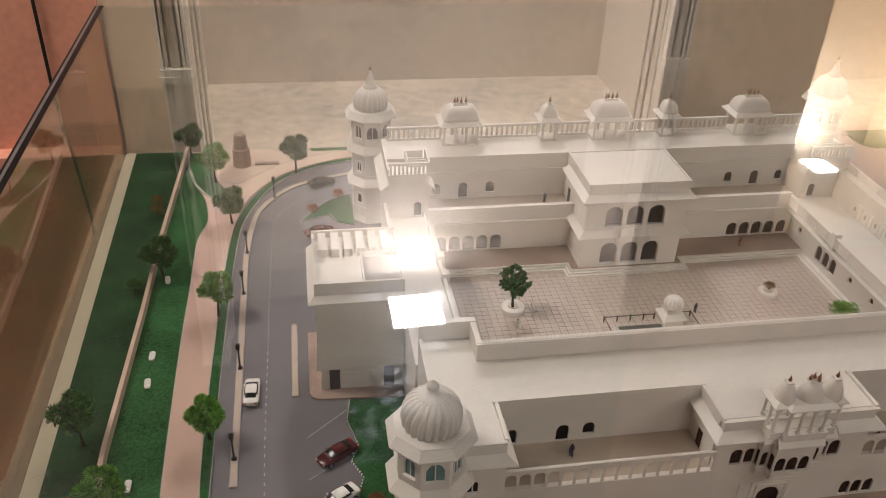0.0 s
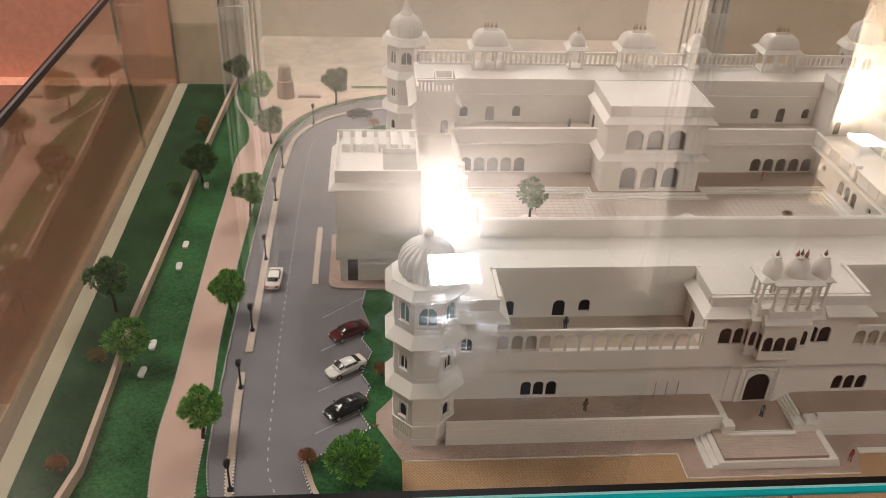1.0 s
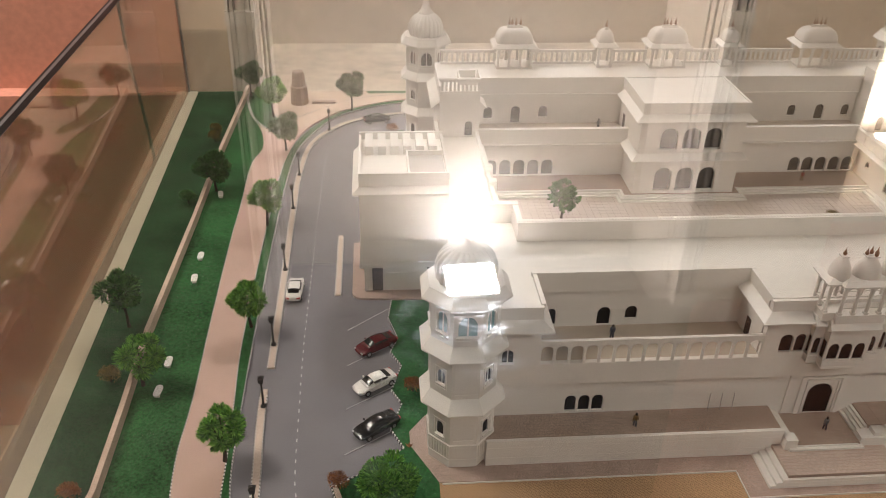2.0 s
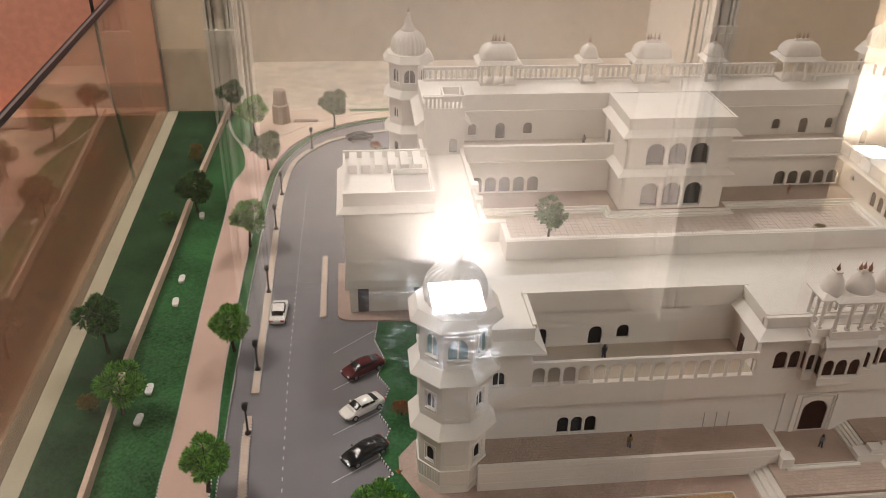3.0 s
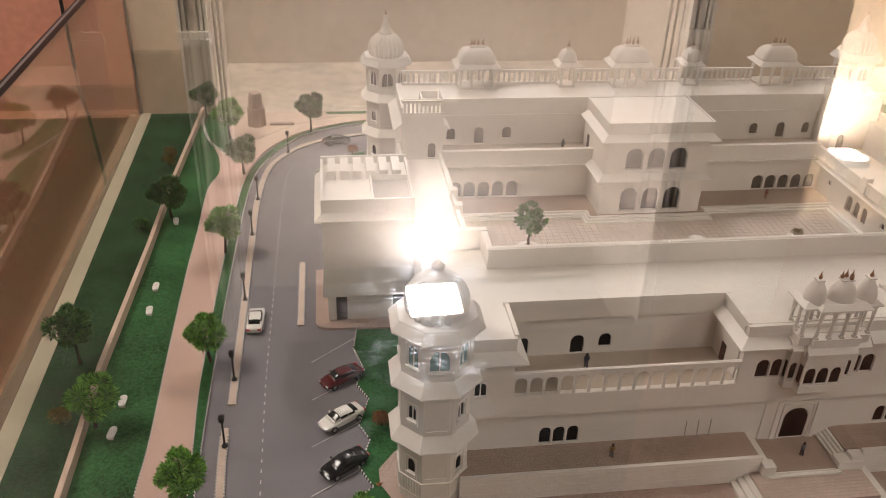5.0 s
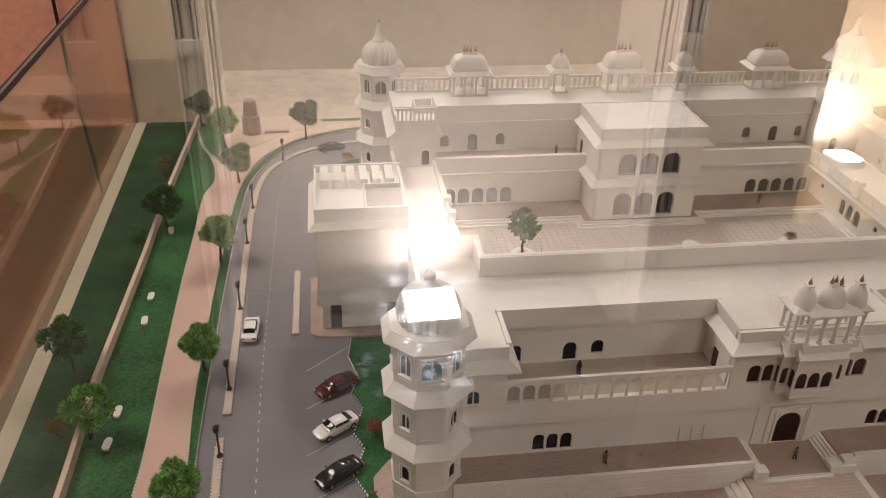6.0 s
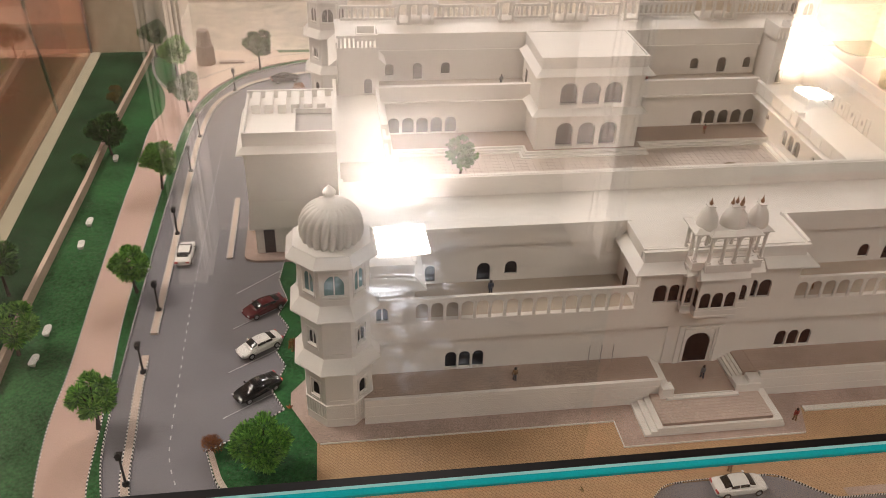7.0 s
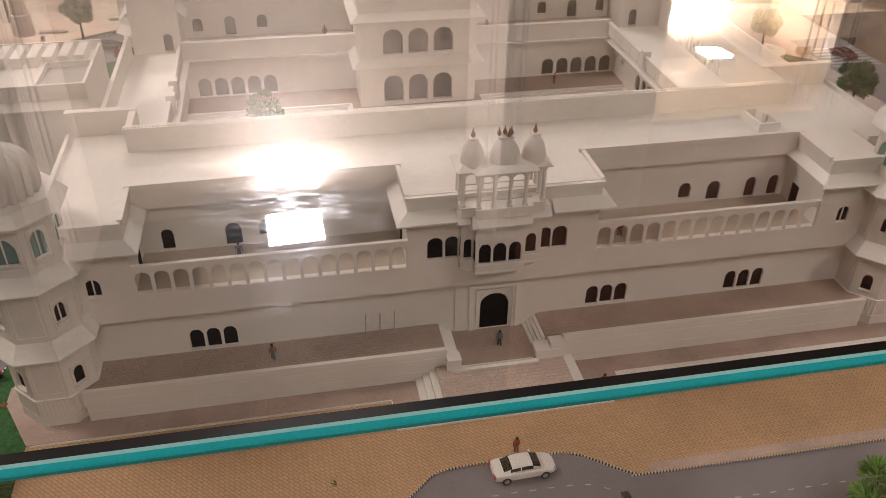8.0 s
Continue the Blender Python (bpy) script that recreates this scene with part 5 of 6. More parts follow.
# ---- the side wings ----
for x0, x1, xo, inner, lab in ((-8.0, -2.6, -8.4, -2.6, "white west wing with a sunken terrace"), (50.2, 57.2, 57.2, 50.2, "white east wing with arched windows to the courtyard")):
    wing = thing("side_wing", (x0 + x1) / 2, 30, 0, lab, "palace wing", "side wings")
    if inner < 0:
        part("terrace", boxes((x0, x1, 13.9, 46.2, 8.2, 8.7)), ROOF, wing, "white terrace floor")
        part("outer_wall", boxes((xo, xo + 0.4, 13.9, 46.2, 0, 11.0)), WHITE, wing)
        part("court_side_wall", boxes((-3.0, -2.6, 13.9, 46.2, 0, 8.2)), WHITE, wing)
        part("parapet", boxes((-3.0, -2.6, 13.9, 46.2, 8.2, 9.5)), TRIM, wing)
        part("parapet_ledge", boxes((-2.6, -1.9, 13.9, 46.2, 7.6, 7.85)), TRIM, wing)
        for y in (30.6, 34.4):
            part("parapet_pier", boxes((-3.1, -2.2, y, y + 1.0, 8.0, 10.0)), TRIM, wing)
    else:
        wins = [(46.2 - y, 1.3, a, b) for y, a, b in ((38.2, 3.5, 5.6), (36.5, 3.5, 5.6), (34.8, 3.5, 5.6))]
        sq = [(46.2 - y, 0.8, 4.7, 5.5) for y in (43.4, 30.9, 26.2)]
        bm = bmesh.new()
        arch_wall(bm, (50.2, 46.2), S_WAY, 32.3, 2.0, 8.2, 0.5, wins + sq)
        part("court_side_wall", bm, WHITE, wing)
        for c, w, a, b in wins + sq:
            window(wing, (50.2, 46.2), S_WAY, c, w, a, b, DARK if w < 1 else GREY_PANE, deep=0.25)
        part("terrace", boxes((48.9, 55.4, 13.9, 46.2, 8.2, 8.7)), ROOF, wing, "white terrace floor")
        bm = bmesh.new()
        eave(bm, (50.2, 46.2), S_WAY, 0, 32.3, 1.75, 8.2, 7.55)
        part("gallery_eave", bm, TRIM, wing)
        part("parapet", boxes((48.6, 48.85, 13.9, 45.3, 8.2, 9.6)), TRIM, wing)
        part("parapet_rail", boxes((48.45, 48.95, 13.9, 45.3, 9.6, 9.8)), TRIM, wing)
        part("parapet_pier", boxes((48.3, 49.2, 33.6, 34.5, 8.2, 10.3)), TRIM, wing)
        for i in range(12):
            y = 15.5 + 2.5 * i
            part("parapet_post", boxes((48.52, 48.6, y, y + 0.22, 8.2, 9.6)), TRIM, wing)
        part("outer_wall", boxes((55.5, 57.0, 13.9, 46.1, 0, 12.8)), WHITE, wing)
        part("outer_rail", boxes((56.7, 57.0, 13.9, 46.1, 12.8, 13.9)), TRIM, wing)
        for i in range(13):
            y = 15.0 + 2.4 * i
            part("rail_post", boxes((56.62, 56.7, y, y + 0.2, 12.8, 13.8)), TRIM, wing)
        at = along((55.5, 46.1), S_WAY)
        for y in (39.6, 37.2, 34.9, 32.5, 30.2):
            bm = bmesh.new()
            for u0, u1, a, b in ((-0.5, -0.36, 8.7, 10.6), (0.36, 0.5, 8.7, 10.6), (-0.5, 0.5, 10.6, 10.76)):
                box(bm, 55.36, 55.5, y + u0, y + u1, a, b)
            part("door_frame", bm, TRIM, wing)
            part("small_window", boxes((55.46, 55.5, y + 0.9, y + 1.3, 9.5, 10.1)), PIT, wing, "small grey window")
        part("court_step", boxes((49.2, 50.2, 13.9, 41.2, 2.05, 2.4)), TRIM, wing)
        part("court_step", boxes((49.6, 50.2, 13.9, 41.2, 2.4, 2.65)), TRIM, wing)
for x0, x1, dx in ((-7.7, -2.5, -3.9), (50.5, 56.5, 52)):
    blk = thing("corner_block", (x0 + x1) / 2, 48, 0, "white corner block with a balustraded roof terrace", "palace wing", "corner blocks")
    bm = bmesh.new()
    arch_wall(bm, (x0, 46.2), E_WAY, x1 - x0, 0, 14.8, 0.5, [(dx - x0, 1.0, 8.9, 10.9)])
    part("front_wall", bm, WHITE, blk)
    window(blk, (x0, 46.2), E_WAY, dx - x0, 1.0, 8.9, 10.9, GREY_PANE, name="door")
    part("side_wall", boxes((x0, x0 + 0.4, 46.7, 55.8, 0, 14.8)), WHITE, blk)
    part("side_wall", boxes((x1 - 0.4, x1, 46.7, 50.2, 0, 14.8)), WHITE, blk)
    part("roof", boxes((x0, x1, 46.5, 50.3, 14.4, 14.82)), ROOF, blk)
    part("balustrade_rail", boxes((x0, x1, 46.15, 46.45, 14.8, 15.0), (x0, x1, 46.15, 46.45, 16.25, 16.6)), TRIM, blk)
    xi = x1 if dx < 0 else x0
    part("side_parapet", boxes((xi - 0.12, xi + 0.12, 46.46, 50.4, 14.8, 16.65)), TRIM, blk)
    xw = x0 if dx < 0 else x1
    part("side_parapet", boxes((xw - 0.1, xw + 0.1, 46.46, 55.4, 14.8, 15.6)), TRIM, blk)
    bm = bmesh.new()
    if dx < 0:
        eave(bm, (xw, 55.8), S_WAY, 0, 9.6, 1.1, 13.6, 12.7)
    else:
        eave(bm, (xw, 46.2), N_WAY, 0, 9.6, 1.1, 13.6, 12.7)
    part("outer_eave", bm, TRIM, blk)
    bm = bmesh.new()
    k = x0 + 0.3
    while k < x1:
        box(bm, k - 0.13, k + 0.13, 46.2, 46.4, 15.0, 16.25)
        k += 0.52
    part("balusters", bm, TRIM, blk)
    bm = bmesh.new()
    eave(bm, (x1, 46.2), N_WAY, 0, 3.2, 0.9, 13.5, 12.7)
    part("eave", bm, TRIM, blk)
    part("stair_box", boxes((x0 + 2.5, x1 - 0.3, 47.6, 47.8, 15.3, 16.3), (x0 + 2.5, x0 + 2.7, 47.8, 50.6, 15.3, 16.3), (x0 + 2.7, x1 - 0.3, 50.4, 50.6, 15.3, 16.3)), TRIM, blk)

# ---- rooftop kiosks on the north range ----
def roof_kiosk(cx, w, d, top, finials):
    """An open pillared kiosk under a curved roof."""
    cy = 55.0
    t = thing("roof_kiosk", cx, cy, 15.35, "white pillared roof kiosk with a curved roof and copper finials", "kiosk", "north roof kiosks")
    y0, y1 = cy - d / 2, cy + d / 2
    part("base", boxes((cx - w / 2, cx + w / 2, y0, y1, 15.35, 15.65)), TRIM, t)
    n = 4 if w > 4 else 2
    for i in range(n):
        x = cx - w / 2 + 0.2 + (w - 0.4) * i / (n - 1)
        for y in (y0 + 0.2, y1 - 0.2):
            part("pillar", boxes((x - 0.19, x + 0.19, y - 0.19, y + 0.19, 15.65, 15.85), (x - 0.14, x + 0.14, y - 0.14, y + 0.14, 15.85, 18.2), (x - 0.19, x + 0.19, y - 0.19, y + 0.19, 18.2, 18.35)), TRIM, t)
    bm = bmesh.new()
    step = (w - 0.4) / (n - 1)
    for y in (y0 + 0.12, y1 - 0.28):
        arch_wall(bm, (cx - w / 2 + 0.1, y), E_WAY, w - 0.2, 17.3, 18.35, 0.16, [(0.1 + step * (i + 0.5), step - 0.36, 17.3, 18.1) for i in range(n - 1)])
    for x in (cx - w / 2 + 0.28, cx + w / 2 - 0.12):
        arch_wall(bm, (x, y0 + 0.1), N_WAY, d - 0.2, 17.3, 18.35, 0.16, [(d / 2 - 0.1, d - 1.0, 17.3, 18.1)])
    part("arches", bm, TRIM, t)
    bm = bmesh.new()
    e = 0.56
    lo = [(cx - w / 2 - e, y0 - e), (cx + w / 2 + e, y0 - e), (cx + w / 2 + e, y1 + e), (cx - w / 2 - e, y1 + e)]
    hi = [(cx - w / 2, y0), (cx + w / 2, y0), (cx + w / 2, y1), (cx - w / 2, y1)]
    solid(bm, [(*p, 18.2) for p in lo], [(*p, 18.3) for p in lo])
    solid(bm, [(*p, 18.3) for p in lo], [(*p, 18.75) for p in hi])
    part("eave", bm, TRIM, t)
    bm = bmesh.new()
    rings = []
    h = top - 18.75
    flat = 0.36 if w > 4 else 0.12
    for i in range(11):
        a = math.pi / 2 * i / 10
        c = math.cos(a) ** 0.75
        sx, sy = flat + (1 - flat) * c, 0.2 + 0.8 * c
        ring = []
        for j in range(32):
            b = 2 * math.pi * (j + 0.5) / 32
            cxx, cyy = math.cos(b), math.sin(b)
            q = 1 / max(abs(cxx) ** 9 + abs(cyy) ** 9, 1e-6) ** (1 / 9)
            ring.append(bm.verts.new((cx + (w / 2 - 0.02) * sx * cxx * q, cy + (d / 2 - 0.02) * sy * cyy * q, 18.75 + h * math.sin(a))))
        rings.append(ring)
    for a, b in zip(rings, rings[1:]):
        for j in range(32):
            bm.faces.new((a[j], a[(j + 1) % 32], b[(j + 1) % 32], b[j]))
    bm.faces.new(rings[-1])
    bm.faces.new(rings[0][::-1])
    part("curved_roof", bm, WHITE, t, smooth=True)
    rw = w * 0.21 if w > 4 else 0.3
    part("ridge", boxes((cx - rw, cx + rw, cy - 0.34, cy + 0.34, top - 0.12, top + 0.12), (cx - rw + 0.12, cx + rw - 0.12, cy - 0.24, cy + 0.24, top + 0.12, top + 0.3)), TRIM, t)
    for x, y in finials:
        bm = bmesh.new()
        lathe(bm, cx + x, cy + y, [(0.13, top + 0.3), (0.22, top + 0.46), (0.2, top + 0.6), (0.1, top + 0.74), (0.13, top + 0.84), (0.06, top + 0.95), (0.02, top + 1.3)], 10)
        part("finial", bm, BRASS, t, "copper finial", smooth=True)


for cx, w in NORTH_KIOSKS[:3]:
    roof_kiosk(cx, w, 3.3, 20.6, ((-0.75, 0.0), (0.1, -0.12), (0.75, 0.0), (-0.35, 0.14)))
for cx, w in NORTH_KIOSKS[3:]:
    roof_kiosk(cx, w, 2.4, 20.3, ((0.0, 0.0),))

# ---- the annexe ----
annexe = thing("annexe", -12.8, 27, 0, "plain white flat-roofed annexe with roof slabs and a sunken court", "building")
AX0, AX1, AY0, AY1 = -17.8, -8.42, 23.0, 33.3
part("upper_block", boxes((AX0, AX1, AY0, AY1, 6.6, 14.3)), WHITE, annexe)
part("ground_floor", boxes((AX0 + 0.3, AX1, AY0 + 0.5, AY1, 0.15, 6.6)), WHITE, annexe)
part("roof", boxes((AX0 + 0.3, AX1, AY0 + 0.3, AY1 - 0.3, 14.3, 14.36)), ROOF, annexe)
part("roof_rim", boxes((AX0, AX1, AY0, AY0 + 0.25, 14.3, 14.95), (AX0, AX1, AY1 - 0.25, AY1, 14.3, 15.2), (AX0, AX0 + 0.25, AY0 + 0.25, AY1 - 0.25, 14.3, 14.95), (AX1 - 0.25, AX1, AY0 + 0.25, AY1 - 0.25, 14.3, 14.95)), TRIM, annexe)
part("roof_recess", boxes((-12.5, AX1 - 0.3, AY0 + 0.3, 28.5, 14.36, 14.4)), PIT, annexe, "grey sunken roof court")
part("recess_rim", boxes((-12.7, -12.5, AY0 + 0.3, 28.7, 14.36, 14.95), (-12.5, AX1 - 0.3, 28.5, 28.7, 14.36, 14.95)), TRIM, annexe)
for i in range(6):
    x = AX0 + 0.7 + i * 1.38
    part("roof_slab", boxes((x, x + 0.86, 28.85, 32.4, 14.37, 15.35)), TRIM, annexe)
bm = bmesh.new()
eave(bm, (AX0, AY0), E_WAY, 0, AX1 - AX0, 0.7, 13.5, 12.9, m0=0.7)
eave(bm, (AX0, AY1), S_WAY, 0, AY1 - AY0, 0.7, 13.5, 12.9, m1=0.7)
part("eave", bm, TRIM, annexe)
bm = bmesh.new()
eave(bm, (AX0, AY0), E_WAY, 0, AX1 - AX0, 0.4, 7.0, 3.9, m0=0.2)
part("canopy", bm, TRIM, annexe)
for x in (-16.05, -10.0):
    part("door", boxes((x - 0.58, x + 0.58, AY0 + 0.4, AY0 + 0.52, 0.3, 3.2)), GREY_PANE, annexe, "dark grey door")
bm = bmesh.new()
k = AX0 + 0.5
while k < AX1:
    if min(abs(k + 16.05), abs(k + 10.0)) > 0.75:
        box(bm, k - 0.07, k + 0.07, AY0 + 0.36, AY0 + 0.5, 0.2, 2.6)
    k += 0.5
part("pilasters", bm, TRIM, annexe)
bm = bmesh.new()
slab(bm, [(-18.9, 34), (-18.9, 23.1), (-18.7, 22.5), (-18.1, 22.1), (-17.3, 21.95), (-8.5, 21.5), (-8.5, 34)], -0.3, 0.25)
setting("annexe_apron", bm, PAVER, "pink-brown paved apron round the annexe", "pavement")

# ---- trees and shrubs ----
def leaf_blades(bm, centre, radius, count, size, rng, out=(0, 0, 0.5), long=2.9):
    """A tuft of pointed leaf blades that fan out from one twig, uneven and with gaps."""
    c, lead = Vector(centre), Vector(out)
    for _ in range(count):
        d = (Vector((rng.gauss(0, 1), rng.gauss(0, 1), rng.gauss(0, 1))).normalized() + lead * 0.9).normalized()
        p = c + d * radius * (0.2 + 0.8 * rng.random() ** 0.5)
        way = (d + Vector((rng.uniform(-0.45, 0.45), rng.uniform(-0.45, 0.45), rng.uniform(-0.4, 0.4)))).normalized()
        side = way.orthogonal().normalized()
        side = (Matrix.Rotation(rng.uniform(0, 6.28), 3, way) @ side)
        n = way.cross(side)
        l, w = size * long * rng.uniform(0.6, 1.2), size * rng.uniform(0.32, 0.52)
        v = [bm.verts.new(q) for q in (p - way * l * 0.3, p + side * w + n * w * 0.3, p + way * l * 0.7, p - side * w + n * w * 0.3)]
        bm.faces.new((v[0], v[1], v[2]))
        bm.faces.new((v[0], v[2], v[3]))


def brush(bm, centre, radius, count, rng, lead, length, width):
    """One bushy sprig: long narrow blades that all spring from its heart and stop at a rough shell."""
    c = Vector(centre)
    for _ in range(count):
        d = (Vector((rng.gauss(0, 1), rng.gauss(0, 1), rng.gauss(0, 0.8))).normalized() + lead).normalized()
        way = (d + Vector((rng.uniform(-0.22, 0.22), rng.uniform(-0.22, 0.22), rng.uniform(-0.1, 0.3)))).normalized()
        l, w = length * rng.uniform(0.65, 1.15), width * rng.uniform(0.7, 1.3)
        tip = c + d * radius * rng.uniform(0.72, 1.1)
        foot = tip - way * l
        side = Matrix.Rotation(rng.uniform(0, 6.28), 3, way) @ way.orthogonal().normalized()
        mid = foot.lerp(tip, 0.62) + way.cross(side) * w * 0.4
        v = [bm.verts.new(q) for q in (foot, mid + side * w, tip, mid - side * w)]
        bm.faces.new((v[0], v[1], v[2]))
        bm.faces.new((v[0], v[2], v[3]))


def tree(x, y, z, height, spread, leaf, seed, clumps=9, blades=230, bare=0.38, label="bright green model tree beside the road", size=0.078, length=0.86):
    """A tapered trunk that forks into limbs, each ending in a bushy sprig of leaf blades."""
    rng = random.Random(seed)
    t = thing("tree", x, y, z, label, "tree", "model trees")
    lean = Vector((rng.uniform(-0.25, 0.25), rng.uniform(-0.25, 0.25), 0))
    fork = Vector((x, y, z + height * bare)) + lean
    bm = bmesh.new()
    pts = [Vector((x, y, z)), Vector((x, y, z)).lerp(fork, 0.5) + Vector((rng.uniform(-0.1, 0.1), rng.uniform(-0.1, 0.1), 0)), fork]
    rs = [0.21, 0.15, 0.12]
    for k in range(2):
        d = (pts[k + 1] - pts[k]).normalized()
        u = d.orthogonal().normalized()
        v = d.cross(u)
        ring = [u * math.cos(i * math.pi / 4) + v * math.sin(i * math.pi / 4) for i in range(8)]
        solid(bm, [pts[k] + c * rs[k] for c in ring], [pts[k + 1] + c * rs[k + 1] for c in ring])
    part("trunk", bm, BARK, t)
    crown, limbs = bmesh.new(), bmesh.new()
    mid = z + height * (0.5 + bare * 0.42)
    half = height * (1 - bare * 0.84) * 0.5
    for k in range(clumps):
        h = (k + 0.5) / clumps
        up = 2 * h - 1
        a = k * 2.4 + rng.uniform(-0.35, 0.35)
        flat = math.sqrt(max(0.0, 1 - up * up * 0.8))
        rad = spread * 0.62 * flat * rng.uniform(0.8, 1.05)
        c = Vector((x + lean.x + rad * math.cos(a), y + lean.y + rad * math.sin(a), mid + half * 0.55 * up + rng.uniform(-0.12, 0.12)))
        mid_limb = fork.lerp(c, 0.5) + Vector((0, 0, -0.12))
        rod(limbs, fork, mid_limb, 0.065, 5)
        rod(limbs, mid_limb, c, 0.045, 5)
        lead = Vector((math.cos(a) * 0.5 * flat, math.sin(a) * 0.5 * flat, 0.25 + 0.5 * up))
        brush(crown, c, spread * rng.uniform(0.44, 0.56), blades, rng, lead, length, size)
    part("limbs", limbs, BARK, t)
    part("crown", crown, leaf, t)
    return t


def shrub(x, y, z, r, leaf, seed, label):
    rng = random.Random(seed)
    t = thing("shrub", x, y, z, label, "shrub", "model shrubs")
    bm = bmesh.new()
    rod(bm, (x, y, z), (x, y, z + r * 0.7), 0.08, 6)
    part("stem", bm, BARK, t)
    bm = bmesh.new()
    for k in range(5):
        a = k * 1.3
        leaf_blades(bm, (x + r * 0.4 * math.cos(a), y + r * 0.4 * math.sin(a), z + r * (0.7 + 0.12 * k)), r * 0.58, 230, r * 0.09, rng, long=2.2)
    part("foliage", bm, leaf, t)


GREEN, DUSK = "bright green model tree with spiky leaves beside the path", "dark green model tree standing on the outer lawn"
tree(-41.9, 18.0, 0.2, 6.6, 2.35, LEAF_DARK, 1, label=DUSK, bare=0.46, clumps=8)
tree(-38.4, 8.6, 0.16, 5.4, 2.3, LEAF, 2, bare=0.3)
tree(-37.6, 48.6, 0.16, 5.8, 2.5, LEAF_DARK, 3, label=DUSK, bare=0.3)
tree(-29.3, 17.4, 0.2, 5.6, 2.1, LEAF, 4, label=GREEN)
tree(-29.3, -1.7, 0.2, 5.7, 2.15, LEAF, 5, label=GREEN)
tree(-29.8, 38.8, 0.2, 6.2, 2.3, LEAF, 6, label=GREEN)
tree(-29.3, 61.4, 0.2, 6.0, 2.5, LEAF_DARK, 7, label=GREEN)
tree(-32.4, 74.6, 0.2, 6.4, 2.5, LEAF, 8, label="pale green model tree on the rear plaza")
tree(-37.0, 83.6, 0.2, 6.4, 2.3, LEAF_DARK, 9, label=DUSK)
tree(-19.8, 77.0, 0.2, 6.8, 2.5, LEAF_DARK, 10, label="round dark green model tree at the road bend")
tree(-15.5, -7.6, 0.15, 4.8, 2.35, LEAF, 11, bare=0.25, clumps=13, length=0.6, size=0.09, label="lush bright green model tree on the corner lawn")
tree(77.0, 34.2, 0.6, 6.4, 2.5, LEAF_DARK, 12, label="dark green model tree in a round planter")
tree(77.0, 55.8, 0.6, 6.0, 2.2, LEAF_DARK, 13, label="slender model tree in a round planter")
shrub(81.4, 52.4, 0.2, 1.2, LEAF_RED, 32, "small rust red model shrub on the plaza lawn")
tree(24.5, -21.0, 0.0, 3.9, 1.3, LEAF, 15, clumps=7, bare=0.3, label="bright green model tree at the front road")
tree(43.0, -21.6, 0.16, 4.2, 2.4, LEAF, 14, bare=0.25, label="bright green model tree across the front road")
shrub(-41.5, 9.2, 0.2, 1.1, LEAF_OLIVE, 21, "small olive yellow model shrub on the outer lawn")
shrub(-40.5, 67.8, 0.2, 1.1, LEAF_OLIVE, 22, "small olive model shrub beside the boundary wall")
shrub(-40.3, 64.9, 0.2, 1.1, LEAF_OLIVE, 23, "small dark model shrub beside the boundary wall")
shrub(-40.7, 45.1, 0.2, 1.2, LEAF_DARK, 24, "small dark model shrub beside the boundary wall")
shrub(-41.0, -5.3, 0.2, 1.0, LEAF_RED, 25, "small rust red model shrub on the outer lawn")
shrub(-19.6, -5.3, 0.2, 1.0, LEAF_RED, 26, "small rust red model shrub at the kerb")
shrub(-12.9, 6.4, 0.15, 1.0, LEAF_RED, 27, "small rust red model shrub behind the tower")
shrub(-12.3, -12.3, 0.15, 1.0, LEAF_RED, 28, "small rust red model shrub at the front corner")
shrub(-13.4, 67.6, 0.15, 1.0, LEAF_RED, 29, "small rust red model shrub behind the annexe")
shrub(-17.4, 63.2, 0.15, 1.0, LEAF_RED, 31, "small rust red model shrub behind the annexe")
shrub(47.0, 26.4, 2.2, 1.8, LEAF, 30, "small green shrub in the courtyard")

# ---- lamps and benches ----
def street_lamp(x, y, z=0.2, high=2.85):
    t = thing("street_lamp", x, y, z, "black model street lamp with a square lantern", "street lamp", "street lamps")
    bm = bmesh.new()
    lathe(bm, x, y, [(0.3, z), (0.28, z + 0.18), (0.14, z + 0.3)], 10)
    part("foot", bm, IRON, t)
    bm = bmesh.new()
    lathe(bm, x, y, [(0.11, z + 0.3), (0.09, z + high)], 8)
    part("pole", bm, IRON, t)
    bm = bmesh.new()
    solid(bm, [(x - 0.2, y - 0.2, z + high), (x + 0.2, y - 0.2, z + high), (x + 0.2, y + 0.2, z + high), (x - 0.2, y + 0.2, z + high)],
          [(x - 0.25, y - 0.25, z + high + 0.5), (x + 0.25, y - 0.25, z + high + 0.5), (x + 0.25, y + 0.25, z + high + 0.5), (x - 0.25, y + 0.25, z + high + 0.5)])
    part("lantern", bm, IRON, t)
    bm = bmesh.new()
    solid(bm, [(x - 0.29, y - 0.29, z + high + 0.5), (x + 0.29, y - 0.29, z + high + 0.5), (x + 0.29, y + 0.29, z + high + 0.5), (x - 0.29, y + 0.29, z + high + 0.5)],
          [(x - 0.12, y - 0.12, z + high + 0.7), (x + 0.12, y - 0.12, z + high + 0.7), (x + 0.12, y + 0.12, z + high + 0.7), (x - 0.12, y + 0.12, z + high + 0.7)])
    part("cap", bm, IRON, t)


for x, y in ((-26.7, 14.2), (-26.75, 5.0), (-26.7, 28.3), (-26.9, 43.2), (-26.8, 53.1), (-23.2, 68.9), (-26.0, -8.0)):
    street_lamp(x, y)
street_lamp(26.6, -19.1, 0.0, 2.9)
street_lamp(16.6, -18.9, 0.0, 2.9)


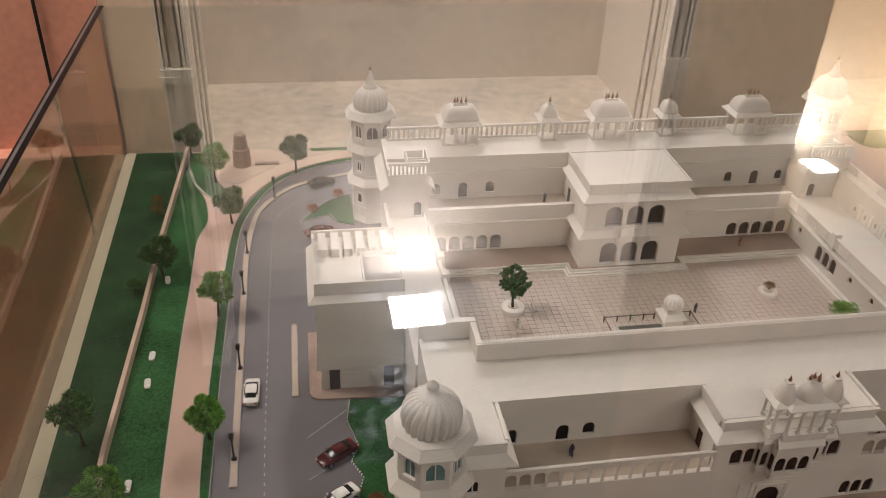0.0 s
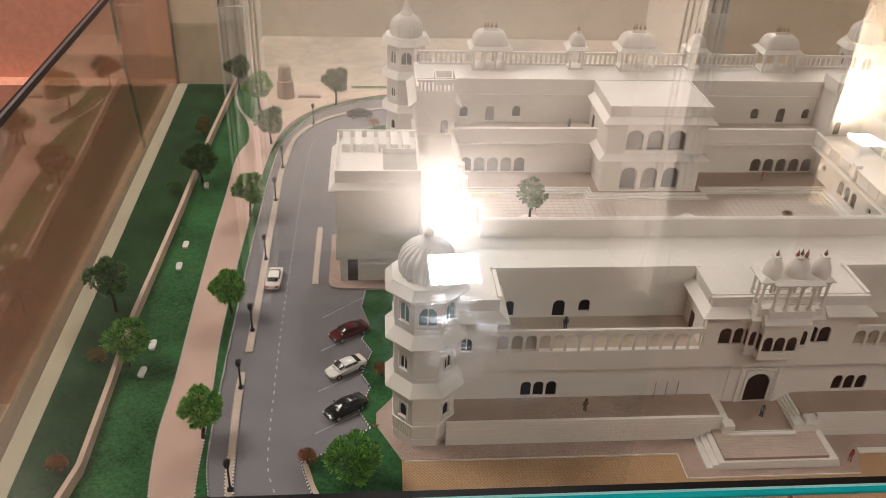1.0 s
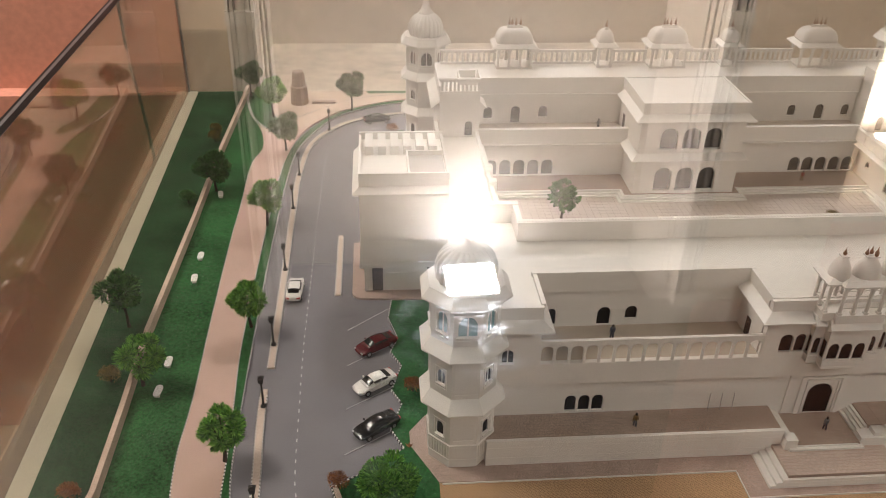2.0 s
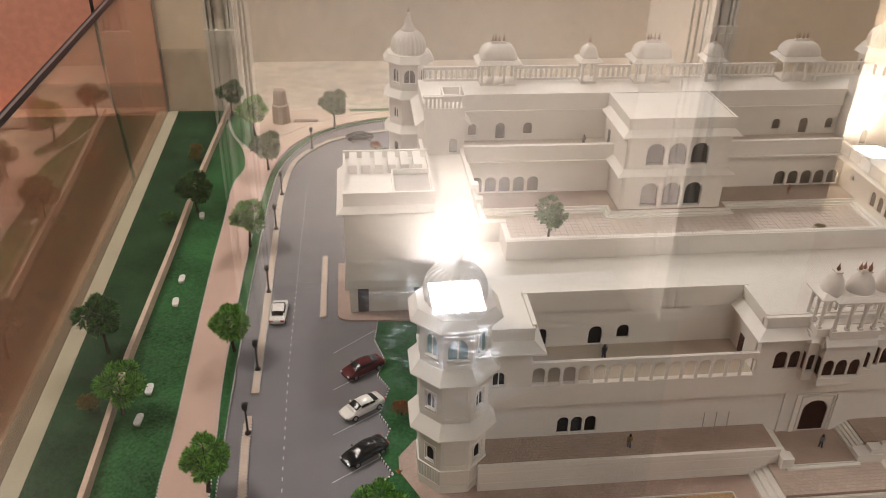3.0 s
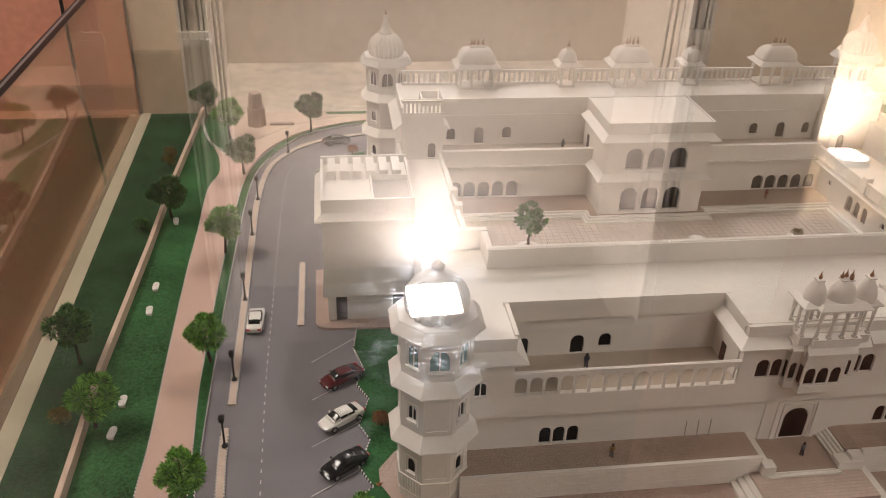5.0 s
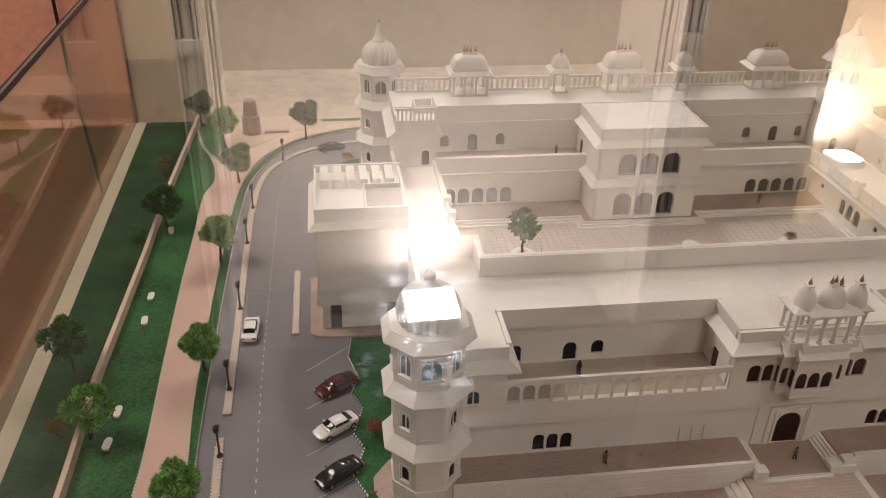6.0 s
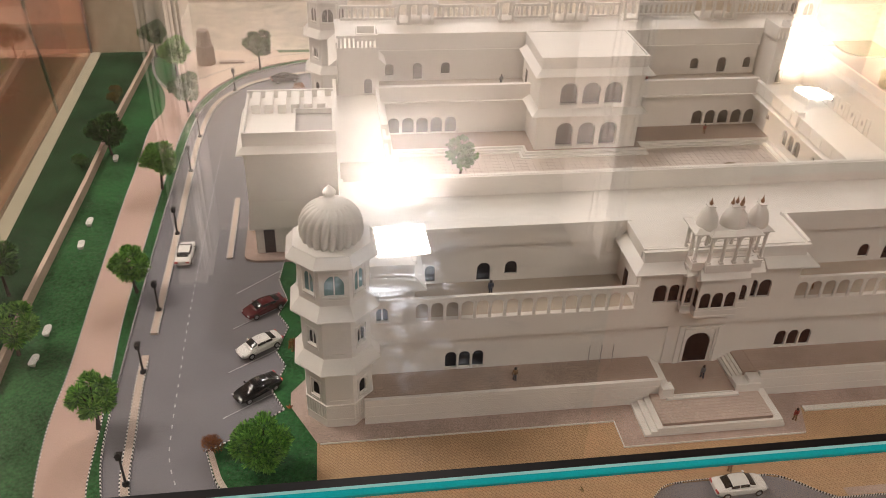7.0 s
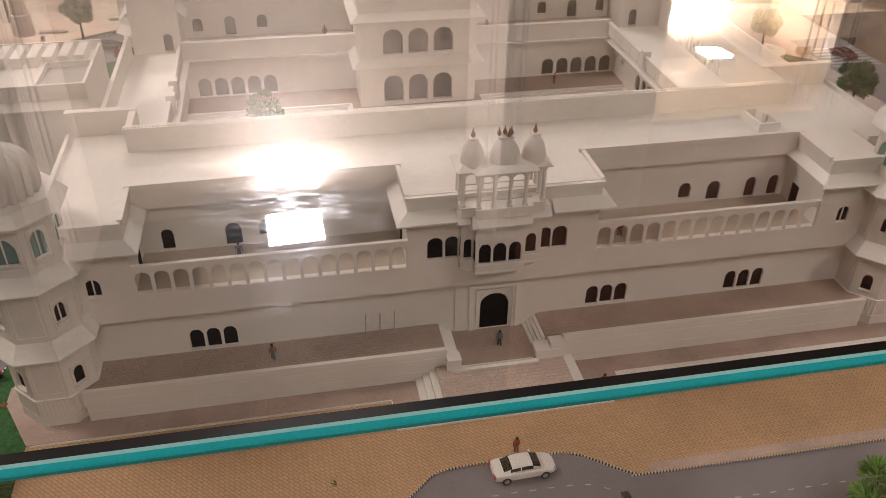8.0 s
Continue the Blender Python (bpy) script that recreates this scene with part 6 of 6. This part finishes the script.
def bench(x, y, turn):
    t = thing("bench", x, y, 0.16, "white model bench on the lawn", "bench", "lawn benches")
    m = Matrix.Translation((x, y, 0)) @ Matrix.Rotation(radians(turn), 4, "Z")
    bm = bmesh.new()
    ring = [(0.34 * math.cos(a), 0.34 * math.sin(a) + (0.45 if math.sin(a) > 0 else -0.45)) for a in [math.pi / 8 * (i + 0.5) for i in range(16)]]
    slab(bm, ring, 0.46, 0.6)
    bmesh.ops.transform(bm, matrix=m, verts=bm.verts)
    part("seat", bm, KERB_W, t)
    for s in (-0.45, 0.45):
        bm = boxes((-0.22, 0.22, s - 0.08, s + 0.08, 0.16, 0.46))
        bmesh.ops.transform(bm, matrix=m, verts=bm.verts)
        part("leg", bm, KERB_W, t)


for x, y, a in ((-36.8, 31.3, 0), (-36.7, 26.5, 4), (-36.7, 7.3, -5), (-36.6, 11.6, 0), (-36.8, 47.0, 8)):
    bench(x, y, a)


# ---- cars ----
def car(x, y, z, turn, paint, label):
    """A saloon: shaped body, glasshouse, wheels, lamps; its nose points along +x before turning."""
    t = thing("car", 0, 0, 0, label, "car", "model cars")
    L, W = 4.7, 1.85

    def loft(rows):
        bm = bmesh.new()
        rings = []
        for xx, hw, z0, z1, zs, cut in rows:
            rings.append([bm.verts.new(p) for p in ((xx, -hw * 0.93, z0), (xx, -hw, z0 + 0.18), (xx, -hw, zs), (xx, -hw * cut, z1), (xx, hw * cut, z1), (xx, hw, zs), (xx, hw, z0 + 0.18), (xx, hw * 0.93, z0))])
        for a, b in zip(rings, rings[1:]):
            for i in range(8):
                bm.faces.new((a[i], a[(i + 1) % 8], b[(i + 1) % 8], b[i]))
        bm.faces.new(rings[0][::-1])
        bm.faces.new(rings[-1])
        return bm

    body = loft([(-2.35, 0.72, 0.42, 0.80, 0.66, 0.86), (-2.25, 0.84, 0.26, 0.93, 0.80, 0.9), (-1.7, 0.91, 0.22, 1.0, 0.86, 0.9), (-0.6, 0.93, 0.2, 0.98, 0.88, 0.92), (0.7, 0.93, 0.2, 0.94, 0.84, 0.92),
                 (1.5, 0.91, 0.22, 0.86, 0.74, 0.9), (2.1, 0.82, 0.25, 0.72, 0.62, 0.86), (2.36, 0.62, 0.36, 0.56, 0.5, 0.85)])
    b = part("body", body, paint, t, smooth=True)
    soft = b.modifiers.new("soft", "SUBSURF")
    soft.levels = soft.render_levels = 2
    heights = [(-1.95, 0.03), (-1.5, 0.2), (-1.0, 0.39), (-0.45, 0.5), (0.1, 0.52), (0.5, 0.45), (0.9, 0.26), (1.35, 0.02)]

    def rise(xx):
        for (a, ha), (c, hc) in zip(heights, heights[1:]):
            if a <= xx <= c:
                f = (xx - a) / (c - a)
                f = f * f * (3 - 2 * f) * 0.35 + f * 0.65
                return ha + (hc - ha) * f
        return 0.02

    def shell(x0, x1, v0, v1, lift, nx, nv):
        """A piece of the arched cabin between two stations and two angles, lifted off it a little."""
        bm = bmesh.new()
        outer, inner = [], []
        for i in range(nx + 1):
            xx = x0 + (x1 - x0) * i / nx
            h = rise(xx)
            for far, rows in ((lift, outer), (lift - 0.05, inner)):
                row = []
                for j in range(nv + 1):
                    a = radians(v0 + (v1 - v0) * j / nv)
                    sy, cz = math.sin(a), math.cos(a)
                    row.append(bm.verts.new((xx, math.copysign((0.79 - 0.05 * abs(xx + 0.3) / 1.6 + far) * abs(sy) ** 0.72, sy), 0.9 + (h + far) * max(cz, 0.0) ** 0.72)))
                rows.append(row)
        for i in range(nx):
            for j in range(nv):
                bm.faces.new((outer[i][j], outer[i][j + 1], outer[i + 1][j + 1], outer[i + 1][j]))
                bm.faces.new((inner[i][j], inner[i + 1][j], inner[i + 1][j + 1], inner[i][j + 1]))
        for i in range(nx):
            for j in (0, nv):
                bm.faces.new((outer[i][j], outer[i + 1][j], inner[i + 1][j], inner[i][j]))
        for j in range(nv):
            for i in (0, nx):
                bm.faces.new((outer[i][j], outer[i][j + 1], inner[i][j + 1], inner[i][j]))
        return bm

    part("roof", shell(-1.95, 1.35, -90, 90, 0.0, 22, 20), paint, t, smooth=True)
    part("rear_window", shell(-1.62, -1.02, -48, 48, 0.012, 6, 10), CAR_GLASS, t, smooth=True)
    part("windscreen", shell(0.5, 1.12, -54, 54, 0.012, 6, 10), CAR_GLASS, t, smooth=True)
    for s in (-1, 1):
        for x0, x1 in ((-1.15, -0.42), (-0.34, 0.5)):
            part("side_window", shell(x0, x1, *((50, 78) if s > 0 else (-78, -50)), 0.012, 6, 5), CAR_GLASS, t, smooth=True)
        part("mirror", boxes((0.62, 0.76, s * 0.96 - 0.09, s * 0.96 + 0.09, 0.93, 1.04)), paint, t)
        for x0 in (-1.45, 1.4):
            bm = bmesh.new()
            k = [(x0 + 0.34 * math.cos(i * math.pi / 8), 0.34 + 0.34 * math.sin(i * math.pi / 8)) for i in range(16)]
            solid(bm, [(p, s * 0.72, q) for p, q in k], [(p, s * 0.94, q) for p, q in k])
            w = part("wheel", bm, TYRE, t)
            bm = bmesh.new()
            k = [(x0 + 0.2 * math.cos(i * math.pi / 6), 0.34 + 0.2 * math.sin(i * math.pi / 6)) for i in range(12)]
            solid(bm, [(p, s * 0.93, q) for p, q in k], [(p, s * 0.955, q) for p, q in k])
            part("rim", bm, RIM, w)
        part("headlight", boxes((2.12, 2.26, s * 0.62 - 0.14, s * 0.62 + 0.14, 0.52, 0.66)), RIM, t)
        part("tail_light", boxes((-2.36, -2.22, s * 0.6 - 0.2, s * 0.6 + 0.2, 0.66, 0.84)), TAIL, t, "red tail light")
    t.location = (x * S, y * S, TABLE + z * S)
    t.rotation_euler = (0, 0, radians(turn))
    t.scale = (0.94, 0.96, 0.96)
    return t


car(-25.25, 23.8, 0, 88, CAR_WHITE, "white model saloon parked beside the median")
car(-16.55, 7.5, 0, 214, CAR_WHITE, "white model saloon in a slanted parking bay")
car(-16.45, 1.6, 0, 215, CAR_BLACK, "glossy black model saloon in a slanted parking bay")
car(-16.4, 13.4, 0, 213, CAR_RED, "maroon model saloon in a slanted parking bay")
car(-15.7, 72.6, 0, 14, CAR_GREY, "dark grey model saloon at the rear road bend")
car(-16.9, -12.0, 0, -22, CAR_BLACK, "black model saloon at the front road corner")
car(21.9, -13.4, 0, 2, CAR_WHITE, "white model saloon in the lay-by before the gate")
car(88.0, 52.6, 0.14, 100, CAR_RED, "red model car near a zebra crossing")
car(-16.6, 57.4, 0, 18, CAR_RED, "maroon model car behind the annexe")

# ---- courtyard furnishings ----
def planter(x, y, z, r, label):
    t = thing("planter", x, y, z, label, "planter", "round planters")
    bm = bmesh.new()
    lathe(bm, x, y, [(r, z), (r, z + 0.5), (r * 0.86, z + 0.55)], 28)
    part("rim", bm, TRIM, t)
    bm = bmesh.new()
    lathe(bm, x, y, [(r * 0.45, z + 0.55), (r * 0.42, z + 0.7)], 20)
    part("soil_ring", bm, LEDGE, t)


planter(6.5, 33.3, 2.2, 1.45, "round white planter in the courtyard")
planter(40.6, 33.0, 2.2, 1.25, "round white planter in the courtyard")
planter(77.6, 34.0, 0.1, 2.9, "large round cream planter on the plaza")
planter(77.6, 55.8, 0.1, 2.8, "large round cream planter on the plaza")
tree(6.4, 33.0, 2.8, 6.2, 1.9, LEAF_DARK, 41, clumps=12, blades=46, bare=0.34, label="dark green leafy model tree in a white planter", size=0.2, length=0.62)
shrub(40.6, 33.0, 2.8, 0.8, LEAF_OLIVE, 42, "round olive shrub in a white planter")
shrine = thing("shrine", 25.4, 28.6, 2.2, "small white domed shrine beside the courtyard pool", "shrine")
part("base", boxes((24.2, 26.6, 27.6, 29.8, 2.2, 3.3)), WHITE, shrine)
bm = bmesh.new()
solid(bm, [(23.8, 27.2, 3.3), (27.0, 27.2, 3.3), (27.0, 30.2, 3.3), (23.8, 30.2, 3.3)], [(24.4, 27.8, 3.8), (26.4, 27.8, 3.8), (26.4, 29.6, 3.8), (24.4, 29.6, 3.8)])
part("eave", bm, TRIM, shrine)
part("drum", boxes((24.5, 26.3, 27.9, 29.5, 3.8, 4.3)), WHITE, shrine)
bm = bmesh.new()
lathe(bm, 25.4, 28.7, [(0.8, 4.3), (1.1, 4.5), (1.26, 4.95), (1.18, 5.4), (0.88, 5.75), (0.45, 5.92), (0.2, 5.85)], 72, ribs=12, depth=0.2)
part("dome", bm, WHITE, shrine, smooth=True)
pool = thing("pool", 21, 28, 2.2, "small dark rectangular pool with a low railing", "pool")
part("water", boxes((18.6, 24.1, 27.0, 28.4, 2.16, 2.24)), POOL, pool)
for x in (17.1, 18.8, 20.5, 22.2, 23.6, 28.3):
    bm = bmesh.new()
    rod(bm, (x, 29.5, 2.2), (x, 29.5, 3.1), 0.09, 6)
    part("post", bm, BARK, pool)
bm = bmesh.new()
for p, q in (((17.1, 29.5, 2.95), (23.6, 29.5, 2.95)), ((17.1, 29.5, 2.95), (17.1, 26.6, 2.95)), ((26.8, 29.5, 2.95), (28.3, 29.5, 2.95)), ((28.3, 29.5, 2.95), (28.3, 27.0, 2.95))):
    rod(bm, p, q, 0.06, 6)
part("rail", bm, BARK, pool)

monument = thing("monument", -28.6, 80.5, 0.22, "small brown stone monument tower on the rear plaza", "monument")
bm = bmesh.new()
lathe(bm, -28.6, 80.5, [(1.5, 0.22), (1.4, 3.2), (1.15, 3.4), (1.05, 5.2), (0.95, 5.6), (0.8, 5.8)], 12)
part("tower", bm, STONE, monument)
part("slab", boxes((-26.5, -22.6, 80.0, 80.8, 0.2, 0.5)), STONE, monument)

for x, y, z, turn, leaf in ((-13.6, -1.0, 0.2, 0.6, LEAF_RED), (9.5, -12.4, 0.13, 2.1, LEAF_OLIVE)):
    t = thing("fallen_leaf", x, y, z, "small curled dry leaf lying on the model's ground", "leaf", "fallen leaves")
    bm = bmesh.new()
    for k in range(3):
        a = turn + 0.9 * k
        u, v = Vector((math.cos(a), math.sin(a), 0)), Vector((-math.sin(a), math.cos(a), 0))
        c = Vector((x, y, z))
        solid(bm, [c, c + u * 0.2 - v * 0.09 + Vector((0, 0, 0.1)), c + u * 0.42 + Vector((0, 0, 0.22)), c + u * 0.2 + v * 0.09 + Vector((0, 0, 0.16))],
              [p + Vector((0, 0, 0.03)) for p in (c, c + u * 0.2 - v * 0.09 + Vector((0, 0, 0.1)), c + u * 0.42 + Vector((0, 0, 0.22)), c + u * 0.2 + v * 0.09 + Vector((0, 0, 0.16)))])
    part("blade", bm, leaf, t)

# ---- miniature figures, one plain mesh each ----
FIG = {}
for nm, col in (("blue_black", (0.02, 0.025, 0.05)), ("red", (0.30, 0.03, 0.02)), ("grey", (0.16, 0.16, 0.17)), ("brown", (0.26, 0.15, 0.06)), ("dark", (0.02, 0.015, 0.012)), ("white", (0.6, 0.58, 0.55))):
    FIG[nm] = material("figure_" + nm, col, 0.6, vary=0.2, scale=300)


def figurine(x, y, z, col, label, turn=0.0):
    """A tiny standing figure as one plain shape."""
    bm = bmesh.new()
    for s in (-1, 1):
        rod(bm, (x + 0.1 * s, y - 0.1 * s, z), (x + 0.08 * s, y, z + 0.85), 0.09, 6)
    n0 = len(bm.faces)
    for s in (-1, 1):
        rod(bm, (x + 0.24 * s, y, z + 1.3), (x + 0.28 * s, y + 0.08 * s, z + 0.75), 0.055, 5)
    lathe(bm, x, y, [(0.17, z + 0.8), (0.2, z + 1.0), (0.24, z + 1.28), (0.1, z + 1.38)], 8)
    n1 = len(bm.faces)
    lathe(bm, x, y, [(0.06, z + 1.36), (0.13, z + 1.46), (0.14, z + 1.56), (0.1, z + 1.68), (0.03, z + 1.73)], 8)
    bm.faces.ensure_lookup_table()
    for f in bm.faces[n0:n1]:
        f.material_index = 1
    for f in bm.faces[n1:]:
        f.material_index = 2
    low = {"red": "brown", "grey": "blue_black", "brown": "grey", "blue_black": "blue_black", "white": "white"}[col]
    ob = finish("figurine", bm, [FIG[low], FIG[col], FIG["dark"]], (x, y, z), True)
    ob.location = (x * S, y * S, TABLE + z * S)
    ob.rotation_euler, ob.scale = (0, 0, radians(turn)), (0.85, 0.85, 0.85)
    tagged(ob, label, "figurine", "miniature figures")


seat = thing("garden_chair", 9.0, 32.6, 2.2, "small curved grey garden chair in the courtyard", "chair")
bm = bmesh.new()
ribbon_pts = [(9.5 - 0.16 * i, 2.3 + 0.0065 * i ** 3) for i in range(7)]
for (xa, za), (xb, zb) in zip(ribbon_pts, ribbon_pts[1:]):
    solid(bm, [(xa, 32.3, za), (xa, 32.9, za), (xb, 32.9, zb), (xb, 32.3, zb)], [(xa, 32.3, za + 0.1), (xa, 32.9, za + 0.1), (xb, 32.9, zb + 0.1), (xb, 32.3, zb + 0.1)])
part("shell", bm, PIT, seat)
part("foot", boxes((8.9, 9.3, 32.4, 32.8, 2.18, 2.32)), PIT, seat)
figurine(4.2, 2.6, 8.75, "blue_black", "dark miniature figure standing on the upper terrace")
figurine(33.0, 0.7, 8.75, "red", "red miniature figure standing on the upper terrace")
figurine(23.0, -2.3, 1.71, "grey", "grey miniature figure on the landing before the door")
figurine(5.9, -1.9, 2.62, "brown", "brown miniature figure on the front terrace")
figurine(21.9, -11.7, 0.12, "red", "red miniature figure beside the parked car")
figurine(30.0, -6.8, 0.2, "red", "red and tan miniature figure beside the entrance steps")
figurine(6.2, 29.5, 2.2, "white", "white miniature figure beside the round planter")
figurine(13.9, 48.4, 8.75, "grey", "grey miniature figure in the rear gallery")
figurine(33.6, 47.4, 8.75, "red", "red miniature figure in the rear gallery")
figurine(29.3, 30.2, 2.2, "blue_black", "dark miniature figure in the courtyard")
figurine(41.6, 43.6, 2.9, "red", "red miniature figure on the verandah")
figurine(23.3, 41.4, 2.9, "red", "red miniature figure in the pavilion arch")

for k, x in enumerate((12.9, 14.0, 15.1)):
    bm = bmesh.new()
    rod(bm, (x, -0.35, 2.62), (x + 0.1, -0.06, 4.35), 0.045, 6)
    ob = finish("rod", bm, PIT, (x, -0.35, 2.62))
    ob.location = (x * S, -0.35 * S, TABLE + 2.62 * S)
    tagged(ob, "thin grey rod leaning on the terrace wall", "rod", "terrace rods")

# ---- court tiles, each a piece of its own near the middle ----
tile_mesh = {}
rest = bmesh.new()
made = 0
NXT, NYT, STEP, DEEP = 60, 38, 0.885, 0.82
for j in range(NYT):
    for i in range(NXT):
        x0, y0 = -2.85 + i * STEP, 10.4 + j * DEEP
        if 18 <= j and made < 300 and 4 <= i < 34:
            if "tile" not in tile_mesh:
                b = bmesh.new()
                solid(b, [(0.015, 0.015, 0), (STEP - 0.015, 0.015, 0), (STEP - 0.015, DEEP - 0.015, 0), (0.015, DEEP - 0.015, 0)], [(0.028, 0.028, 0.1), (STEP - 0.028, 0.028, 0.1), (STEP - 0.028, DEEP - 0.028, 0.1), (0.028, DEEP - 0.028, 0.1)])
                first = finish("tile", b, TILE, (0, 0, 0))
                tile_mesh["tile"] = first.data
                ob = first
            else:
                ob = new("tile", tile_mesh["tile"])
            ob.parent = part_floor
            ob.location = (x0 * S, y0 * S, (2.07 + random.uniform(-0.008, 0.008)) * S)
            made += 1
        else:
            box(rest, x0 + 0.024, x0 + STEP - 0.024, y0 + 0.024, y0 + DEEP - 0.024, 2.06, 2.17)
more = part("tiles", rest, TILE, part_floor)
tagged(more, kind="stuff")
